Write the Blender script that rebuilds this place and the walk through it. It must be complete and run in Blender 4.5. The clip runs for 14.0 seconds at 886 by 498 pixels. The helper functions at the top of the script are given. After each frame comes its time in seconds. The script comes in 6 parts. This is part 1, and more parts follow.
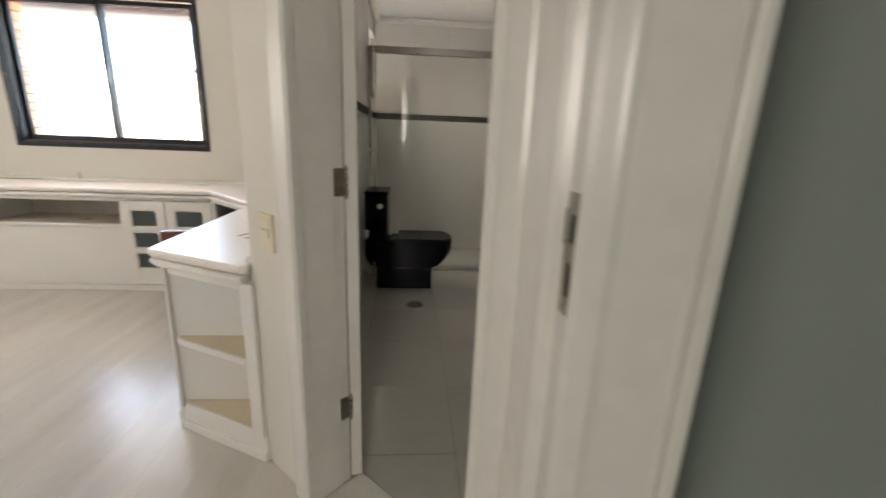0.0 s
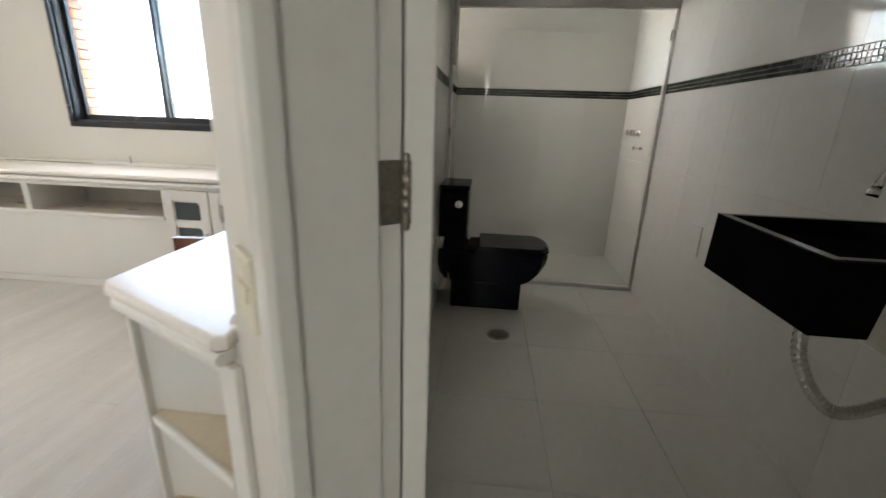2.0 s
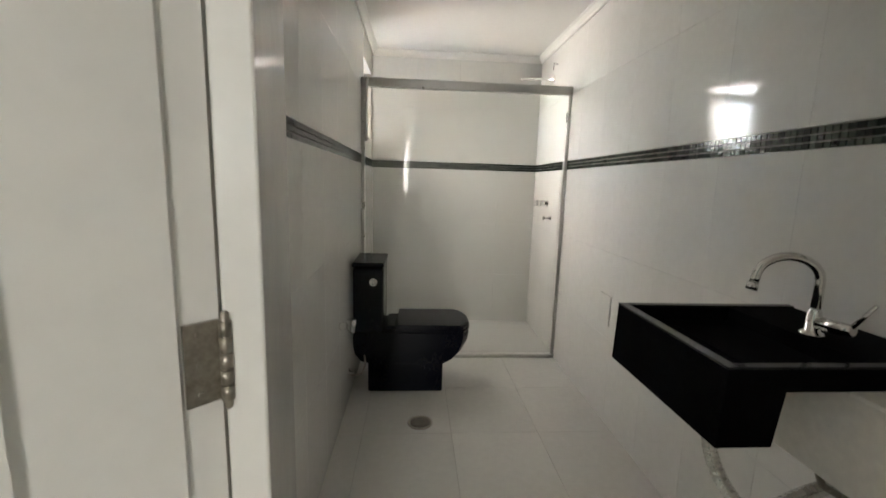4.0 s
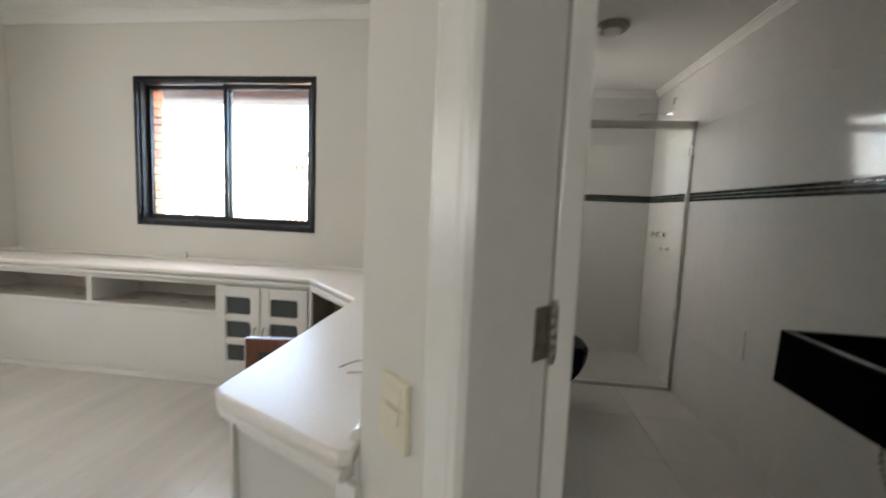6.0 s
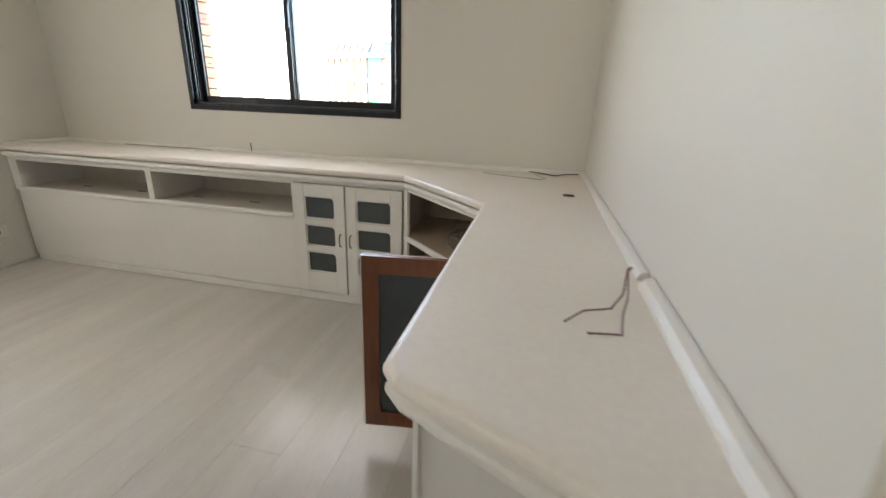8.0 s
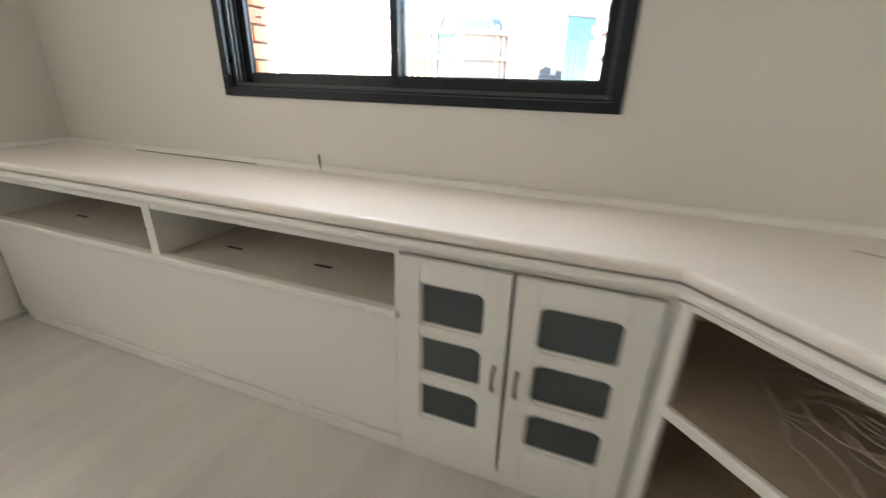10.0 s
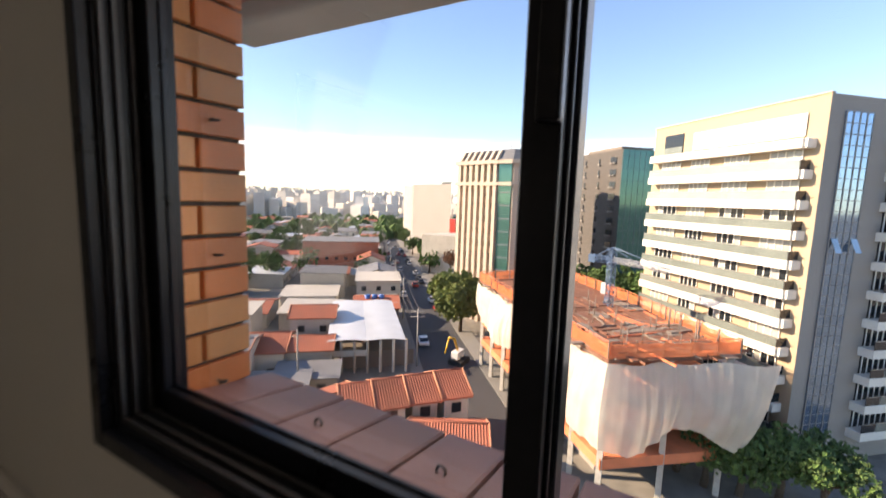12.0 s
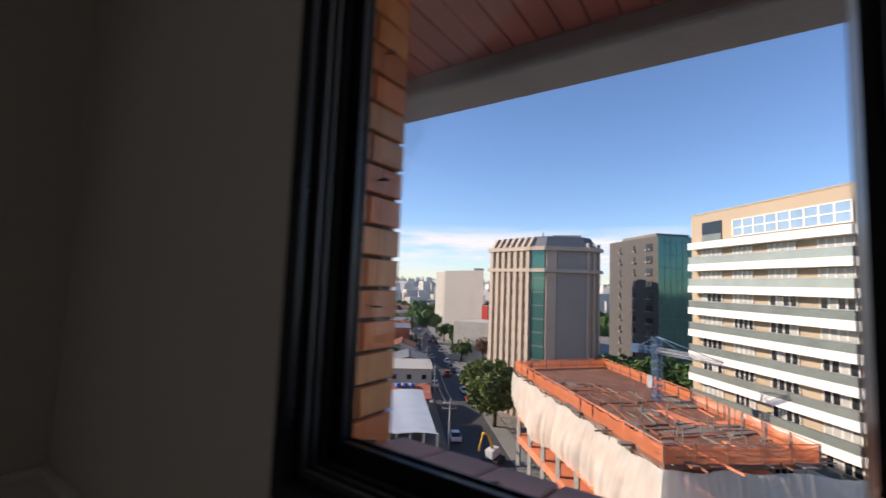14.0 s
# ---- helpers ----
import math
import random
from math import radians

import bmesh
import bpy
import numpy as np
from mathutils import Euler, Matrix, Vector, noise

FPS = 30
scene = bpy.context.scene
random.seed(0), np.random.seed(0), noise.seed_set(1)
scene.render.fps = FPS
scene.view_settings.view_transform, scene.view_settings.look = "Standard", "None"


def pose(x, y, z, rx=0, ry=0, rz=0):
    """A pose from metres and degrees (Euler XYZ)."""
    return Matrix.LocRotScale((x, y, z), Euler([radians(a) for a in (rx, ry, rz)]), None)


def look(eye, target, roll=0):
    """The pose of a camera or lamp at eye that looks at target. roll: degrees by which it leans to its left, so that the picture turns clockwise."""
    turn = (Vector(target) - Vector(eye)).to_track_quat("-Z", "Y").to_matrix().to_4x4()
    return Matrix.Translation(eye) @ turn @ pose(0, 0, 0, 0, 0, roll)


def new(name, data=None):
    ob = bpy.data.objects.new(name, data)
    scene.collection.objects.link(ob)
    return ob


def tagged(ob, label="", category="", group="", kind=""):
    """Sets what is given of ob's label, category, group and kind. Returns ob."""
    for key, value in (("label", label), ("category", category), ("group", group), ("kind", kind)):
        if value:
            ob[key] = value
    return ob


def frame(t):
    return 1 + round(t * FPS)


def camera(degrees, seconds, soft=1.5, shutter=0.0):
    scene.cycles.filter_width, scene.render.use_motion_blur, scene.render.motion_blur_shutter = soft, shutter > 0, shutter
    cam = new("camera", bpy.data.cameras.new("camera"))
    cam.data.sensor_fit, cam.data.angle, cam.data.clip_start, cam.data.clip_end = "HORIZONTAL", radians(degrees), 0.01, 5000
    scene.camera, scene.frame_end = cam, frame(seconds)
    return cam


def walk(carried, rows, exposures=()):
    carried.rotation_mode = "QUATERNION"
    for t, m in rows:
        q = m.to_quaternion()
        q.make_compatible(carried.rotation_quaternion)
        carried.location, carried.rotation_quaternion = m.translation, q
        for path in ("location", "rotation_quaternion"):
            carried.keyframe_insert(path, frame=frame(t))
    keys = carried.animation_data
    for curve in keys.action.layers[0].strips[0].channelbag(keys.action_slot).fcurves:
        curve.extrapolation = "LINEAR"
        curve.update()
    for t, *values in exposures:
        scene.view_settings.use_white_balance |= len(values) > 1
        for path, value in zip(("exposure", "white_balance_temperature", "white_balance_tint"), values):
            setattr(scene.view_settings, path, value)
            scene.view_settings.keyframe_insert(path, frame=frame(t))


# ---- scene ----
cam = camera(93.2, 14.0, 1.5, 0.5)
PATH = [
    (0, (0.174, 0.335, 1.203), (0.325, 2.261, 0.686), 2.2),
    (0.5, (0.105, 0.48, 1.203), (-0.037, 2.404, 0.672), 2.3),
    (1, (0.056, 0.641, 1.201), (-0.203, 2.545, 0.646), 2.3),
    (1.5, (0.038, 0.851, 1.183), (-0.225, 2.747, 0.604), 2.2),
    (2, (0.078, 1.068, 1.155), (-0.102, 2.97, 0.563), 2.0),
    (2.5, (0.141, 1.196, 1.136), (0.124, 3.109, 0.554), 1.8),
    (3, (0.17, 1.241, 1.152), (0.321, 3.165, 0.626), 1.9),
    (5.5, (0.001, 1.014, 1.343), (-0.067, 3.011, 1.257), 2.5),
    (6, (-0.116, 0.961, 1.245), (-0.362, 2.936, 1.047), 2.4),
    (6.5, (-0.247, 0.958, 1.171), (-0.585, 2.899, 0.826), 2.6),
    (7, (-0.382, 1.059, 1.143), (-0.757, 2.962, 0.659), 2.6),
    (9.5, (-1.141, 2.227, 1.102), (-1.651, 4.01, 0.353), 2.0),
    (10, (-1.436, 2.56, 1.101), (-2.1, 4.289, 0.346), 1.5),
    (10.5, (-1.757, 2.832, 1.118), (-2.601, 4.49, 0.383), 1.6),
    (11, (-1.948, 3.092, 1.234), (-2.941, 4.713, 0.611), 1.9),
    (11.5, (-2.027, 3.365, 1.38), (-3.016, 5.04, 0.917), 2.2),
    (12, (-2.035, 3.561, 1.44), (-3.003, 5.295, 1.201), 1.9),
    (12.5, (-2.032, 3.628, 1.442), (-2.962, 5.397, 1.385), 1.8),
    (13, (-2.04, 3.622, 1.439), (-2.958, 5.397, 1.513), 1.8),
    (13.5, (-2.094, 3.565, 1.408), (-3.067, 5.306, 1.553), 1.9),
    (14, (-2.249, 3.424, 1.364), (-3.36, 5.079, 1.529), 2.2),
]
EXPOSURES = [(0, 4.53, 7050, 14), (1.0, 4.45, 6700, 10), (2.0, 4.65, 6600, 10), (2.5, 5.05, 6500, 10), (3.0, 5.55, 6600, 10), (5.5, 4.6, 6500, 10), (6.0, 4.25, 6500, 10), (6.5, 4.15, 6400, 10), (7, 4.15, 6400, 10), (9.3, 3.95, 7700, 11), (10.0, 4.1, 6900, 10), (10.5, 4.0, 6900, 10), (10.9, 3.9, 6700, 10), (11.5, 3.1, 6800, 10), (12.0, 1.3, 7900, 20), (12.5, 0.57, 7200, 18), (13.0, 0.4, 6500, 16), (14, 0.37, 6500, 19)]
walk(cam, [(t, look(e, g, r)) for t, e, g, r in PATH], EXPOSURES)

# ---- light ----
SUN_AZ, SUN_EL = radians(-115), radians(26)
W = bpy.data.worlds.new("world")
scene.world = W
W.use_nodes = True
wn = W.node_tree.nodes
sky = wn.new("ShaderNodeTexSky")
sky.sky_type, sky.sun_disc, sky.sun_elevation, sky.sun_rotation = "NISHITA", False, SUN_EL, SUN_AZ
sky.air_density, sky.dust_density, sky.ozone_density = 1.0, 0.15, 4.5
W.node_tree.links.new(sky.outputs[0], wn["Background"].inputs[0])
wn["Background"].inputs[1].default_value = 0.15
sun = new("sun", bpy.data.lights.new("sun", "SUN"))
sun.data.energy, sun.data.angle, sun.data.color = 5.4, radians(0.5), (1.0, 0.86, 0.68)
way = Vector((math.sin(SUN_AZ) * math.cos(SUN_EL), math.cos(SUN_AZ) * math.cos(SUN_EL), math.sin(SUN_EL)))
sun.rotation_euler = way.to_track_quat("Z", "Y").to_euler()


def area(name, eye, target, w, h, power, col=(1, 1, 1)):
    ob = new(name, bpy.data.lights.new(name, "AREA"))
    ob.data.shape, ob.data.size, ob.data.size_y, ob.data.energy, ob.data.color = "RECTANGLE", w, h, power, col
    ob.matrix_world = look(eye, target)
    return ob


# daylight standing in the openings; the side and hall openings are assumed
area("room_window_sky", (-2.13, 4.06, 1.62), (-2.13, 3.0, 1.35), 1.2, 0.85, 1.13, (0.93, 0.97, 1.0))
shower_light = area("shower_window_sky", (-0.33, 4.42, 1.83), (0.9, 3.65, 1.2), 0.46, 0.46, 0.40, (1.0, 0.93, 0.87))
shower_light.data.spread = radians(118)
# added lamp inside the blind, for an unseen second window
area("side_window_fill", (-3.86, 2.0, 1.55), (-2.5, 2.0, 1.3), 1.3, 1.1, 0.83, (1.0, 0.96, 0.91))
# added fill from behind, in a hall opening out of view
area("hall_end_fill", (-0.4, -2.93, 1.6), (-0.2, 0, 1.2), 0.8, 1.1, 1.6, (1.0, 0.97, 0.93))

# ---- materials ----


def surf(name, col, rough=0.5, var=0.06, scale=1.5, fine=45.0, bump=0.03, metal=0.0, rand=0.0, island=0.0, stretch=None, coat=0.0, spec=0.5, rvar=0.08):
    """Colour varied at two scales, uneven gloss and a fine relief, in metres."""
    m = bpy.data.materials.new(name)
    m.use_nodes = True
    n, l = m.node_tree.nodes, m.node_tree.links
    b = n["Principled BSDF"]
    geo = n.new("ShaderNodeNewGeometry")
    src = geo.outputs["Position"]
    if stretch:
        mp = n.new("ShaderNodeVectorMath")
        mp.operation = "MULTIPLY"
        mp.inputs[1].default_value = stretch
        l.new(src, mp.inputs[0])
        src = mp.outputs[0]
    big, small = n.new("ShaderNodeTexNoise"), n.new("ShaderNodeTexNoise")
    big.inputs["Scale"].default_value, small.inputs["Scale"].default_value = scale, fine
    big.inputs["Detail"].default_value, small.inputs["Detail"].default_value = 4, 6
    l.new(src, big.inputs["Vector"]), l.new(src, small.inputs["Vector"])
    add = n.new("ShaderNodeMath")
    add.operation = "MULTIPLY_ADD"
    add.inputs[1].default_value = 0.6
    l.new(big.outputs[0], add.inputs[0])
    sm = n.new("ShaderNodeMath")
    sm.operation = "MULTIPLY"
    sm.inputs[1].default_value = 0.4
    l.new(small.outputs[0], sm.inputs[0])
    l.new(sm.outputs[0], add.inputs[2])
    rg = n.new("ShaderNodeMapRange")
    rg.inputs["From Min"].default_value, rg.inputs["From Max"].default_value = 0.3, 0.7
    rg.inputs["To Min"].default_value, rg.inputs["To Max"].default_value = 1 - var * 1.6, 1 + var
    l.new(add.outputs[0], rg.inputs["Value"])
    val = rg.outputs[0]
    for amount, node, socket in ((rand, "ShaderNodeObjectInfo", "Random"), (island, "ShaderNodeNewGeometry", "Random Per Island")):
        if amount:
            oi = n.new(node)
            r2 = n.new("ShaderNodeMapRange")
            r2.inputs["To Min"].default_value, r2.inputs["To Max"].default_value = 1 - amount, 1 + amount
            l.new(oi.outputs[socket], r2.inputs["Value"])
            mu = n.new("ShaderNodeMath")
            mu.operation = "MULTIPLY"
            l.new(val, mu.inputs[0]), l.new(r2.outputs[0], mu.inputs[1])
            val = mu.outputs[0]
    cm = n.new("ShaderNodeVectorMath")
    cm.operation = "SCALE"
    cm.inputs[0].default_value = col
    l.new(val, cm.inputs["Scale"])
    l.new(cm.outputs[0], b.inputs["Base Color"])
    rr = n.new("ShaderNodeMapRange")
    rr.inputs["To Min"].default_value, rr.inputs["To Max"].default_value = max(0.02, rough - rvar), min(1, rough + rvar)
    l.new(big.outputs[0], rr.inputs["Value"])
    l.new(rr.outputs[0], b.inputs["Roughness"])
    b.inputs["Metallic"].default_value = metal
    b.inputs["Specular IOR Level"].default_value = spec
    b.inputs["Coat Weight"].default_value = coat
    if bump:
        bp = n.new("ShaderNodeBump")
        bp.inputs["Strength"].default_value, bp.inputs["Distance"].default_value = bump, 0.02
        l.new(small.outputs[0], bp.inputs["Height"])
        l.new(bp.outputs[0], b.inputs["Normal"])
    return m


def pane_glass(name, tint=(1, 1, 1), gloss=1.0):
    """Thin clear glass: see-through with a Fresnel gloss."""
    m = bpy.data.materials.new(name)
    m.use_nodes = True
    n, l = m.node_tree.nodes, m.node_tree.links
    n.remove(n["Principled BSDF"])
    tr, gl, mix, fr, k = n.new("ShaderNodeBsdfTransparent"), n.new("ShaderNodeBsdfGlossy"), n.new("ShaderNodeMixShader"), n.new("ShaderNodeFresnel"), n.new("ShaderNodeMath")
    tr.inputs[0].default_value, gl.inputs["Roughness"].default_value = (*tint, 1), 0.02
    k.operation = "MULTIPLY"
    k.inputs[1].default_value = gloss
    l.new(fr.outputs[0], k.inputs[0]), l.new(k.outputs[0], mix.inputs[0]), l.new(tr.outputs[0], mix.inputs[1]), l.new(gl.outputs[0], mix.inputs[2])
    l.new(mix.outputs[0], n["Material Output"].inputs["Surface"])
    return m


M_WALL = surf("wall_paint", (0.70, 0.67, 0.61), 0.55, 0.03, 0.9, 120, 0.04)
M_TRIM = surf("gloss_white_enamel", (0.80, 0.78, 0.735), 0.22, 0.05, 2, 25, 0.03, rvar=0.045)
M_CEIL = surf("ceiling_paint", (0.82, 0.80, 0.76), 0.7, 0.03)
# dark base colour stands for the dimness of the unlit hall
M_HALL = surf("hall_wall_shade", (0.265, 0.31, 0.288), 0.7, 0.04, 0.9, 120, 0.03)
M_FLOOR = surf("pale_laminate", (0.60, 0.57, 0.525), 0.235, 0.09, 1.0, 22, 0.01, rand=0.02, stretch=(9, 0.9, 1), rvar=0.04)
M_JOIN = surf("white_lacquered_wood", (0.80, 0.775, 0.73), 0.38, 0.03, 2.5, 60, 0.03)
# white with a faint peach, for light bounced off the bricks outside
M_TOP = surf("worn_white_laminate_top", (0.835, 0.782, 0.722), 0.38, 0.05, 2.0, 70, 0.03)
M_INNER = surf("tan_shelf_board", (0.50, 0.40, 0.29), 0.6, 0.14, 4, 60, 0.04)
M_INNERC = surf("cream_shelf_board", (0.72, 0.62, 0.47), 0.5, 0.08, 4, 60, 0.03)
# duller white for cabinet insides than for the lacquered fronts
M_INNERW = surf("dull_white_inside", (0.60, 0.55, 0.48), 0.6, 0.10, 4, 60, 0.03)
M_MAHOG = surf("red_brown_wood", (0.20, 0.065, 0.025), 0.35, 0.25, 3, 20, 0.05, stretch=(6, 6, 0.7))
M_SMOKE = surf("grey_frosted_glass", (0.06, 0.072, 0.075), 0.14, 0.12, 5, 90, 0.02)
M_BRASS = surf("tarnished_brass", (0.30, 0.22, 0.13), 0.35, 0.2, 30, 120, 0.1, metal=0.9)
M_CHROME = surf("chrome", (0.75, 0.74, 0.72), 0.12, 0.04, 10, 80, 0.0, metal=1.0)
M_STEEL = surf("aged_steel", (0.36, 0.33, 0.28), 0.38, 0.25, 40, 160, 0.08, metal=0.9)
M_ALU = surf("satin_aluminium", (0.55, 0.54, 0.51), 0.3, 0.06, 8, 80, 0.02, metal=0.9)
M_BLACKALU = surf("black_anodised_aluminium", (0.010, 0.012, 0.018), 0.30, 0.3, 8, 90, 0.03, spec=0.3)
M_TRACK = surf("worn_grey_track", (0.06, 0.058, 0.06), 0.45, 0.2, 20, 90, 0.05)
M_BTILE = surf("white_glazed_tile", (0.68, 0.67, 0.635), 0.085, 0.04, 1.0, 30, 0.004, rand=0.02, rvar=0.03, spec=0.15)
M_BFLOOR = surf("cream_floor_tile", (0.58, 0.57, 0.53), 0.20, 0.05, 1.5, 30, 0.01, rand=0.025, rvar=0.05)
M_GROUT = surf("grey_grout", (0.52, 0.50, 0.46), 0.8, 0.12, 6, 90, 0.05)
M_MOSAIC = surf("dark_glass_mosaic", (0.045, 0.055, 0.045), 0.14, 0.3, 20, 80, 0.02, island=0.9, spec=0.3)
M_BLACK = surf("black_ceramic", (0.004, 0.005, 0.009), 0.16, 0.1, 4, 60, 0.01, rvar=0.04, spec=0.2)
M_GRANITE = surf("black_granite", (0.006, 0.006, 0.007), 0.75, 0.5, 6, 260, 0.01, rvar=0.05, spec=0.01)
M_STONE = surf("cream_stone_slab", (0.86, 0.83, 0.77), 0.45, 0.08, 4, 60, 0.03)
M_PLASTIC = surf("yellowed_plastic", (0.76, 0.70, 0.54), 0.4, 0.05, 8, 80, 0.02)
M_PLASTICW = surf("white_plastic", (0.78, 0.76, 0.71), 0.4, 0.04, 8, 80, 0.02)
M_COPPER = surf("red_brown_wire", (0.14, 0.06, 0.045), 0.5, 0.2, 20, 80)
M_WIRE = surf("dark_cable_sheath", (0.05, 0.04, 0.035), 0.5, 0.2, 20, 80)
M_WIREW = surf("grey_white_cable", (0.45, 0.42, 0.37), 0.5, 0.15, 20, 80)
M_DARK = surf("dark_cavity", (0.02, 0.018, 0.016), 0.8, 0.2)
M_BRICK = surf("orange_face_brick", (0.95, 0.37, 0.12), 0.42, 0.10, 9, 120, 0.10, rand=0.12, spec=0.6)
M_BRICKR = surf("red_face_brick", (0.92, 0.28, 0.085), 0.42, 0.12, 9, 120, 0.10, rand=0.15, spec=0.6)
M_BRICKY = surf("light_face_brick", (0.97, 0.42, 0.155), 0.42, 0.12, 9, 120, 0.10, rand=0.1, spec=0.6)
M_MORTAR = surf("grey_mortar", (0.14, 0.12, 0.10), 0.9, 0.15, 12, 160, 0.15)
M_SILLB = surf("glazed_brick_sill", (0.50, 0.25, 0.19), 0.65, 0.12, 8, 90, 0.08, rand=0.08)
M_SOFFIT = surf("red_brown_timber_lining", (0.46, 0.135, 0.09), 0.45, 0.2, 2, 30, 0.08, stretch=(10, 1, 1), rand=0.12)
M_CONC = surf("weathered_concrete", (0.44, 0.41, 0.36), 0.85, 0.15, 2, 60, 0.10)
M_BLIND = surf("white_fabric_blind", (0.75, 0.72, 0.66), 0.9, 0.05)
M_GLASS = pane_glass("clear_glass", (0.96, 0.98, 0.99), 0.2)
M_SHGLASS = pane_glass("shower_glass", (0.96, 0.97, 0.965), 0.5)

# ---- building blocks ----


def quad_box(bm, x0, x1, y0, y1, z0, z1, m=None):
    made = bmesh.ops.create_cube(bm, size=1)["verts"]
    for v in made:
        v.co = (x0 if v.co.x < 0 else x1, y0 if v.co.y < 0 else y1, z0 if v.co.z < 0 else z1)
        if m is not None:
            v.co = m @ v.co
    return made


def boxes(*rows, m=None):
    bm = bmesh.new()
    for r in rows:
        quad_box(bm, *r, m=m)
    return bm


def rounded(bm, width=0.004, segments=2):
    bmesh.ops.bevel(bm, geom=bm.edges[:], offset=width, segments=segments, affect="EDGES", profile=0.5)
    return bm


def prism(poly, z0, z1):
    """An upright block over a counter-clockwise outline."""
    bm = bmesh.new()
    low, high = [bm.verts.new((x, y, z0)) for x, y in poly], [bm.verts.new((x, y, z1)) for x, y in poly]
    bm.faces.new(low[::-1]), bm.faces.new(high)
    for i in range(len(poly)):
        j = (i + 1) % len(poly)
        bm.faces.new((low[i], low[j], high[j], high[i]))
    bmesh.ops.recalc_face_normals(bm, faces=bm.faces)
    return bm


def pipe(points, radius, sides=10, caps=True):
    """A round bar along a line of points; radius a number or one for each point."""
    bm, rings = bmesh.new(), []
    pts = [Vector(p) for p in points]
    for i, p in enumerate(pts):
        d = (pts[min(i + 1, len(pts) - 1)] - pts[max(i - 1, 0)]).normalized()
        a = d.orthogonal().normalized() if not rings else (ref - d * ref.dot(d)).normalized()
        ref, b = a, d.cross(a)
        r = radius[i] if isinstance(radius, (list, tuple)) else radius
        rings.append([bm.verts.new(p + r * (math.cos(2 * math.pi * k / sides) * a + math.sin(2 * math.pi * k / sides) * b)) for k in range(sides)])
    for u, v in zip(rings, rings[1:]):
        for k in range(sides):
            bm.faces.new((u[k], u[(k + 1) % sides], v[(k + 1) % sides], v[k])).smooth = True
    if caps:
        bm.faces.new(rings[0][::-1]), bm.faces.new(rings[-1])
    bmesh.ops.recalc_face_normals(bm, faces=bm.faces)
    return bm


def sweep(profile, line, closed=False):
    """A profile of (out, up) pairs run along a level line of (x, y, z) points; out is to the line's right."""
    bm, rings = bmesh.new(), []
    pts = [Vector(p) for p in line]
    for i, p in enumerate(pts):
        d0 = (p - pts[i - 1]).normalized() if i else (pts[1] - p).normalized()
        d1 = (pts[i + 1] - p).normalized() if i + 1 < len(pts) else d0
        n0, n1 = Vector((d0.y, -d0.x, 0)), Vector((d1.y, -d1.x, 0))
        out = (n0 + n1) / max(0.2, 1 + n0.dot(n1))
        rings.append([bm.verts.new(p + out * u + Vector((0, 0, v))) for u, v in profile])
    for a, b in zip(rings, rings[1:]):
        for k in range(len(profile)):
            bm.faces.new((a[k], a[(k + 1) % len(profile)], b[(k + 1) % len(profile)], b[k]))
    bm.faces.new(rings[0]), bm.faces.new(rings[-1][::-1])
    bmesh.ops.recalc_face_normals(bm, faces=bm.faces)
    return bm


def lathe(profile, sides=24, axis=(0, 0, 0)):
    bm = bmesh.new()
    rings = [[bm.verts.new((axis[0] + r * math.cos(2 * math.pi * k / sides), axis[1] + r * math.sin(2 * math.pi * k / sides), axis[2] + z)) for k in range(sides)] for r, z in profile]
    for a, b in zip(rings, rings[1:]):
        for k in range(sides):
            bm.faces.new((a[k], a[(k + 1) % sides], b[(k + 1) % sides], b[k])).smooth = True
    bm.faces.new(rings[0][::-1]), bm.faces.new(rings[-1])
    bmesh.ops.recalc_face_normals(bm, faces=bm.faces)
    return bm


def mesh_of(name, bm, material):
    me = bpy.data.meshes.new(name)
    bm.to_mesh(me)
    bm.free()
    me.materials.append(material)
    return me


def part(name, bm, material, parent=None, label=""):
    ob = new(name, mesh_of(name, bm, material))
    ob.parent = parent
    return tagged(ob, label)


def empty(name, label, category="", group="", kind="", at=(0, 0, 0)):
    ob = new(name)
    ob.location = at
    ob.empty_display_size = 0.1
    return tagged(ob, label, category, group, kind)


def structure(name, bm, material, label, category=""):
    return tagged(part(name, bm, material), label, category, kind="structure")


def place(ob, parent):
    """Make ob a part of parent, keeping it where it is built, in the world's axes."""
    ob.parent = parent
    ob.matrix_parent_inverse = Matrix.Translation(parent.location).inverted()
    return ob


def thin_net(name, col):
    """A fine pale mesh cloth: scatters on both sides and lets some light through."""
    m = bpy.data.materials.new(name)
    m.use_nodes = True
    n, l = m.node_tree.nodes, m.node_tree.links
    n.remove(n["Principled BSDF"])
    d, t, c, a, b = n.new("ShaderNodeBsdfDiffuse"), n.new("ShaderNodeBsdfTranslucent"), n.new("ShaderNodeBsdfTransparent"), n.new("ShaderNodeMixShader"), n.new("ShaderNodeMixShader")
    d.inputs[0].default_value = t.inputs[0].default_value = (*col, 1)
    a.inputs[0].default_value = 0.45
    tex, rg = n.new("ShaderNodeTexNoise"), n.new("ShaderNodeMapRange")
    tex.inputs["Scale"].default_value = 0.6
    rg.inputs["To Min"].default_value, rg.inputs["To Max"].default_value = 0.08, 0.42
    geo = n.new("ShaderNodeNewGeometry")
    l.new(geo.outputs["Position"], tex.inputs["Vector"]), l.new(tex.outputs[0], rg.inputs["Value"]), l.new(rg.outputs[0], b.inputs[0])
    l.new(d.outputs[0], a.inputs[1]), l.new(t.outputs[0], a.inputs[2]), l.new(a.outputs[0], b.inputs[1]), l.new(c.outputs[0], b.inputs[2])
    l.new(b.outputs[0], n["Material Output"].inputs["Surface"])
    return m

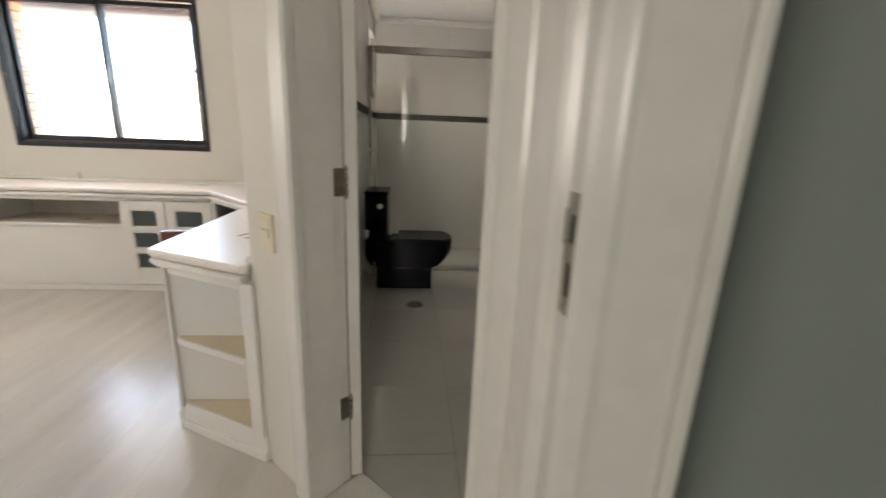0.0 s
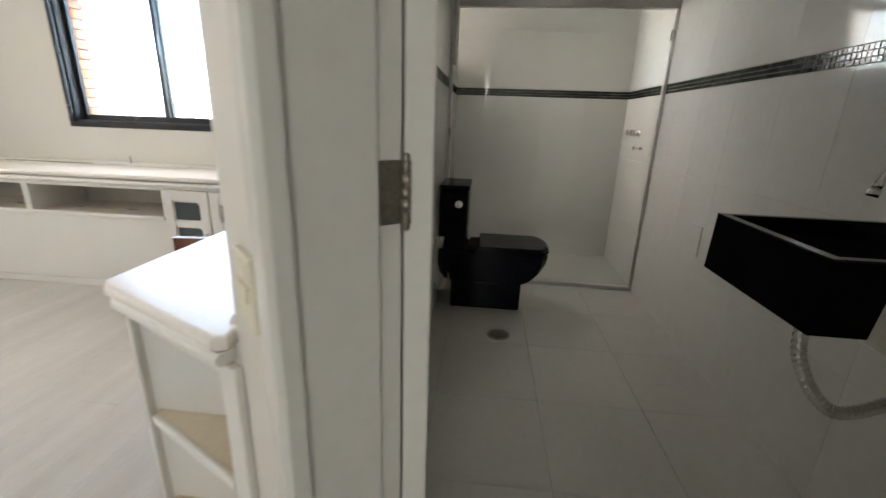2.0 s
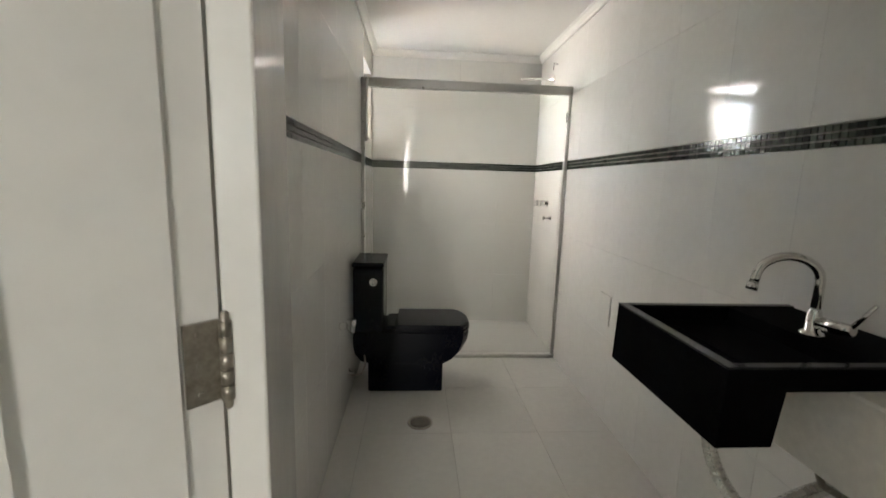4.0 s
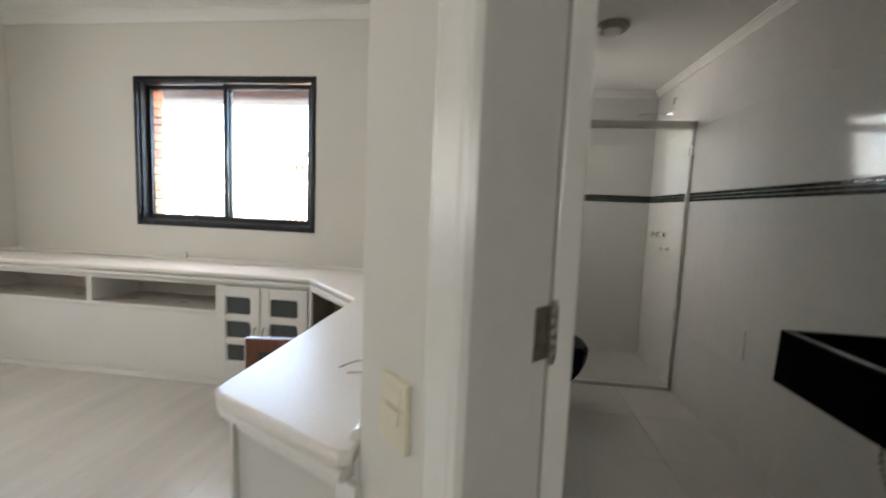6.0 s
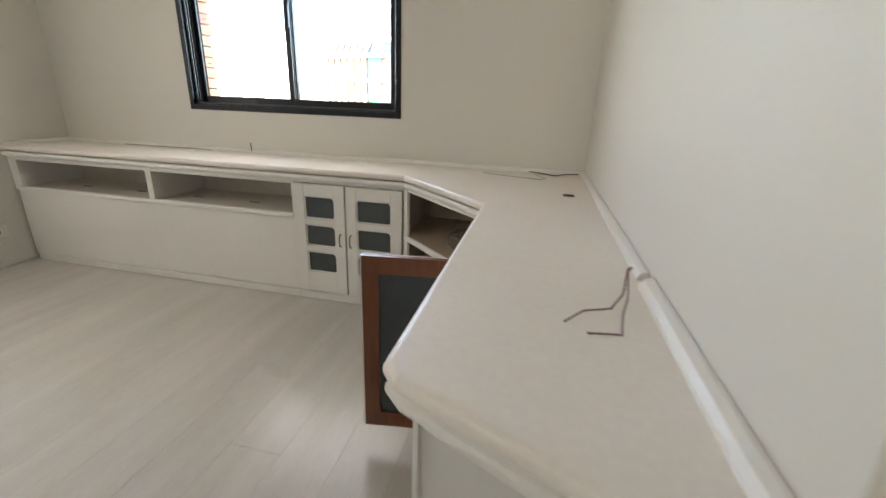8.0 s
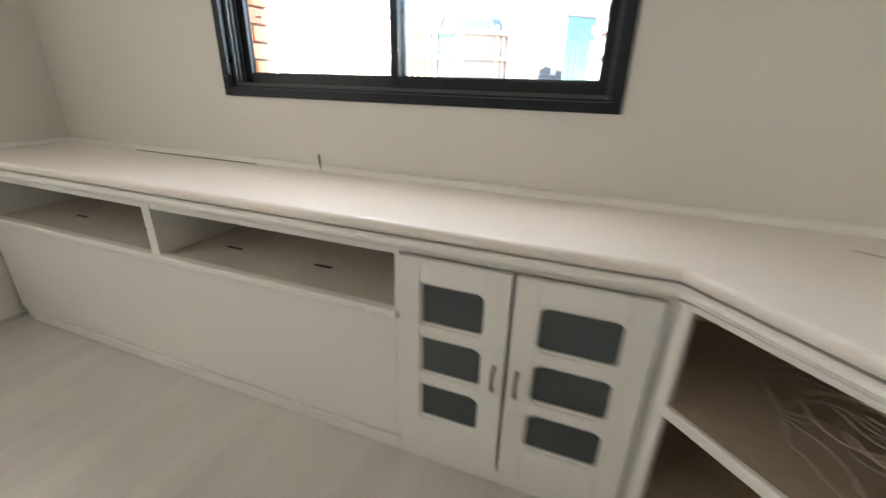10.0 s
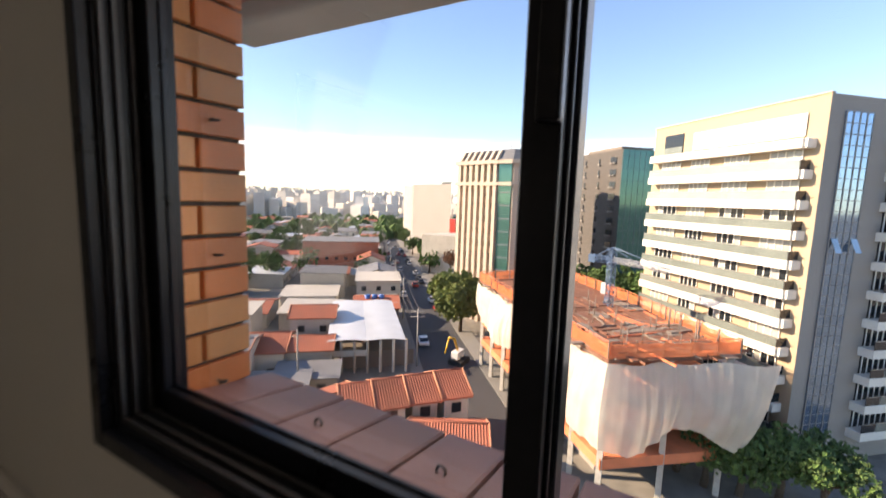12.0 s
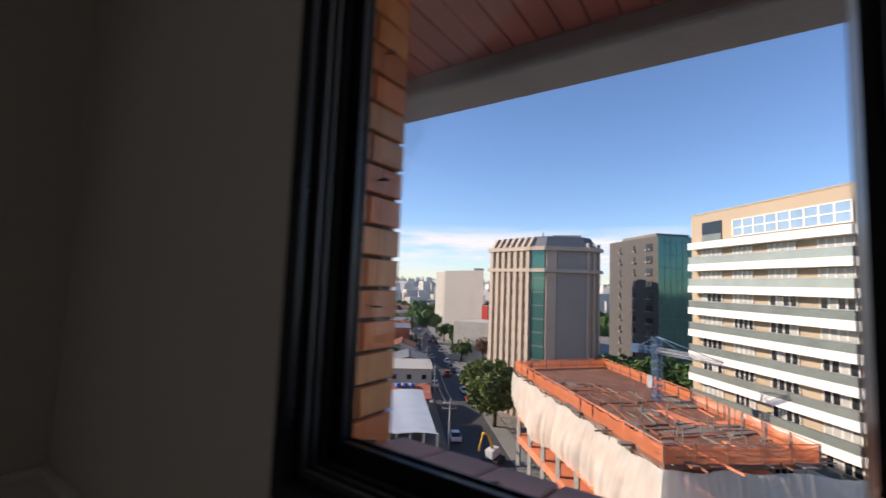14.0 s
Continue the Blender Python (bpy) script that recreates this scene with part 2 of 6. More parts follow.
# ---- plan of the rooms ----
WN, WNO = 3.858, 3.99            # window wall, inside and outside
WW = -3.92                       # west wall
PX, BX0, BX1, BY1 = -0.359, -0.20, 1.185, 4.80   # partition, bathroom west, east and back
SY0, SY1 = 0.81, 0.99            # wall of the entrance
CEIL, BCEIL = 2.57, 2.28
WX0, WX1, WZ0, WZ1 = -2.845, -1.422, 1.02, 2.118
R2 = math.sqrt(0.5)


def diag(s, w):
    """A place on the slanted door wall: s along its face, w into it."""
    return (-0.37 + R2 * (s + w), 1.73 + R2 * (w - s))


structure("floor", boxes((-4.1, 1.35, -3.0, 4.95, -0.14, -0.012)), M_GROUT, "concrete slab under the laminate and tile floors", "floor")
structure("ceiling_room", prism([(-4.1, SY0), (PX + 0.01, SY0), (1.3, SY0), (1.3, 1.2), (PX + 0.1, 1.9), (PX + 0.1, WNO), (-4.1, WNO)], CEIL, 2.72), M_CEIL, "white painted plaster ceiling of the empty room", "ceiling")
structure("ceiling_bathroom", prism([(-0.3, 1.8), (0.5, 1.0), (1.3, 0.98), (1.3, 4.95), (-0.3, 4.95)], BCEIL, 2.4), M_CEIL, "white painted plaster ceiling of the bathroom", "ceiling")
structure("ceiling_hall", boxes((-1.6, 0.7, -3.0, SY0, CEIL, 2.72)), M_CEIL, "white painted hall ceiling", "ceiling")
structure("wall_north", boxes((-4.07, PX, WN, WNO, 0, WZ0), (-4.07, PX, WN, WNO, WZ1, CEIL), (-4.07, WX0, WN, WNO, WZ0, WZ1), (WX1, PX, WN, WNO, WZ0, WZ1)), M_WALL, "warm off-white painted wall around the window", "wall")
# opening of the assumed side window
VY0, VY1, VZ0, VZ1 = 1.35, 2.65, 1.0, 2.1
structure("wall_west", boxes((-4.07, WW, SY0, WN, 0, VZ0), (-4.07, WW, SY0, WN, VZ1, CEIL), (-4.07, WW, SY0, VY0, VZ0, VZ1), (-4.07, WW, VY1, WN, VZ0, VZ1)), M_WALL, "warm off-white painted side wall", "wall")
JX = 0.383
structure("wall_south", boxes((WW, -0.80, SY0, SY1, 0, CEIL), (-0.80, JX, SY0, SY1, 2.1, CEIL), (JX, 1.33, SY0, SY1, 0, CEIL)), M_WALL, "off-white wall with the entrance doorway", "wall")
structure("wall_partition", prism([(PX, WN), (PX, 1.36 - PX), diag(0.325, 0), diag(0.325, 0.15), diag(0.28, 0.2), (BX0 - 0.012, 1.643 - BX0), (BX0 - 0.012, WN)], 0, CEIL), M_WALL, "off-white partition wall between room and bathroom", "wall")
structure("wall_door_head", prism([diag(0.33, 0), diag(0.97, 0), diag(0.97, 0.2), diag(0.33, 0.2)], 2.1, CEIL), M_WALL, "off-white wall over the bathroom doorway", "wall")
structure("wall_door_post", prism([diag(0.97, 0), (0.368, 0.992), (0.52, 0.992), diag(0.97, 0.2)], 0, CEIL), M_WALL, "off-white wall end beside the bathroom doorway", "wall")
SWY0, SWY1, SWZ0, SWZ1 = 4.2, 4.75, 1.57, 2.08
structure("wall_bath_west", boxes((PX, BX0 - 0.012, WN, SWY0, 0, 2.4), (PX, BX0 - 0.012, SWY1, 4.95, 0, 2.4), (PX, BX0 - 0.012, SWY0, SWY1, 0, SWZ0), (PX, BX0 - 0.012, SWY0, SWY1, SWZ1, 2.4)), M_WALL, "bathroom outer wall with the shower window", "wall")
structure("wall_bath_back", boxes((BX0 - 0.012, 1.33, BY1 + 0.012, 4.95, 0, 2.4)), M_WALL, "bathroom end wall behind the shower", "wall")
structure("wall_east", boxes((BX1 + 0.012, 1.33, SY1, BY1 + 0.012, 0, CEIL)), M_WALL, "bathroom long wall behind the tiles", "wall")
structure("wall_hall_east", boxes((0.558, 0.72, -3.0, SY0, 0, CEIL)), M_HALL, "hall wall beside the entrance, shade in its grey-green", "wall")
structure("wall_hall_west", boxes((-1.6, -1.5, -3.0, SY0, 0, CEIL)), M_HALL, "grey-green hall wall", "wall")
# the opening is unseen, put in for the added hall lamp
structure("wall_hall_end", boxes((-1.6, -0.85, -3.1, -3.0, 0, CEIL), (0.05, 0.72, -3.1, -3.0, 0, CEIL), (-0.85, 0.05, -3.1, -3.0, 0, 1.0), (-0.85, 0.05, -3.1, -3.0, 2.2, CEIL)), M_HALL, "end wall of the hall with an assumed opening", "wall")

# cornices
COR = [(0, 0), (0, -0.075), (0.012, -0.075), (0.02, -0.05), (0.045, -0.02), (0.06, -0.012), (0.06, 0)]
structure("cornice_room", sweep(COR, [(WW, SY1, CEIL), (WW, WN, CEIL), (PX, WN, CEIL), (PX, 1.78, CEIL)]), M_CEIL, "white moulded plaster cornice", "cornice")
structure("cornice_bathroom", sweep([(u * 0.7, v * 0.6) for u, v in COR], [(BX0, 1.9, BCEIL), (BX0, BY1, BCEIL), (BX1, BY1, BCEIL), (BX1, 1.0, BCEIL)]), M_CEIL, "small white plaster cornice", "cornice")

# ---- doorways ----
# bathroom doorway: moulded casing, jambs, hinges, open leaf
frame_l = empty("door_frame_bathroom", "white enamelled moulded frame of the bathroom doorway", "door frame", kind="structure")


def upright(outline, z0, z1):
    return prism(outline, z0, z1)


def casing(s0, s1, flip, name, label):
    """A moulded casing strip: outer bead, flat, rounded inner edge."""
    prof = [(0, 0), (0, 0.022), (0.008, 0.03), (0.02, 0.03), (0.028, 0.022), (0.036, 0.02), (0.085, 0.02), (0.097, 0.014), (0.102, 0.004), (0.104, 0)]
    k = (s1 - s0) / 0.104
    pts = [(s0 + u * k, -v) for u, v in prof] if not flip else [(s1 - u * k, -v) for u, v in prof]
    return part(name, upright([diag(s, w + 0.0) for s, w in pts], 0, 2.16), M_TRIM, frame_l, label)


casing(0.235, 0.345, True, "casing", "white enamelled casing with a round bead")
casing(0.962, 1.04, False, "casing", "white enamelled casing strip")
part("head_casing", prism([diag(0.215, -0.02), diag(1.04, -0.02), diag(1.04, 0), diag(0.215, 0)], 2.1, 2.19), M_TRIM, frame_l)
part("jamb", upright([diag(0.325, 0), diag(0.337, 0.0), diag(0.337, 0.112), diag(0.331, 0.116), diag(0.331, 0.15), diag(0.325, 0.15)], 0, 2.1), M_TRIM, frame_l, "white enamelled hinge jamb")
part("jamb", upright([diag(0.97, 0.2), diag(0.958, 0.2), diag(0.958, 0.15), diag(0.95, 0.15), diag(0.95, 0.0), diag(0.97, 0.0)], 0, 2.1), M_TRIM, frame_l)
part("head_jamb", prism([diag(0.342, 0), diag(0.958, 0), diag(0.958, 0.2), diag(0.342, 0.2)], 2.085, 2.1), M_TRIM, frame_l)
leaf_o, leaf_d = Vector((0.012, 1.607)), (Vector((-0.14, 2.213)) - Vector((0.012, 1.607))).normalized()
leaf_n = Vector((-leaf_d.y, leaf_d.x))
door = empty("bathroom_door", "open white enamelled bathroom door leaf against the tiled wall", "door", at=(leaf_o.x, leaf_o.y, 0.012))


def leaf_at(u, v):
    p = leaf_o + leaf_d * u + leaf_n * v
    return (p.x, p.y)


place(part("leaf", rounded(prism([leaf_at(0, 0), leaf_at(0.625, 0), leaf_at(0.625, 0.038), leaf_at(0, 0.038)], 0.012, 2.075), 0.003), M_TRIM), door)


def hinge(z):
    """A steel butt hinge on the jamb: leaf, knuckles, pin ends and screws."""
    h = empty("hinge", "tarnished steel butt hinge on the door jamb", "hinge", "hinges of the bathroom door", at=(*diag(0.337, 0.145), z))
    place(part("hinge_leaf", boxes((0, 0.0025, -0.031, 0.0, -0.041, 0.041), m=Matrix.Translation((*diag(0.332, 0.148), z)) @ pose(0, 0, 0, 0, 0, -45)), M_STEEL), h)
    c = diag(0.340, 0.152)
    for k in range(5):
        place(part("knuckle", lathe([(0.0062, -0.0075), (0.0062, 0.0075)], 10, (c[0], c[1], z + (k - 2) * 0.0165)), M_STEEL), h)
    place(part("pin", lathe([(0.003, -0.05), (0.0045, -0.047), (0.0045, 0.047), (0.003, 0.05)], 8, (c[0], c[1], z)), M_STEEL), h)
    for dz in (-0.03, 0, 0.03):
        q = diag(0.335, 0.130)
        place(part("screw", lathe([(0.003, -0.001), (0.003, 0.001)], 8), M_STEEL), h).matrix_local = Matrix.Translation(-h.location) @ Matrix.Translation((*q, z + dz)) @ pose(0, 0, 0, 0, 90, -45)
    return h


for z in (0.30, 1.063, 1.83):
    hinge(z)

# entrance doorway: jamb with stop and rebate, moulded casing, strike plate
frame_e = empty("door_frame_entrance", "white enamelled frame of the room entrance, door taken off", "door frame", kind="structure")
part("jamb", prism([(0.352, 0.995), (0.352, 0.866), (0.358, 0.856), (0.372, 0.852), (0.372, 0.806), (0.366, 0.80), (0.372, 0.788), (0.39, 0.784), (0.395, 0.81), (JX + 0.012, 0.995)], 0, 2.1), M_TRIM, frame_e, "white enamelled jamb with door stop and rebate")
part("casing", prism([(0.39, 0.81), (0.39, 0.79), (0.40, 0.786), (0.415, 0.79), (0.508, 0.79), (0.514, 0.784), (0.52, 0.79), (0.52, 0.81)], 0, 2.18), M_TRIM, frame_e, "wide white enamelled casing")
part("bead", rounded(boxes((0.5205, 0.545, 0.782, 0.81, 0, 2.18)), 0.006), M_TRIM, frame_e)
part("jamb", prism([(-0.80, 0.995), (-0.80, 0.79), (-0.785, 0.79), (-0.785, 0.995)], 0, 2.1), M_TRIM, frame_e)
part("head_jamb", boxes((-0.785, 0.352, 0.79, 0.995, 2.08, 2.1)), M_TRIM, frame_e)
strike = empty("strike_plate", "aged steel strike plate with two latch holes", "strike plate", at=(0.371, 0.824, 1.066))
for row in ((0.806, 0.842, 1.118, 1.144), (0.806, 0.814, 1.082, 1.118), (0.832, 0.850, 1.076, 1.122), (0.806, 0.842, 1.056, 1.082), (0.806, 0.814, 1.012, 1.056), (0.830, 0.840, 1.012, 1.056), (0.806, 0.840, 0.988, 1.012)):
    place(part("plate", boxes((0.3695, 0.3725, *row)), M_STEEL), strike)
for row in ((0.814, 0.832, 1.082, 1.118), (0.814, 0.830, 1.012, 1.056)):
    place(part("latch_hole", boxes((0.3712, 0.3724, *row)), M_DARK, None, "dark latch hole"), strike)
for z in (1.131, 1.0):
    place(part("screw", lathe([(0.0035, -0.001), (0.0035, 0.001)], 8), M_STEEL), strike).matrix_local = Matrix.Translation(-strike.location) @ Matrix.Translation((0.369, 0.823, z)) @ pose(0, 0, 0, 0, 90, 0)

# light switch on the slanted wall
sw = empty("light_switch", "yellowed plastic light switch plate on the wall", "switch", at=(*diag(0.148, 0), 0.9))
swm = Matrix.Translation((*diag(0.148, 0.0), 0.900)) @ pose(0, 0, 0, 0, 0, -45)
place(part("plate", rounded(boxes((-0.042, 0.042, -0.010, 0.001, -0.060, 0.060), m=swm), 0.003), M_PLASTIC), sw)
place(part("rocker", rounded(boxes((-0.022, 0.022, -0.0135, -0.009, -0.016, 0.010), m=swm), 0.002), M_PLASTIC), sw)
place(part("seam", boxes((-0.036, 0.036, -0.0108, -0.0095, -0.001, 0.0005), m=swm @ Matrix.Translation((0, 0, 0.012))), M_INNER), sw)
place(part("blank", rounded(boxes((-0.024, 0.024, -0.0115, -0.009, 0.014, 0.046), m=swm), 0.001), M_PLASTIC), sw)

# ---- room: window ----
win = empty("window_1", "black aluminium sliding window with two clear panes", "window", kind="structure")


def ring(x0, x1, z0, z1, y0, y1, t, bottom=None):
    b = bottom or t
    return rounded(boxes((x0, x0 + t, y0, y1, z0, z1), (x1 - t, x1, y0, y1, z0, z1), (x0 + t, x1 - t, y0, y1, z1 - t, z1), (x0 + t, x1 - t, y0, y1, z0, z0 + b)), 0.0015, 1)


part("window_frame", ring(WX0, WX1, WZ0, WZ1, 3.850, 3.868, 0.030), M_BLACKALU, win)
part("frame_channel", ring(WX0 + 0.012, WX1 - 0.012, WZ0 + 0.012, WZ1 - 0.012, 3.868, 3.985, 0.026), M_BLACKALU, win)
for y in (3.874, 3.892, 3.914, 3.936):
    part("track", boxes((WX0 + 0.038, WX0 + 0.046, y, y + 0.006, WZ0 + 0.04, WZ1 - 0.04)), M_TRACK, win)
    part("track", boxes((WX1 - 0.046, WX1 - 0.038, y, y + 0.006, WZ0 + 0.04, WZ1 - 0.04)), M_TRACK, win)
    part("track", boxes((WX0 + 0.046, WX1 - 0.046, y, y + 0.006, WZ0 + 0.038, WZ0 + 0.047)), M_TRACK, win)


def sash(x0, x1, y, name, label):
    s = part(name, ring(x0, x1, WZ0 + 0.045, WZ1 - 0.045, y, y + 0.028, 0.032, 0.036), M_BLACKALU, win, label)
    p = part("pane", boxes((x0 + 0.030, x1 - 0.030, y + 0.012, y + 0.016, WZ0 + 0.08, WZ1 - 0.075)), M_GLASS, s)
    p.visible_shadow = False
    part("seal", ring(x0 + 0.030, x1 - 0.030, WZ0 + 0.079, WZ1 - 0.075, y + 0.016, y + 0.022, 0.006), M_BLACKALU, s)
    return s


sash(WX0 + 0.042, -2.113, 3.925, "sash", "fixed outer sash")
sash(-2.152, WX1 - 0.042, 3.893, "sash", "sliding inner sash")
part("latch", rounded(boxes((-2.138, -2.118, 3.880, 3.894, 1.50, 1.62)), 0.003), M_BLACKALU, win)

# assumed side window out of the walk's view; its blind stops the sun
win2 = empty("window_2", "assumed side window out of view, its white blind added to stop the sun", "window", kind="structure")
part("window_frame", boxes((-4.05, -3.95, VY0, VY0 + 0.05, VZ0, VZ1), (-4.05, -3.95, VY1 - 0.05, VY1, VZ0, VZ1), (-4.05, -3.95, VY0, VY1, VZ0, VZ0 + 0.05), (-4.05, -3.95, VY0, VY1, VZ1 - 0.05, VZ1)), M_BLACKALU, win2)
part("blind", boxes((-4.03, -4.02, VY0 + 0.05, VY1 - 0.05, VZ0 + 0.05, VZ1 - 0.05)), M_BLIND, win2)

# ---- room: built-in joinery ----
TOP = 0.768
FY, DX = 3.452, -0.79            # fronts under the window and of the desk
top = empty("worktop", "worn white continuous worktop around the corner of the room", "worktop", at=(-2.0, 3.65, 0.70))
outline = [(-3.915, 3.424), (-1.262, 3.424), (-0.803, 2.955), (-0.803, 1.905), (-0.775, 1.872), (-0.392, 1.686), (-0.366, 1.697), (PX - 0.002, 1.75), (PX - 0.002, WN - 0.004), (-3.915, WN - 0.004)]
slab = prism(outline, TOP - 0.032, TOP)
bmesh.ops.bevel(slab, geom=[e for e in slab.edges if abs(e.verts[0].co.z - e.verts[1].co.z) < 1e-4], offset=0.013, segments=4, affect="EDGES", profile=0.5)
place(part("top_board", slab, M_TOP), top)
edge = [(-3.915, 3.438, TOP - 0.038), (-1.256, 3.438, TOP - 0.038), (-0.79, 2.962, TOP - 0.038), (-0.79, 1.915, TOP - 0.038), (-0.762, 1.886, TOP - 0.038), (-0.385, 1.702, TOP - 0.038)]
bull = [(-0.03, 0.0), (0.004, 0.0), (0.011, -0.006), (0.013, -0.014), (0.011, -0.022), (0.004, -0.028), (-0.03, -0.028)]
place(part("edge_moulding", sweep(bull, edge), M_JOIN, None, "round white edge moulding"), top)
lipp = [(0, 0), (0.022, 0), (0.022, 0.008), (0.016, 0.018), (0.006, 0.022), (0, 0.022)]
place(part("upstand", sweep(lipp, [(-3.917, 3.44, TOP), (-3.917, WN - 0.002, TOP), (-2.70, WN - 0.002, TOP), (PX - 0.002, WN - 0.002, TOP), (PX - 0.002, 2.33, TOP)]), M_JOIN, None, "quarter-round strip along the wall"), top)
place(part("upstand", sweep([(u * 1.2, v * 1.15) for u, v in lipp], [(PX - 0.002, 2.29, TOP), (PX - 0.002, 1.742, TOP)]), M_JOIN, None, "quarter-round strip with a broken end"), top)

place(part("seam", boxes((-3.41, -2.72, WN - 0.0255, WN - 0.0225, TOP - 0.001, TOP + 0.003)), M_DARK, None, "dark open seam under the strip"), top)
low = empty("low_cabinet", "long white low cabinet with two open shelf bays under the window", "cabinet", at=(-2.9, 3.65, 0))
place(part("front_panel", boxes((-3.90, -1.915, FY, FY + 0.016, 0.052, 0.485)), M_JOIN), low)
place(part("ledge", rounded(boxes((-3.90, -1.905, FY - 0.014, FY + 0.02, 0.484, 0.510)), 0.006), M_JOIN), low)
place(part("shelf_board", boxes((-3.90, -1.915, FY + 0.02, WN - 0.006, 0.486, 0.504)), M_INNERW, None, "dull white shelf board"), low)
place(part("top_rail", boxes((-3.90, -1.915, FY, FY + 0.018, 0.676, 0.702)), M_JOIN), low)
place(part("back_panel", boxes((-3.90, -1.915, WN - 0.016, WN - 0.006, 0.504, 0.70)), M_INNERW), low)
place(part("divider", rounded(boxes((-2.866, -2.826, FY - 0.004, WN - 0.017, 0.505, 0.70)), 0.002), M_JOIN), low)
place(part("end_panel", boxes((-3.917, -3.855, FY + 0.001, WN - 0.006, 0.505, 0.70)), M_JOIN), low)
place(part("end_panel", boxes((-1.915, -1.900, FY + 0.001, WN - 0.006, 0.052, 0.70)), M_JOIN), low)
place(part("plinth", boxes((-3.90, -1.90, FY + 0.008, FY + 0.03, 0, 0.05)), M_JOIN), low)
place(part("plinth_strip", rounded(boxes((-3.82, -1.90, FY - 0.006, FY + 0.008, 0.001, 0.046)), 0.004), M_JOIN), low)
for x in (-3.53, -3.1, -2.66, -2.27):
    place(part("cable_slot", boxes((x - 0.035, x + 0.035, 3.605, 3.618, 0.5045, 0.5055)), M_DARK, None, "dark cable slot"), low)

cab = empty("glazed_cabinet", "white cabinet with two doors of three grey panes", "cabinet", at=(-1.58, 3.65, 0))
place(part("body", boxes((-1.90, -1.885, FY + 0.02, WN - 0.006, 0.05, 0.70), (-1.275, -1.258, FY + 0.02, WN - 0.006, 0.05, 0.70), (-1.885, -1.275, WN - 0.016, WN - 0.006, 0.05, 0.70), (-1.885, -1.275, FY + 0.02, WN - 0.016, 0.05, 0.068)), M_INNERW), cab)
place(part("top_rail", boxes((-1.90, -1.258, FY, FY + 0.018, 0.686, 0.702)), M_JOIN), cab)
place(part("plinth", rounded(boxes((-1.90, -1.262, FY - 0.004, FY + 0.02, 0, 0.05)), 0.003), M_JOIN), cab)
place(part("corner_post", rounded(boxes((-1.272, -1.250, FY - 0.006, FY + 0.02, 0.05, 0.70)), 0.004), M_JOIN), cab)


def glazed_door(x0, x1, hx, side):
    """A framed door: stiles, rails with eased corners, three sunk panes and a bow handle."""
    d = place(part("door", boxes((x0, x0 + 0.056, FY - 0.02, FY, 0.058, 0.683), (x1 - 0.058, x1, FY - 0.02, FY, 0.058, 0.683)), M_JOIN, None, "white framed cabinet door"), cab)
    a, b = x0 + 0.056, x1 - 0.058
    rows = ((0.178, 0.300), (0.334, 0.457), (0.492, 0.618))
    for z0, z1 in zip((0.058, rows[0][1], rows[1][1], rows[2][1]), (rows[0][0], rows[1][0], rows[2][0], 0.683)):
        place(part("rail", rounded(boxes((a, b, FY - 0.0195, FY - 0.0005, z0, z1)), 0.003), M_JOIN), d)
    for z0, z1 in rows:
        c = 0.034
        for cx, cz, ux, uz in ((b, z1, -1, -1), (b, z0, -1, 1)) if side < 0 else ((b, z1, -1, -1), (b, z0, -1, 1), (a, z1, 1, -1), (a, z0, 1, 1)):
            bm = bmesh.new()
            arc2 = [(cx + ux * c * (1 - math.cos(q)), cz + uz * c * (1 - math.sin(q))) for q in [math.pi / 2 * j / 5 for j in range(6)]]
            tri = [(cx, cz)] + arc2
            f = [bm.verts.new((x, FY - 0.0185, z)) for x, z in tri]
            g = [bm.verts.new((x, FY - 0.002, z)) for x, z in tri]
            bm.faces.new(f), bm.faces.new(g[::-1])
            for i in range(7):
                bm.faces.new((f[i], f[(i + 1) % 7], g[(i + 1) % 7], g[i]))
            bmesh.ops.recalc_face_normals(bm, faces=bm.faces)
            place(part("corner_fillet", bm, M_JOIN), d)
        place(part("pane", boxes((a, b, FY - 0.006, FY - 0.002, z0, z1)), M_SMOKE, None, "grey frosted pane"), d)
        place(part("bead", ring(a, b, z0, z1, FY - 0.012, FY - 0.006, 0.007), M_JOIN), d)
    z = 0.385
    place(part("handle", pipe([(hx, FY - 0.02, z - 0.036), (hx, FY - 0.038, z - 0.03), (hx, FY - 0.043, z), (hx, FY - 0.038, z + 0.03), (hx, FY - 0.02, z + 0.036)], 0.0042, 8), M_BRASS, None, "small brass bow handle"), d)
    return d


glazed_door(-1.889, -1.597, -1.622, -1)
glazed_door(-1.587, -1.276, -1.562, 1)

# corner unit with slanted open front
corner = empty("corner_shelf_unit", "white corner unit with two open tan shelves and tangled cables", "shelf unit", at=(-0.8, 3.5, 0))


def shelf_at(z, t, name, mat):
    return place(part(name, prism([(-1.25, 3.43 + 0.0), (DX + 0.005, 2.97), (PX - 0.008, 2.97), (PX - 0.008, WN - 0.008), (-1.25, WN - 0.008)], z - t, z), mat), corner)


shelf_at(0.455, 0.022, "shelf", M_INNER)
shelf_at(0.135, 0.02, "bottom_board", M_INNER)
c45 = Matrix.Translation((-1.25, 3.43, 0)) @ pose(0, 0, 0, 0, 0, math.degrees(math.atan2(2.968 - 3.43, DX + 0.005 + 1.25)))
CL = math.hypot(0.465, 0.462)
place(part("shelf_edge", rounded(boxes((0.0, CL, -0.012, 0.004, 0.430, 0.458), m=c45), 0.004), M_JOIN), corner)
place(part("base_rail", rounded(boxes((0.0, CL, -0.010, 0.006, 0.09, 0.138), m=c45), 0.004), M_JOIN), corner)
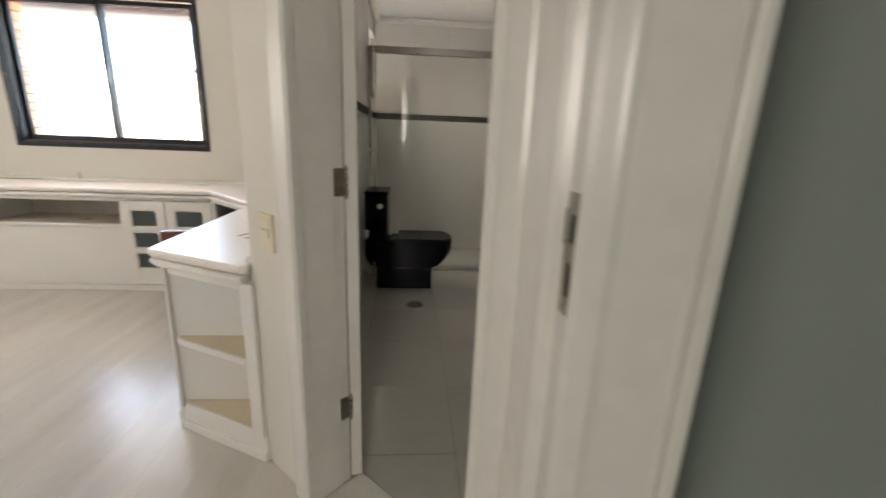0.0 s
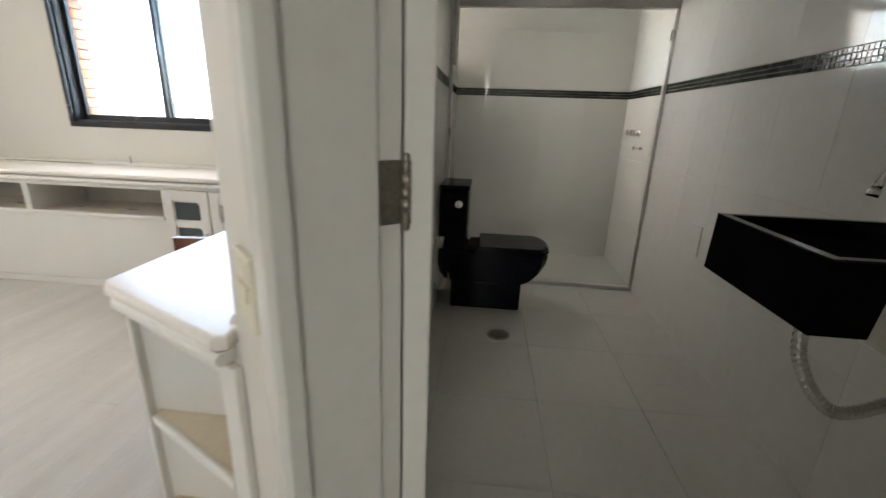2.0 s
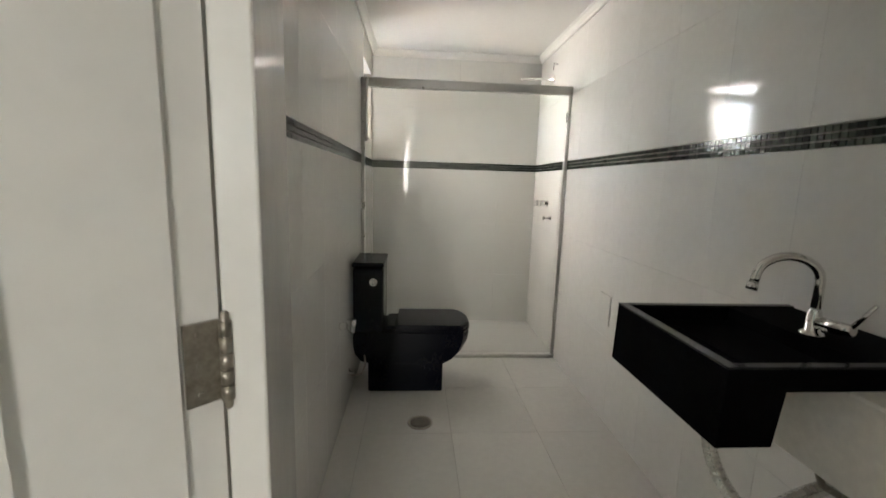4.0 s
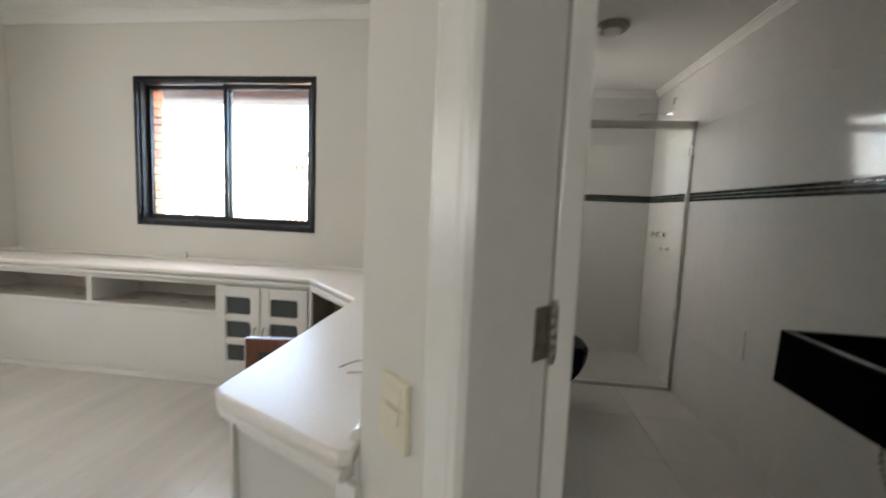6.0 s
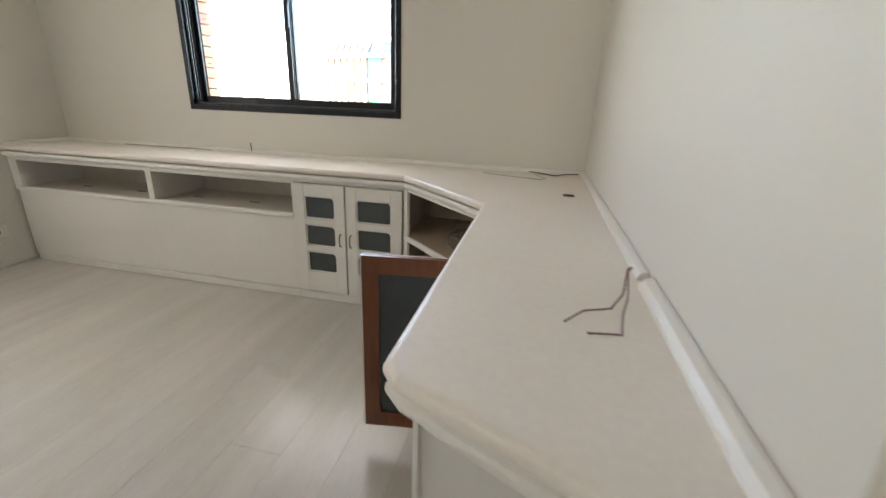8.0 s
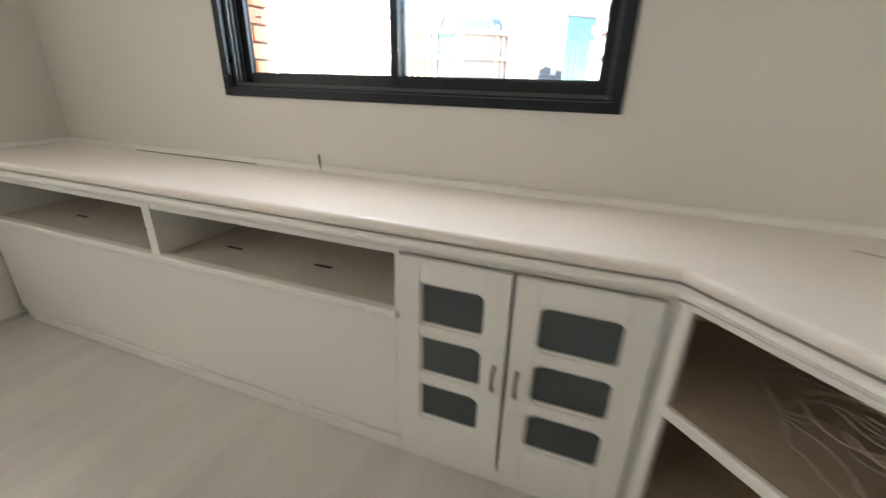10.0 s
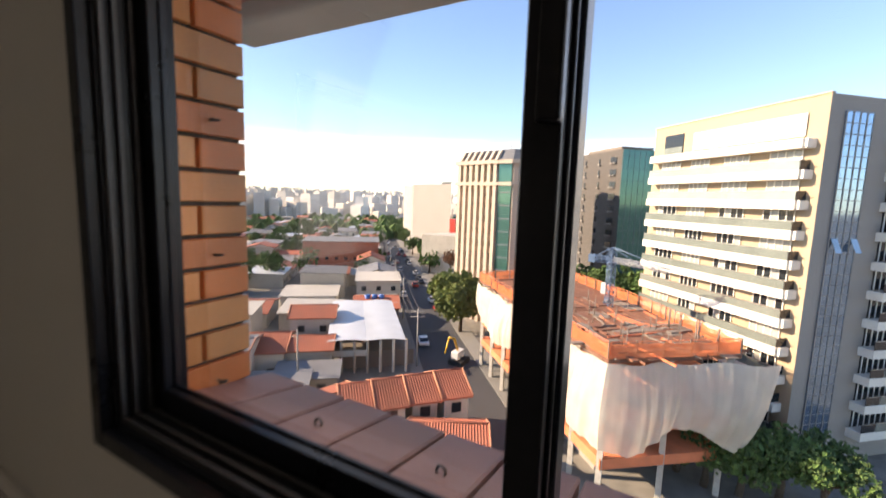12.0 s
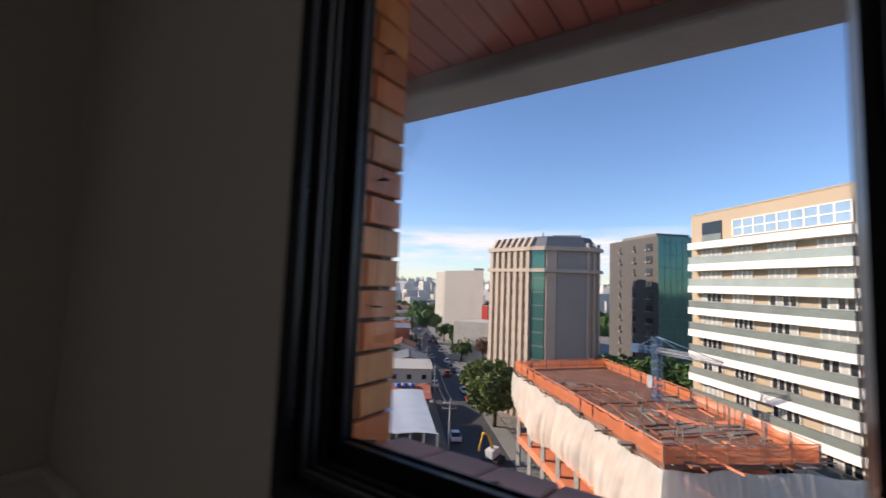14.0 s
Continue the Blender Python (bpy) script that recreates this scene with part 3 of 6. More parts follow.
place(part("plinth", boxes((0.0, CL, 0.002, 0.018, 0.0, 0.09), m=c45), M_JOIN), corner)
place(part("plinth_strip", rounded(boxes((-0.004, CL, -0.014, 0.002, 0.001, 0.05), m=c45), 0.004), M_JOIN), corner)
place(part("post", rounded(boxes((0.0, 0.03, -0.011, 0.006, 0.135, 0.70), m=c45), 0.003), M_JOIN), corner)
place(part("post", rounded(boxes((CL - 0.022, CL, -0.010, 0.006, 0.135, 0.70), m=c45), 0.003), M_JOIN), corner)
place(part("top_rail", boxes((0.03, CL - 0.022, -0.006, 0.01, 0.69, 0.702), m=c45), M_JOIN), corner)
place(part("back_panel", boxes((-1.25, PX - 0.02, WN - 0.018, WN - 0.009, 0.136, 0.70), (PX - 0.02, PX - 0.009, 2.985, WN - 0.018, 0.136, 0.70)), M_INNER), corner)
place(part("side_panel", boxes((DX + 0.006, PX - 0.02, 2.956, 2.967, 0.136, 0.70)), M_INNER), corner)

random.seed(5)
tangle = empty("cable_tangle", "tangle of grey-white cables lying on the corner shelf", "cables", at=(-0.8, 3.42, 0.457))
for k in range(11):
    px0, py0 = -0.80 + random.uniform(-0.16, 0.14), 3.40 + random.uniform(-0.10, 0.14)
    head, bend, pts = random.uniform(0, 6.28), random.uniform(0.25, 0.55) * random.choice((-1, 1)), []
    for i in range(34):
        head += bend + random.uniform(-0.35, 0.35)
        if i % 11 == 10:
            bend = random.uniform(0.1, 0.5) * random.choice((-1, 1))
        px0 = min(-0.52, max(-1.02, px0 + 0.032 * math.cos(head)))
        py0 = min(3.70, max(3.27 - 0.55 * (px0 + 1.02), py0 + 0.028 * math.sin(head)))
        pts.append((px0, py0, 0.460 + 0.004 * (k % 5) + 0.016 * abs(math.sin(i * 0.45 + k))))
    place(part("cable", pipe(pts, 0.0021, 6), (M_WIREW, M_INNERC, M_WIREW, M_INNER)[k % 4]), tangle)

# drawer unit
drawers = empty("drawer_unit", "white four-drawer unit with ornate brass pulls", "drawers", at=(-0.6, 2.75, 0))
place(part("body", boxes((DX + 0.02, PX - 0.008, 2.53, 2.545, 0.05, 0.70), (DX + 0.02, PX - 0.008, 2.94, 2.955, 0.05, 0.70), (DX, DX + 0.02, 2.53, 2.955, 0.69, 0.70), (PX - 0.02, PX - 0.008, 2.545, 2.94, 0.05, 0.70)), M_JOIN), drawers)
place(part("plinth", boxes((DX + 0.004, DX + 0.02, 2.53, 2.955, 0, 0.13)), M_JOIN), drawers)
DF = DX + 0.021
for z0, z1 in ((0.14, 0.255), (0.262, 0.398), (0.405, 0.545), (0.552, 0.695)):
    d = place(part("drawer", rounded(boxes((DF - 0.018, DF - 0.001, 2.532, 2.958, z0, z1)), 0.005), M_JOIN, None, "white drawer front"), drawers)
    z = (z0 + z1) / 2
    leaf = []
    for k in range(17):
        u = -1 + k / 8
        leaf.append((2.80 + 0.062 * u, z + 0.004 + 0.017 * (0.35 + 0.65 * abs(math.cos(u * 4.4))) * (1 - 0.55 * u * u)))
    for k in range(16, -1, -1):
        u = -1 + k / 8
        leaf.append((2.80 + 0.062 * u, z + 0.004 - 0.019 * (0.35 + 0.65 * abs(math.cos(u * 4.4))) * (1 - 0.55 * u * u)))
    bm = bmesh.new()
    faces = [[bm.verts.new((x, yy, zz)) for yy, zz in leaf] for x in (DF - 0.0175, DF - 0.0215)]
    bm.faces.new(faces[0][::-1]), bm.faces.new(faces[1])
    for k in range(len(leaf)):
        j = (k + 1) % len(leaf)
        bm.faces.new((faces[0][k], faces[0][j], faces[1][j], faces[1][k]))
    bmesh.ops.recalc_face_normals(bm, faces=bm.faces)
    place(part("back_plate", bm, M_BRASS, None, "scalloped brass back plate"), d)
    place(part("pull", pipe([(DF - 0.02, 2.758, z + 0.006), (DF - 0.034, 2.764, z - 0.002), (DF - 0.040, 2.782, z - 0.012), (DF - 0.041, 2.80, z - 0.016), (DF - 0.040, 2.818, z - 0.012), (DF - 0.034, 2.836, z - 0.002), (DF - 0.02, 2.842, z + 0.006)], [0.004, 0.0045, 0.005, 0.0065, 0.005, 0.0045, 0.004], 8), M_BRASS, None, "brass drop pull"), d)

# desk cupboard with one open door
cup = empty("desk_cupboard", "white desk cupboard with an open red-brown lined door", "cupboard", at=(-0.6, 2.25, 0))
place(part("body", boxes((DX + 0.02, PX - 0.01, 2.505, 2.528, 0.05, 0.70), (PX - 0.022, PX - 0.01, 1.95, 2.505, 0.05, 0.70), (DX + 0.005, PX - 0.022, 1.95, 2.505, 0.05, 0.07)), M_MAHOG), cup)
place(part("plinth", boxes((DX + 0.004, DX + 0.02, 1.93, 2.528, 0, 0.05)), M_JOIN), cup)
place(part("top_rail", boxes((DX, DX + 0.018, 1.93, 2.528, 0.686, 0.70)), M_JOIN), cup)
dm = Matrix.Translation((DX - 0.004, 2.545, 0)) @ pose(0, 0, 0, 0, 0, 188)
cd = place(part("door", boxes((0, 0.05, 0, 0.018, 0.085, 0.69), (0.25, 0.30, 0, 0.018, 0.085, 0.69), (0.05, 0.25, 0, 0.018, 0.085, 0.14), (0.05, 0.25, 0, 0.018, 0.635, 0.69), m=dm), M_MAHOG, None, "open door, red-brown inside"), cup)
place(part("pane", boxes((0.05, 0.25, 0.006, 0.010, 0.14, 0.635), m=dm), M_SMOKE), cd)
place(part("facing", boxes((0, 0.302, -0.005, -0.0005, 0.084, 0.691), m=dm), M_JOIN, None, "white lacquered outer face"), cd)
place(part("edge_strip", boxes((0.3005, 0.3035, -0.005, 0.019, 0.084, 0.691), m=dm), M_JOIN), cd)

# open shelves on the end of the desk
endu = empty("end_shelf_unit", "white open shelf unit on the slanted desk end", "shelf unit", at=(-0.57, 1.85, 0))
em = Matrix.Translation((-0.735, 1.892, 0)) @ pose(0, 0, 0, 0, 0, math.degrees(math.atan2(1.702 - 1.892, -0.362 + 0.735)))
EL = math.hypot(0.373, 0.19)
epoly = [(-0.733, 1.899), (-0.362, 1.710), (PX - 0.004, 1.76), (PX - 0.004, 1.915), (-0.733, 1.915)]
for z, name, mat in ((0.405, "shelf", M_INNERC), (0.115, "bottom_board", M_INNERC)):
    place(part(name, prism(epoly, z - 0.02, z), mat), endu)
    place(part("shelf_edge", rounded(boxes((0.008, EL - 0.05, -0.006, 0.006, z - 0.022, z + 0.003), m=em), 0.003), M_JOIN), endu)
place(part("side_panel", boxes((-0.753, -0.745, 1.892, 1.914, 0.04, 0.70)), M_JOIN), endu)
place(part("back_panel", boxes((-0.753, PX - 0.004, 1.915, 1.928, 0.04, 0.70)), M_JOIN), endu)
place(part("stile", rounded(boxes((EL - 0.05, EL + 0.004, -0.004, 0.014, 0.03, 0.70), m=em), 0.003), M_JOIN), endu)
place(part("plinth", rounded(boxes((-0.012, EL + 0.02, -0.002, 0.012, 0.0, 0.095), m=em), 0.003), M_JOIN), endu)
place(part("plinth_strip", rounded(boxes((-0.02, EL + 0.02, -0.014, -0.002, 0.001, 0.04), m=em), 0.004), M_JOIN), endu)
place(part("top_rail", boxes((0, EL - 0.055, 0, 0.014, 0.672, 0.702), m=em), M_JOIN), endu)

# loose wires on the tops
wires = empty("desk_wires", "two bare dark wires lying on the desk", "wires", at=(-0.47, 2.2, TOP))
place(part("wire", pipe([(-0.40, 2.33, TOP + 0.03), (-0.412, 2.30, TOP + 0.035), (-0.43, 2.22, TOP + 0.012), (-0.46, 2.16, TOP + 0.006), (-0.51, 2.13, TOP + 0.01), (-0.545, 2.09, TOP + 0.004)], 0.0018, 6), M_COPPER), wires)
place(part("wire", pipe([(-0.396, 2.335, TOP + 0.028), (-0.41, 2.30, TOP + 0.03), (-0.425, 2.20, TOP + 0.014), (-0.445, 2.13, TOP + 0.01), (-0.455, 2.07, TOP + 0.004), (-0.51, 2.06, TOP + 0.004)], 0.0018, 6), M_COPPER), wires)
cord = empty("trailing_cord", "dark cord trailing in the worktop corner", "cable", at=(-0.6, 3.75, TOP))
place(part("cord", pipe([(-0.90, 3.69, TOP + 0.003), (-0.80, 3.64, TOP + 0.003), (-0.66, 3.60, TOP + 0.003), (-0.60, 3.585, TOP + 0.003), (-0.57, 3.62, TOP + 0.004), (-0.62, 3.72, TOP + 0.003)], 0.0018, 6), M_WIREW), cord)
place(part("cord", pipe([(-0.66, 3.83, TOP + 0.004), (-0.60, 3.80, TOP + 0.004), (-0.52, 3.74, TOP + 0.003), (-0.47, 3.76, TOP + 0.012), (-0.42, 3.80, TOP + 0.01), (-0.40, 3.79, TOP + 0.012)], 0.003, 6), M_WIRE), cord)
stub = empty("wall_wire_stub", "short dark wire end standing by the wall", "wire", at=(-2.42, 3.84, TOP))
place(part("wire", pipe([(-2.42, 3.838, TOP + 0.005), (-2.424, 3.84, TOP + 0.03), (-2.432, 3.848, TOP + 0.055), (-2.436, 3.852, TOP + 0.06)], 0.003, 6), M_WIRE), stub)
hole = tagged(part("cable_grommet", rounded(boxes((-0.50, -0.455, 3.215, 3.25, TOP, TOP + 0.003)), 0.001), M_DARK), "small dark cable hole in the worktop", "grommet")

# socket on the side wall, wall patches
sock = empty("wall_socket", "white plastic power socket low on the wall", "socket", at=(WW, 3.28, 0.24))
place(part("plate", rounded(boxes((WW, WW + 0.010, 3.22, 3.34, 0.20, 0.275)), 0.003), M_PLASTICW), sock)
place(part("outlet", rounded(boxes((WW + 0.009, WW + 0.012, 3.265, 3.295, 0.222, 0.253)), 0.001), M_DARK), sock)
base = [(0, 0), (0.013, 0), (0.013, 0.055), (0.006, 0.065), (0, 0.065)]
# added strip, no skirting there: grey for the dark line at the floor
structure("baseboard", sweep([(u * 0.7, v * 0.3) for u, v in base], [(WW, SY1, 0), (WW, FY, 0)]), M_GROUT, "narrow grey strip for the dark line along the wall foot", "baseboard")

# ---- bathroom ----
bpy_tile_meshes = {}


def tile_mesh(name, w, h, t, material, chamfer=0.0015):
    """A flat piece lying in its x and y from the origin, proud along z."""
    key = (name, material.name, round(w, 4), round(h, 4), round(t, 4))
    if key not in bpy_tile_meshes:
        c = chamfer
        v = [(0, 0, 0), (w, 0, 0), (w, h, 0), (0, h, 0), (0, 0, t - c), (w, 0, t - c), (w, h, t - c), (0, h, t - c), (c, c, t), (w - c, c, t), (w - c, h - c, t), (c, h - c, t)]
        q = [(3, 2, 1, 0), (0, 1, 5, 4), (1, 2, 6, 5), (2, 3, 7, 6), (3, 0, 4, 7), (4, 5, 9, 8), (5, 6, 10, 9), (6, 7, 11, 10), (7, 4, 8, 11), (8, 9, 10, 11)]
        me = bpy.data.meshes.new(name)
        me.from_pydata(v, [], q)
        me.materials.append(material)
        bpy_tile_meshes[key] = me
    return bpy_tile_meshes[key]


def lay(name, w, h, t, material, m, parent, chamfer=0.0015):
    ob = new(name, tile_mesh(name, w, h, t, material, chamfer))
    ob.parent = parent
    ob.matrix_local = m
    return ob


BAND0, BAND1 = 1.354, 1.413
TJ = 0.0006


def tile_wall(wall, start, along, normal, length, cols, skip=None):
    """Glazed tiles in three rows under the mosaic band and two above it."""
    u, n = Vector(along), Vector(normal)
    base = Matrix((u, (0, 0, 1), n)).transposed().to_4x4()
    zs = [BAND0 / 3 * k for k in range(4)]
    up = [BAND1 + (BCEIL - BAND1) / 2 * k for k in range(3)]
    for a, b in list(zip(zs, zs[1:])) + list(zip(up, up[1:])):
        for c in range(cols):
            w = length / cols
            if skip and skip(c * w, (c + 1) * w, a, b):
                continue
            lay("tile", w - TJ, b - a - TJ, 0.012, M_BTILE, Matrix.Translation(Vector(start) + u * (c * w + TJ / 2) + Vector((0, 0, a + TJ / 2))) @ base, wall, 0.0006)


def band(name, start, along, normal, length):
    """Three rows of small dark glass tesserae on a grout bed."""
    u, n = Vector(along), Vector(normal)
    verts, quads, step = [], [], 0.0197
    for r in range(3):
        for c in range(int(length / step)):
            z0, a0 = BAND0 + 0.0005 + r * step, c * step
            k, t = len(verts), 0.012 + random.uniform(-0.0008, 0.0008)
            for du, dz, dn in ((0, 0, 0), (0.0172, 0, 0), (0.0172, 0.0172, 0), (0, 0.0172, 0), (0.001, 0.001, t), (0.0162, 0.001, t), (0.0162, 0.0162, t), (0.001, 0.0162, t)):
                verts.append(Vector(start) + u * (a0 + du) + n * dn + Vector((0, 0, z0 + dz)))
            quads += [(k + 4, k + 5, k + 6, k + 7), (k, k + 1, k + 5, k + 4), (k + 1, k + 2, k + 6, k + 5), (k + 2, k + 3, k + 7, k + 6), (k + 3, k, k + 4, k + 7)]
    me = bpy.data.meshes.new(name)
    me.from_pydata(verts, [], quads)
    me.materials.append(M_MOSAIC)
    return tagged(new(name, me), "band of small dark green-black glass mosaic", "mosaic", kind="stuff")


wall_e, wall_b, wall_w = bpy.data.objects["wall_east"], bpy.data.objects["wall_bath_back"], bpy.data.objects["wall_bath_west"]
band("mosaic_band", (BX1 + 0.012, 4.80, 0), (0, -1, 0), (-1, 0, 0), 3.7)
band("mosaic_band", (BX0, BY1 + 0.012, 0), (1, 0, 0), (0, -1, 0), 1.415)
band("mosaic_band", (BX0 - 0.012, 1.95, 0), (0, 1, 0), (1, 0, 0), 2.85)

# floor
bath_floor = structure("bathroom_floor", prism([diag(0.34, 0.19), diag(0.95, 0.19), (0.50, 0.995), (BX1 + 0.01, 0.995), (BX1 + 0.01, BY1 + 0.01), (BX0 - 0.01, BY1 + 0.01), (BX0 - 0.01, 1.88)], -0.011, 0.0), M_GROUT, "grouted tile bed of the bathroom floor", "floor")
structure("threshold", prism([diag(0.342, 0.0), diag(0.95, 0.0), diag(0.95, 0.192), diag(0.342, 0.192)], -0.011, 0.004), M_STONE, "pale stone threshold of the bathroom door", "threshold")

# drain
drain = empty("floor_drain", "round dark metal floor drain", "drain", at=(0.205, 3.21, 0.006))
place(part("ring", lathe([(0.062, -0.004), (0.066, 0.0), (0.064, 0.003), (0.052, 0.003), (0.050, -0.001)], 28, (0.205, 3.21, 0.006)), M_STEEL), drain)
place(part("grate", lathe([(0.050, -0.003), (0.050, 0.001), (0.02, 0.002), (0.001, 0.002)], 28, (0.205, 3.21, 0.006)), M_DARK), drain)
for k in range(-3, 4):
    w = math.sqrt(max(0.0, 0.046 ** 2 - (k * 0.0125) ** 2))
    place(part("bar", boxes((0.205 - w, 0.205 + w, 3.21 + k * 0.0125 - 0.002, 3.21 + k * 0.0125 + 0.002, 0.0075, 0.0095)), M_STEEL), drain)

# toilet
toilet = empty("toilet", "glossy black close-coupled toilet with its lid down", "toilet", at=(0.1, 3.71, 0.004))
TY, TH = 3.697, 0.165


def loft(profile, tip, power, half, inset=0.0):
    """A body drawn across from its side outline, drawn in towards both flanks past the given x."""
    bm, rings = bmesh.new(), []
    for f in (-1, -0.97, -0.86, -0.5, 0, 0.5, 0.86, 0.97, 1):
        k = 1 - 0.16 * abs(f) ** power
        rings.append([bm.verts.new((x if x < tip else tip + (x - tip) * k, TY + f * half, v)) for x, v in profile])
    for a, b in zip(rings, rings[1:]):
        for i in range(len(profile)):
            bm.faces.new((a[i], a[(i + 1) % len(profile)], b[(i + 1) % len(profile)], b[i]))
    bm.faces.new(rings[0]), bm.faces.new(rings[-1][::-1])
    bmesh.ops.recalc_face_normals(bm, faces=bm.faces)
    return bm


place(part("bowl", loft([(-0.185, 0.37), (-0.186, 0.30), (-0.175, 0.245), (-0.14, 0.20), (-0.09, 0.186), (0.32, 0.184), (0.38, 0.19), (0.43, 0.215), (0.47, 0.255), (0.495, 0.305), (0.503, 0.35), (0.50, 0.37)], 0.2, 3, TH), M_BLACK), toilet)
place(part("pedestal", rounded(boxes((-0.10, 0.34, TY - TH + 0.004, TY + TH - 0.004, 0.005, 0.19)), 0.012, 3), M_BLACK), toilet)
place(part("tank", rounded(boxes((-0.187, -0.012, TY - TH, TY + TH, 0.36, 0.756)), 0.018, 3), M_BLACK), toilet)
place(part("tank_lid", rounded(boxes((-0.19, -0.008, TY - TH - 0.004, TY + TH + 0.004, 0.758, 0.784)), 0.008, 3), M_BLACK), toilet)
place(part("seat", loft([(0.04, 0.372), (0.47, 0.372), (0.505, 0.374), (0.507, 0.384), (0.04, 0.386)], 0.2, 3, TH - 0.004), M_BLACK), toilet)
place(part("lid", loft([(0.062, 0.388), (0.485, 0.388), (0.499, 0.393), (0.502, 0.404), (0.488, 0.414), (0.47, 0.418), (0.075, 0.419), (0.065, 0.414)], 0.2, 4, TH - 0.003), M_BLACK), toilet)
place(part("lid_hinge", rounded(boxes((0.0, 0.06, TY - 0.12, TY + 0.12, 0.372, 0.40)), 0.006), M_BLACK), toilet)
place(part("flush_button", lathe([(0.024, 0), (0.024, 0.006), (0.018, 0.009), (0.001, 0.009)], 20), M_CHROME, None, "round chrome flush button"), toilet).matrix_local = Matrix.Translation((-0.07 - 0.1, TY - TH - 3.71, 0.672 - 0.004)) @ pose(0, 0, 0, 90, 0, 0)
supply = empty("water_supply", "chrome stop valve and braided hose beside the toilet", "valve", at=(-0.19, 3.42, 0.2))
place(part("hose", pipe([(-0.198, 3.44, 0.17), (-0.18, 3.45, 0.15), (-0.13, 3.47, 0.15), (-0.11, 3.50, 0.19), (-0.12, 3.54, 0.24)], 0.006, 8), M_STEEL), supply)
place(part("escutcheon", lathe([(0.025, 0), (0.022, 0.008), (0.008, 0.012), (0.008, 0.03)], 16), M_CHROME), supply).matrix_local = Matrix.Translation((-0.198 + 0.19, 0.02, -0.03)) @ pose(0, 0, 0, 0, 90, 0)
holder = empty("wall_valve", "chrome wall valve with a round knob", "valve", at=(-0.2, 3.2, 0.53))
place(part("body", pipe([(-0.201, 3.20, 0.53), (-0.16, 3.20, 0.53), (-0.135, 3.20, 0.53)], [0.022, 0.016, 0.016], 14), M_CHROME), holder)
place(part("knob", pipe([(-0.142, 3.20, 0.50), (-0.142, 3.20, 0.565)], [0.02, 0.023], 14), M_CHROME), holder)

# shower
shower = empty("shower_screen", "aluminium framed clear glass shower screen across the bathroom", "shower screen", at=(0.45, 4.05, 0))
place(part("top_rail", rounded(boxes((BX0, BX1, 4.03, 4.075, 1.838, 1.893)), 0.004), M_ALU), shower)
place(part("bottom_track", rounded(boxes((BX0, BX1, 4.03, 4.072, 0.004, 0.03)), 0.004), M_ALU), shower)
place(part("side_post", rounded(boxes((BX0 + 0.001, BX0 + 0.022, 4.035, 4.07, 0.03, 1.838)), 0.003), M_ALU), shower)
place(part("side_post", rounded(boxes((BX1 - 0.022, BX1 - 0.001, 4.035, 4.07, 0.03, 1.838)), 0.003), M_ALU), shower)
for x0, x1, y in ((BX0 + 0.0215, BX1 - 0.0215, 4.05),):
    g = place(part("glass_panel", boxes((x0, x1, y, y + 0.006, 0.03, 1.838)), M_SHGLASS, None, "clear glass panel"), shower)
    g.visible_shadow = False
place(part("handle", pipe([(-0.165, 4.02, 1.50), (-0.165, 4.005, 1.52), (-0.165, 4.005, 1.86), (-0.165, 4.02, 1.88)], 0.013, 12), M_ALU, None, "vertical chrome bar"), shower)
structure("shower_floor", boxes((BX0, BX1, 4.073, BY1, 0.001, 0.022)), M_BFLOOR, "pale shower floor slab", "floor")
win3 = empty("window_3", "small shower window with frosted pane", "window", kind="structure")
part("window_frame", boxes((-0.37, -0.32, SWY0, SWY0 + 0.025, SWZ0, SWZ1), (-0.37, -0.32, SWY1 - 0.025, SWY1, SWZ0, SWZ1), (-0.37, -0.32, SWY0, SWY1, SWZ0, SWZ0 + 0.025), (-0.37, -0.32, SWY0, SWY1, SWZ1 - 0.025, SWZ1)), M_ALU, win3)
p = part("pane", boxes((-0.365, -0.361, SWY0 + 0.025, SWY1 - 0.025, SWZ0 + 0.025, SWZ1 - 0.025)), M_GLASS, win3)
p.visible_shadow = False
valve = empty("shower_valves", "pair of chrome shower valves on the tiled wall", "valve", at=(BX1, 4.45, 1.1))
for y, z, r in ((4.50, 1.105, 0.026), (4.40, 1.105, 0.026), (4.30, 1.0, 0.016)):
    place(part("rose", pipe([(BX1 + 0.001, y, z), (BX1 - 0.012, y, z)], [r, r * 0.8], 16), M_CHROME), valve)
    place(part("knob", pipe([(BX1 - 0.012, y, z), (BX1 - 0.045, y, z), (BX1 - 0.06, y, z)], [r * 0.45, r * 0.5, r * 0.95], 12), M_CHROME), valve)
arm = empty("overhead_shower", "bare chrome shower arm high on the wall", "shower arm", at=(BX1, 4.45, 2.02))
place(part("pipe", pipe([(BX1 + 0.001, 4.45, 2.03), (1.0, 4.45, 2.03), (0.93, 4.45, 2.02)], 0.009, 10), M_CHROME), arm)
place(part("rose", pipe([(BX1 + 0.001, 4.45, 2.03), (BX1 - 0.01, 4.45, 2.03)], [0.028, 0.02], 16), M_CHROME), arm)
place(part("wire", pipe([(BX1 + 0.001, 4.38, 2.12), (BX1 - 0.03, 4.38, 2.13), (BX1 - 0.035, 4.37, 2.08)], 0.003, 6), M_WIRE), arm)

# basin
vanity = empty("black_washbasin", "black granite washbasin top hung on the tiled wall", "washbasin", at=(0.95, 2.0, 0.8))


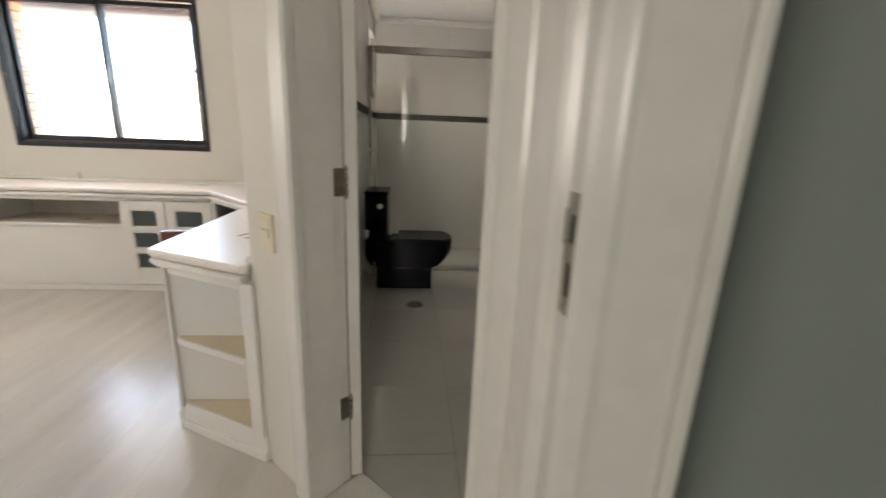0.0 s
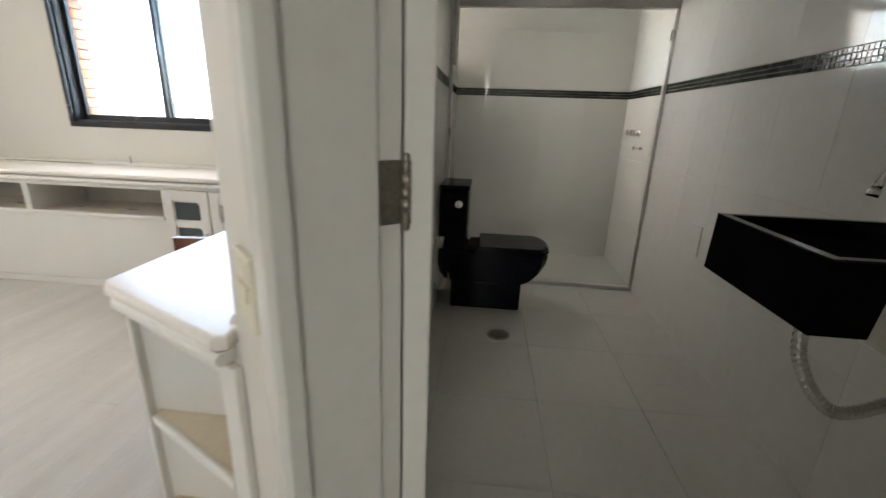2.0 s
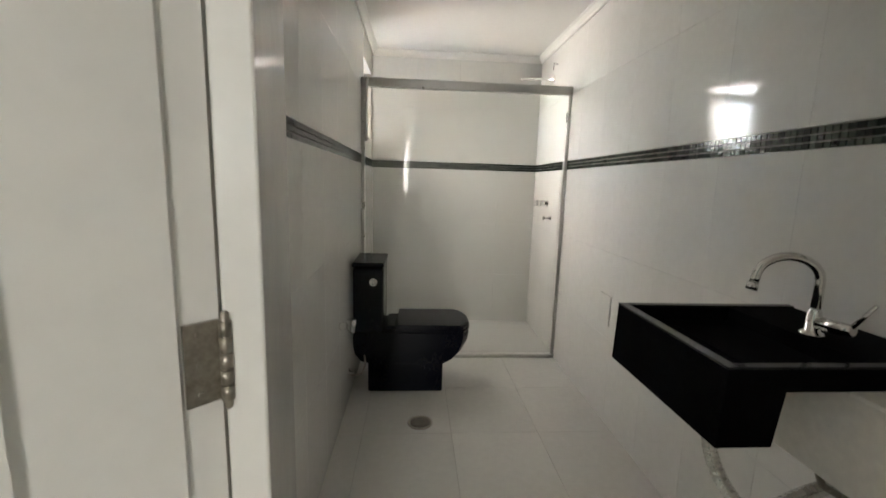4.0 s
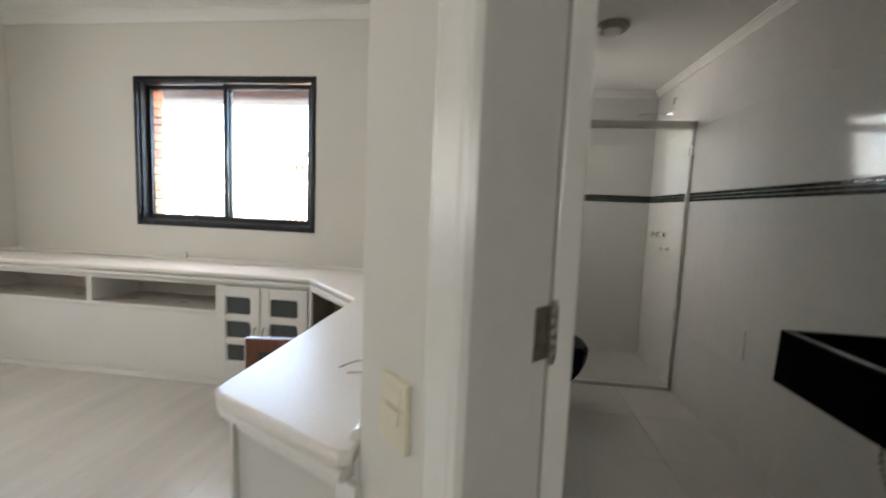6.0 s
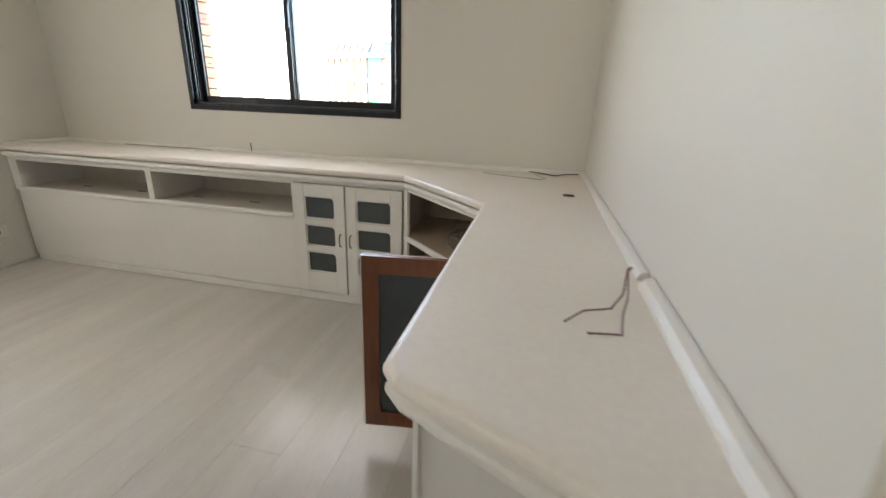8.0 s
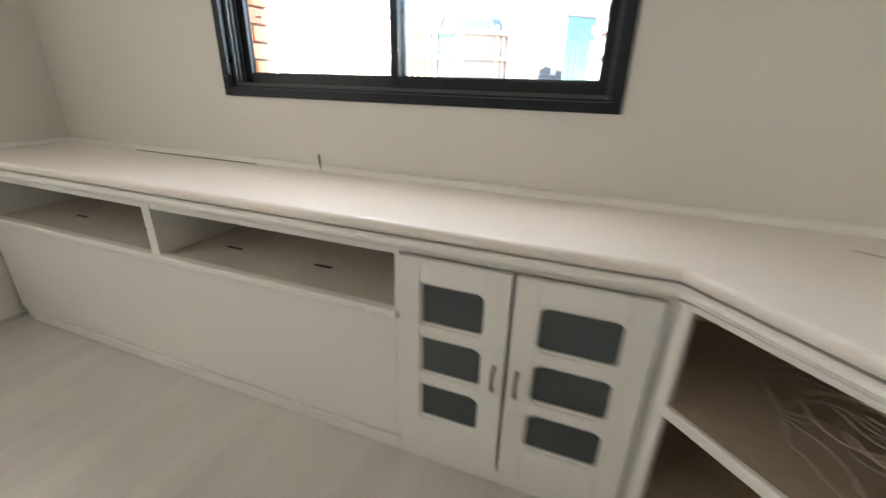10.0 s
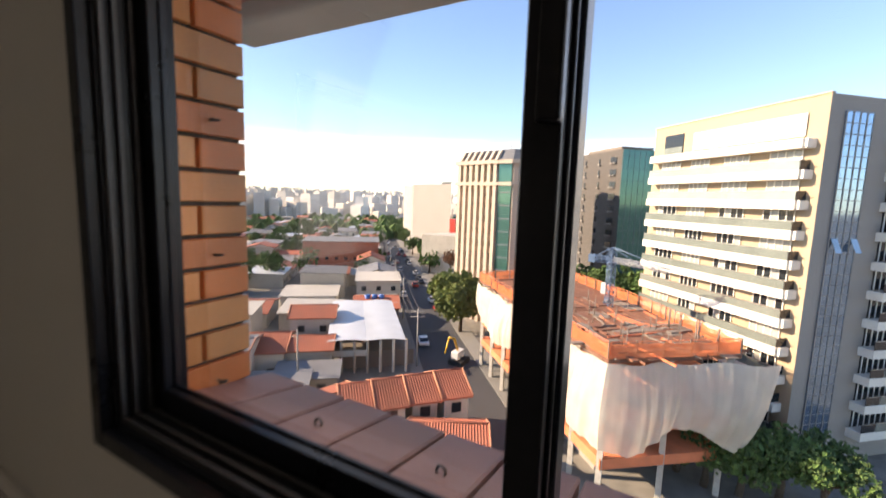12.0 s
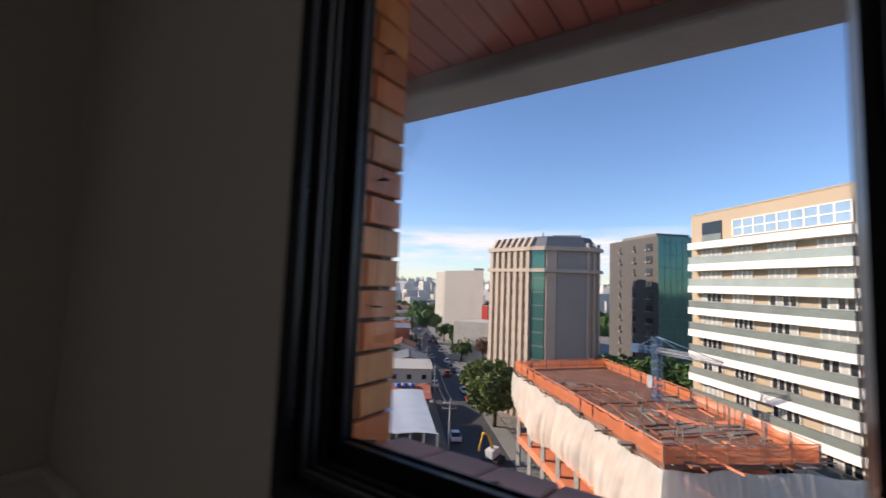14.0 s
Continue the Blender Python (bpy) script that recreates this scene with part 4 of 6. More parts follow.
Y0, Y1 = 1.846, 2.243
bm = bmesh.new()
side = [(0.705, 0.935), (0.70, 0.787), (0.806, 0.787), (0.819, 0.893), (BX1 - 0.001, 0.893), (BX1 - 0.001, 0.935)]
ends = [[bm.verts.new((x, y, z)) for x, z in side] for y in (Y0, Y1)]
for k in range(5):
    bm.faces.new((ends[0][k], ends[0][k + 1], ends[1][k + 1], ends[1][k]))
bm.faces.new(ends[0]), bm.faces.new(ends[1][::-1])
rim = [ends[0][0], ends[1][0], ends[1][5], ends[0][5]]
inn = [bm.verts.new(p) for p in ((0.728, Y0 + 0.02, 0.935), (0.728, Y1 - 0.02, 0.935), (1.0, Y1 - 0.02, 0.935), (1.0, Y0 + 0.02, 0.935))]
lip = [bm.verts.new(p) for p in ((0.731, Y0 + 0.022, 0.90), (0.731, Y1 - 0.022, 0.90), (0.825, Y1 - 0.022, 0.90), (0.825, Y0 + 0.022, 0.90))]
back = [bm.verts.new(p) for p in ((0.998, Y1 - 0.022, 0.90), (0.998, Y0 + 0.022, 0.90))]
sunk = [bm.verts.new(p) for p in ((0.735, Y0 + 0.028, 0.802), (0.735, Y1 - 0.028, 0.802), (0.795, Y1 - 0.028, 0.802), (0.795, Y0 + 0.028, 0.802))]
for k in range(4):
    n = (k + 1) % 4
    bm.faces.new((rim[k], rim[n], inn[n], inn[k]))
    bm.faces.new((lip[k], lip[n], sunk[n], sunk[k]))
bm.faces.new((inn[0], inn[1], lip[1], lip[0])), bm.faces.new((inn[2], inn[3], back[1], back[0])), bm.faces.new((lip[2], lip[3], back[1], back[0]))
bm.faces.new((inn[1], inn[2], back[0], lip[2], lip[1])), bm.faces.new((inn[3], inn[0], lip[0], lip[3], back[1]))
bm.faces.new(sunk)
bmesh.ops.recalc_face_normals(bm, faces=bm.faces)
place(part("basin", bm, M_GRANITE, None, "trough shaped black granite basin"), vanity)
place(part("rim", rounded(boxes((0.7035, 0.7275, Y0, Y1, 0.9355, 0.9395), (0.7275, BX1 - 0.002, Y0, Y0 + 0.02, 0.9355, 0.9395), (0.7275, BX1 - 0.002, Y1 - 0.02, Y1, 0.9355, 0.9395)), 0.0012), M_BLACK, None, "polished black rim"), vanity)
place(part("drain_cap", lathe([(0.022, 0.0), (0.022, 0.003), (0.015, 0.005), (0.001, 0.005)], 16, (0.765, 2.04, 0.803)), M_STEEL), vanity)
bench = empty("stone_bench", "cream stone support block under the black washbasin", "support", at=(1.05, 1.6, 0.7))
place(part("block", rounded(boxes((0.94, BX1 - 0.001, 1.0, 2.19, 0.705, 0.888)), 0.004), M_STONE), bench)
place(part("top_board", rounded(boxes((0.93, BX1 - 0.001, 1.0, 1.84, 0.8885, 0.898)), 0.003), M_STONE), bench)
tap = empty("basin_tap", "chrome swan-neck mixer tap on the basin", "tap", at=(1.03, 2.02, 0.935))
arc = [(1.03, 2.02, 0.935), (1.03, 2.02, 1.055)] + [(1.03 - 0.056 + 0.056 * math.cos(a), 2.02 + 0.04 * (1 - math.cos(a)) / 2, 1.055 + 0.05 * math.sin(a)) for a in [math.pi * k / 12 for k in range(1, 13)]] + [(0.914, 2.06, 1.042)]
place(part("spout", pipe(arc, 0.0095, 12), M_CHROME), tap)
place(part("nozzle", pipe([arc[-1], (0.911, 2.061, 1.026)], [0.0115, 0.012], 12), M_CHROME), tap)
place(part("base", lathe([(0.024, 0.0), (0.022, 0.006), (0.014, 0.012), (0.013, 0.05), (0.010, 0.06)], 18, (1.03, 2.02, 0.935)), M_CHROME), tap)
place(part("lever", pipe([(1.03, 2.01, 0.965), (1.035, 1.97, 0.968), (1.04, 1.945, 0.972)], [0.013, 0.014, 0.012], 12), M_CHROME), tap)
place(part("lever_pin", pipe([(1.04, 1.95, 0.975), (1.05, 1.92, 1.03)], [0.005, 0.004], 8), M_CHROME), tap)
trap = empty("drain_pipe", "flexible corrugated chrome drain pipe under the basin", "pipe", at=(0.85, 2.05, 0.7))
cp = []
P4 = [Vector(p) for p in ((0.84, 2.04, 0.79), (0.848, 2.03, 0.64), (0.92, 1.99, 0.53), (1.06, 2.0, 0.56), (1.184, 2.02, 0.58))]
for i in range(len(P4) - 1):
    a, b, c, d = P4[max(i - 1, 0)], P4[i], P4[i + 1], P4[min(i + 2, len(P4) - 1)]
    for k in range(30):
        t = k / 30
        cp.append(0.5 * (2 * b + (c - a) * t + (2 * a - 5 * b + 4 * c - d) * t * t + (3 * b - a - 3 * c + d) * t ** 3))
place(part("hose", pipe(cp, [0.0165 if i % 3 else 0.0135 for i in range(len(cp))], 12), M_CHROME), trap)
place(part("collar", pipe([(0.84, 2.04, 0.79), (0.84, 2.04, 0.755)], 0.024, 14), M_CHROME), trap)
place(part("wall_rose", pipe([(1.186, 2.02, 0.58), (1.172, 2.02, 0.578)], [0.036, 0.03], 16), M_CHROME), trap)

supply2 = empty("basin_supply_hose", "short grey flexible water hose under the washbasin bench", "hose", at=(1.0, 1.93, 0.7))
place(part("hose", pipe([(1.0, 1.93, 0.706), (1.0, 1.93, 0.68), (1.01, 1.925, 0.645), (1.05, 1.915, 0.622), (1.11, 1.905, 0.618), (1.184, 1.90, 0.625)], 0.0075, 8), M_STEEL), supply2)
place(part("wall_rose", pipe([(1.186, 1.90, 0.625), (1.174, 1.90, 0.625)], [0.024, 0.018], 14), M_CHROME), supply2)

lamp = empty("ceiling_lamp", "small round ceiling lamp with a dark metal rim, unlit", "lamp", at=(0.46, 3.47, BCEIL))
place(part("rim", lathe([(0.085, 0.0), (0.09, -0.012), (0.075, -0.03), (0.055, -0.034), (0.05, -0.02)], 28, (0.46, 3.47, BCEIL)), M_STEEL), lamp)
place(part("bulb", lathe([(0.05, -0.02), (0.045, -0.04), (0.03, -0.055), (0.002, -0.06)], 20, (0.46, 3.47, BCEIL)), M_PLASTICW), lamp)
plate = tagged(part("blank_plate", rounded(boxes((BX1 - 0.008, BX1 + 0.001, 3.24, 3.36, 0.52, 0.68)), 0.002), M_BTILE), "white blank cover plate on the tiled wall", "plate")

# ---- outside of the window ----
out_l = structure("outer_pier", boxes((-3.4, -2.866, WNO, 4.142, 0.85, 2.42)), M_MORTAR, "mortared brick pier beside the window", "pier")
out_r = structure("outer_pier", boxes((-1.388, -0.4, WNO, 4.142, 0.85, 2.42)), M_MORTAR, "mortared brick pier beside the window", "pier")
structure("outer_wall", boxes((-12, 3, 3.86, WNO - 0.002, -26, -0.15), (-12, -4.08, 3.86, WNO - 0.002, -0.15, 5.5), (PX + 0.01, 3, 3.99, WNO, 2.45, 5.5), (-4.08, PX, 3.86, WNO - 0.002, 2.73, 5.5)), M_CONC, "apartment block facade above and below", "facade")
# unseen bulk of assumed size, keeps the sun off the rooms
structure("building_body", boxes((-12, -4.08, -10, 3.85, -26, 6), (1.36, 4, -10, 4.9, -26, 6), (-4.08, 1.36, -10, -3.2, -26, 6), (-4.08, 1.36, -3.2, 3.85, -26, -0.16), (-4.08, 1.36, -3.2, 3.85, 2.75, 6)), M_CONC, "unseen bulk of the apartment block, added to block the sun", "building")
structure("lintel", boxes((-2.866, -1.388, WNO, 4.03, 2.125, 2.42)), M_CONC, "rendered lintel over the window", "lintel")
eave = structure("eave_beam", rounded(boxes((-4.11, 3.0, 4.86, 5.12, 2.203, 2.44)), 0.03, 4), M_CONC, "weathered concrete eave beam with a rounded end", "eave")
soff = structure("soffit", boxes((-4.18, 3.0, 4.0, 4.86, 2.300, 2.335)), M_SOFFIT, "red-brown timber lined soffit", "soffit")
sill = structure("outer_sill", prism([(-2.866, WNO), (-1.388, WNO), (-1.388, 4.20), (-2.866, 4.20)], 0.90, 0.975), M_MORTAR, "mortar bed of the window sill", "sill")

# ---- city ----
M_GROUND = surf("dusty_urban_ground", (0.22, 0.20, 0.17), 0.95, 0.3, 0.05, 0.8, 0.0)
M_ROAD = surf("asphalt", (0.055, 0.055, 0.058), 0.85, 0.2, 0.2, 3, 0.0)
M_PAVE = surf("pale_pavement", (0.20, 0.19, 0.17), 0.9, 0.15, 0.3, 4, 0.0)
M_TERRA = surf("terracotta_roof", (0.35, 0.105, 0.058), 0.8, 0.2, 0.6, 5, 0.0, rand=0.25)
M_VERGE = surf("orange_verge_tile", (0.44, 0.19, 0.11), 0.8, 0.15, 0.6, 5, 0.0)
M_TANK = surf("blue_plastic_tank", (0.05, 0.15, 0.42), 0.4, 0.08)
M_FIBRO = surf("grey_fibre_roof", (0.17, 0.17, 0.175), 0.8, 0.2, 0.5, 5, 0.0, rand=0.3)
M_TIN = surf("pale_metal_roof", (0.50, 0.52, 0.54), 0.45, 0.12, 0.4, 4, 0.0, rand=0.12)
M_PLASTER = surf("pale_plaster", (0.50, 0.45, 0.37), 0.9, 0.12, 0.4, 4, 0.0, rand=0.25)
M_BEIGE = surf("beige_render", (0.40, 0.31, 0.21), 0.85, 0.06, 0.2, 3, 0.0)
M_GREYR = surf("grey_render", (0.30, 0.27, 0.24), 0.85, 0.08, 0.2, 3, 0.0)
M_WHITEB = surf("white_slab_render", (0.72, 0.68, 0.60), 0.8, 0.05, 0.3, 4, 0.0)
M_BROWNB = surf("brown_cladding", (0.19, 0.155, 0.125), 0.8, 0.08, 0.2, 3, 0.0)
# darker copy of the brown cladding, shade put into the colour
M_BROWN_SHADE = surf("shaded_brown_cladding", (0.085, 0.075, 0.066), 0.8, 0.08, 0.2, 3, 0.0)
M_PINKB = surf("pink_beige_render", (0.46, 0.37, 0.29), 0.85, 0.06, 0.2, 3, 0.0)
M_DGLASS = surf("dark_window_glass", (0.02, 0.025, 0.03), 0.08, 0.2, 0.5, 3, 0.0, rvar=0.03)
M_TGLASS = surf("teal_curtain_glass", (0.06, 0.165, 0.145), 0.06, 0.15, 0.3, 3, 0.0, rvar=0.03, metal=0.5)
# blue of the mirrored sky put into the base colour
M_BGLASS = surf("sky_blue_curtain_glass", (0.24, 0.34, 0.46), 0.06, 0.15, 0.3, 3, 0.0, rvar=0.03, metal=0.8)
M_RAIL = surf("greenish_balustrade_glass", (0.16, 0.185, 0.165), 0.12, 0.15, 0.4, 3, 0.0, rvar=0.05)
# upper balustrades: the pale sky they mirror is put into the colour
M_RAILP = surf("sky_pale_balustrade_glass", (0.27, 0.31, 0.28), 0.12, 0.12, 0.4, 3, 0.0, rvar=0.05)
M_CURTAIN = surf("curtained_glass", (0.40, 0.39, 0.35), 0.25, 0.15, 0.8, 4, 0.0)
# pane colour carries the pale sky it would mirror
M_PALEG = surf("pale_sky_glass", (0.32, 0.42, 0.48), 0.08, 0.12, 0.5, 3, 0.0, rvar=0.03, metal=0.4)
M_SLATE = surf("dark_slate_roof", (0.11, 0.115, 0.125), 0.6, 0.15, 0.4, 4, 0.0)
M_ORANGE = surf("orange_safety_mesh", (0.72, 0.21, 0.095), 0.85, 0.18, 0.8, 8, 0.0)
M_DECK = surf("rusty_formwork_deck", (0.20, 0.085, 0.05), 0.9, 0.35, 0.5, 4, 0.0)
M_ONET = thin_net("orange_safety_net", (0.80, 0.25, 0.11))
M_NET = thin_net("white_scaffold_net", (0.85, 0.80, 0.68))
M_CRANE = surf("blue_crane_steel", (0.10, 0.17, 0.27), 0.6, 0.1)
M_CRANEW = surf("pale_crane_steel", (0.6, 0.6, 0.58), 0.6, 0.1)
M_YELLOW = surf("yellow_machine_paint", (0.60, 0.36, 0.03), 0.5, 0.1)
M_LEAF = surf("dark_green_foliage", (0.075, 0.135, 0.032), 0.7, 0.3, 0.3, 3, 0.0, island=0.5)
# yellower, brighter leaf green with sunlight mixed into the colour
M_LEAF2 = surf("sunlit_green_foliage", (0.17, 0.20, 0.05), 0.7, 0.3, 0.3, 3, 0.0, island=0.5)
M_LEAF3 = surf("russet_foliage", (0.16, 0.075, 0.04), 0.8, 0.3, 0.3, 3, 0.0, island=0.5)
M_BARK = surf("bark", (0.09, 0.065, 0.045), 0.9, 0.3)
M_CAR = [surf("car_paint_white", (0.65, 0.65, 0.65), 0.3, 0.04), surf("car_paint_silver", (0.35, 0.36, 0.38), 0.3, 0.04), surf("car_paint_black", (0.02, 0.02, 0.022), 0.3, 0.04), surf("car_paint_red", (0.30, 0.03, 0.02), 0.3, 0.04)]
M_POLE = surf("grey_pole_concrete", (0.30, 0.28, 0.25), 0.9, 0.1)
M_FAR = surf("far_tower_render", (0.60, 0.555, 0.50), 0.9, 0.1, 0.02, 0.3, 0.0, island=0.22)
# haze of the distance mixed into the wooded hills as blue-grey
M_HILL = surf("hazed_wooded_hill", (0.16, 0.19, 0.21), 1.0, 0.1, 0.002, 0.02, 0.0)
G = -25.2
EX, EY = -2.04, 3.6


def polar(az, r):
    return (EX + r * math.sin(radians(az + 0.9)), EY + r * math.cos(radians(az + 0.9)))


ground_bm = bmesh.new()
bmesh.ops.create_circle(ground_bm, cap_ends=True, segments=64, radius=6000)
for v in ground_bm.verts:
    v.co.z = G
structure("ground", ground_bm, M_GROUND, "dusty ground of the city reaching the horizon", "ground")

ROAD_D = Vector((math.sin(radians(-39.6)), math.cos(radians(-39.6))))
ROAD_N = Vector((ROAD_D.y, -ROAD_D.x))
ROAD_O = Vector((-34.6, 64.0))


def street(u, v):
    """u metres along the street from its near end, v to its right."""
    p = ROAD_O + ROAD_D * u + ROAD_N * v
    return (p.x, p.y)


SM = Matrix.Translation((ROAD_O.x, ROAD_O.y, 0)) @ pose(0, 0, 0, 0, 0, 39.6)   # street axes: x right, y along
structure("road", boxes((-4.6, 4.6, -60, 900, G, G + 0.03), m=SM), M_ROAD, "asphalt street running to the distance", "road")
structure("pavement", boxes((-6.6, -4.6, -60, 900, G, G + 0.16), (4.6, 7.6, -60, 900, G, G + 0.16), m=SM), M_PAVE, "raised pavements along the street", "pavement")


def face_frame(p, q):
    """Axes on a facade from p to q seen from outside: x along it, y inwards, z up."""
    d = (Vector(q) - Vector(p))
    return Matrix.Translation((p[0], p[1], 0)) @ pose(0, 0, 0, 0, 0, math.degrees(math.atan2(d.y, d.x))), d.length


def block(name, poly, z1, mat, label, category="building"):
    ob = empty(name, label, category, at=(*poly[0], G))
    place(part("wall", prism(poly, G, z1), mat), ob)
    return ob


# office and flats tower with white balconies
A0, A1 = (-6.0, 73.7), (9.43, 56.57)
ad = (Vector(A1) - Vector(A0)).normalized()
an = Vector((-ad.y, ad.x))
A2, A3 = Vector(A1) + an * 30, Vector(A0) + an * 30
tower_a = block("balcony_tower", [A0, A1, (A2.x, A2.y), (A3.x, A3.y)], 12.45, M_BEIGE, "tall beige tower with white balcony bands in the sun")
am, al = face_frame(A0, A1)
FH = 2.99
rt = random.Random(31)
for k in range(11):
    z = 8.38 - k * FH
    b = place(part("balcony", boxes((0.9, al - 1.05, -1.4, 0.0, z - 0.92, z), m=am), M_WHITEB, None, "white balcony band"), tower_a)
    place(part("end_return", boxes((al - 1.05, al - 0.75, -1.15, 0.0, z - 0.9, z - 0.01), m=am), M_WHITEB), b)
    if k:
        place(part("balustrade", boxes((1.0, al - 1.1, -1.36, -1.33, z + 0.01, z + 0.92), m=am), M_RAILP if k < 3 else M_RAIL, None, "glass balustrade, sky reflection coloured in on upper floors"), b)
        place(part("handrail", boxes((1.0, al - 0.8, -1.39, -1.30, z + 0.92, z + 0.99), m=am), M_ALU), b)
        for i in range(15):
            xx = 1.0 + (al - 2.1) * i / 14
            place(part("rail_post", boxes((xx - 0.025, xx + 0.025, -1.33, -1.27, z, z + 0.92), m=am), M_ALU), b)
        place(part("end_rail", boxes((al - 1.1, al - 1.06, -1.3, -0.05, z + 0.02, z + 0.95), m=am), M_DGLASS), b)
        for x0, x1 in ((2.1, 5.4), (7.3, 10.1), (12.3, 15.5), (17.9, 21.2)):
            # upper floors all take the curtain colour, pale reflections included
            w = place(part("window", boxes((x0, x1, -0.10, -0.02, z + 0.03, z + 2.0), m=am), M_CURTAIN if k < 3 or rt.random() < 0.25 else M_DGLASS, None, "balcony doors, some with curtains drawn"), tower_a)
            for i in range(5):
                xx = x0 + (x1 - x0) * i / 4
                place(part("mullion", boxes((xx - 0.06, xx + 0.06, -0.15, -0.10, z + 0.03, z + 2.0), m=am), M_WHITEB), w)
            if rt.random() < 0.6:
                i = rt.randrange(4)
                place(part("curtain", boxes((x0 + (x1 - x0) * i / 4 + 0.07, x0 + (x1 - x0) * (i + 1) / 4 - 0.07, -0.13, -0.10, z + 0.05, z + 1.95), m=am), M_CURTAIN), w)
top_w = place(part("window", boxes((7.35, 21.15, -0.12, -0.02, 8.75, 10.95), m=am), M_PALEG, None, "large top floor glazing, sky reflection in its colour"), tower_a)
for i in range(10):
    xx = 7.35 + 13.8 * i / 9
    place(part("mullion", boxes((xx - 0.09, xx + 0.09, -0.18, -0.12, 8.75, 10.95), m=am), M_WHITEB), top_w)
for z in (8.80, 9.85, 10.9):
    place(part("transom", boxes((7.35, 21.15, -0.175, -0.125, z - 0.06, z + 0.06), m=am), M_WHITEB), top_w)
# flat dark panel stands for the shade inside the terrace recess
rec = place(part("recess", boxes((2.1, 5.5, -0.1, -0.01, 8.6, 11.2), m=am), M_DGLASS, None, "dark panel for the shaded roof terrace recess"), tower_a)
place(part("glass_rail", boxes((2.15, 5.45, -0.16, -0.12, 8.6, 9.5), m=am), M_RAIL), rec)
place(part("parapet_cap", boxes((-0.1, al + 0.05, -0.08, 0.4, 12.45, 12.6), m=am), M_BEIGE), tower_a)
bmx, bl = face_frame(A1, (A2.x, A2.y))
# grey skin over the beige wall: the sunless side as colour
place(part("side_cladding", boxes((0.02, bl - 0.02, -0.02, -0.003, G, 12.43), m=bmx), M_GREYR, None, "side wall skin, shade put into its grey"), tower_a)
strip = place(part("glass_strip", boxes((1.9, 5.4, -0.14, -0.02, G + 1, 11.0), m=bmx), M_BGLASS, None, "vertical strip of curtain glass, mirrored sky in its blue"), tower_a)
for i in range(5):
    xx = 1.9 + 3.5 * i / 4
    place(part("mullion", boxes((xx - 0.04, xx + 0.04, -0.2, -0.14, G + 1, 11.0), m=bmx), M_GREYR), strip)
for i in range(34):
    place(part("transom", boxes((1.9, 5.4, -0.19, -0.145, 10.9 - i * 1.05, 10.96 - i * 1.05), m=bmx), M_GREYR), strip)
for xx in (2.0, 4.55):
    place(part("open_light", boxes((0, 0.8, -0.03, 0.0, -1.5, 0), m=bmx @ Matrix.Translation((xx, -0.2, -1.2)) @ pose(0, 0, 0, -24, 0, 0)), M_PALEG, None, "tilted open window light"), strip)
for k in range(11):
    z = 8.45 - k * FH
    b = place(part("balcony", boxes((8.1, 20, -1.4, -0.02, z - 0.9, z), m=bmx), M_WHITEB, None, "white balcony band in shade"), tower_a)
    place(part("balustrade", boxes((10.2, 20, -1.36, -1.33, z + 0.02, z + 0.92), m=bmx), M_RAIL), b)
    place(part("handrail", boxes((8.2, 20, -1.39, -1.30, z + 0.92, z + 0.98), m=bmx), M_ALU), b)
    place(part("end_rail", boxes((8.2, 10.1, -1.34, -1.30, z + 0.02, z + 0.9), m=bmx), M_DGLASS), b)
    w = place(part("window", boxes((8.6, 20, -0.12, -0.021, z + 0.03, z + 2.05), m=bmx), M_DGLASS), tower_a)
    for i in range(8):
        place(part("mullion", boxes((8.7 + i * 0.8, 8.82 + i * 0.8, -0.18, -0.12, z + 0.03, z + 2.05), m=bmx), M_WHITEB), w)

# pilastered tower
B0, B1, B2, B3, B4 = polar(-28.1, 96), polar(-22.9, 88.5), polar(-21.1, 87), polar(-15.9, 89), polar(-14.6, 92)
bp = [B0, B1, B2, B3, B4, (B4[0] - 10, B4[1] + 22), (B0[0] + 6, B0[1] + 18)]
tower_b = block("pilastered_tower", bp, 9.1, M_PINKB, "pink-beige office tower with tall pilasters and a dark sloped top")
fm, fl = face_frame(B0, B1)
for i in range(7):
    xx = 0.5 + (fl - 1.0) * i / 6
    place(part("pilaster", boxes((xx - 0.42, xx + 0.42, -0.8, 0.0, G, 9.1), m=fm), M_PINKB), tower_b)
    fin = bmesh.new()
    side2 = [(-0.7, 9.7), (0.9, 11.9), (2.6, 11.9), (2.6, 9.7)]
    e2 = [[fin.verts.new(fm @ Vector((xx + dx2, yy, zz))) for yy, zz in side2] for dx2 in (-0.35, 0.35)]
    for j in range(4):
        fin.faces.new((e2[0][j], e2[0][(j + 1) % 4], e2[1][(j + 1) % 4], e2[1][j]))
    fin.faces.new(e2[0]), fin.faces.new(e2[1][::-1])
    bmesh.ops.recalc_face_normals(fin, faces=fin.faces)
    place(part("roof_fin", fin, M_PINKB), tower_b)
for i in range(6):
    x0, x1 = 0.5 + (fl - 1.0) * i / 6 + 0.42, 0.5 + (fl - 1.0) * (i + 1) / 6 - 0.42
    for k in range(11):
        z = 3.6 - k * 2.7
        place(part("window", boxes((x0 + 0.12, x1 - 0.12, -0.1, -0.01, z - 1.35, z), m=fm), M_DGLASS), tower_b)
    place(part("window", boxes((x0, x1, -0.12, -0.01, 5.5, 8.9), m=fm), M_TGLASS), tower_b)
    place(part("spandrel", boxes((x0, x1, -0.2, -0.12, 6.9, 7.2), m=fm), M_PINKB), tower_b)
gm, gl = face_frame(B1, B2)
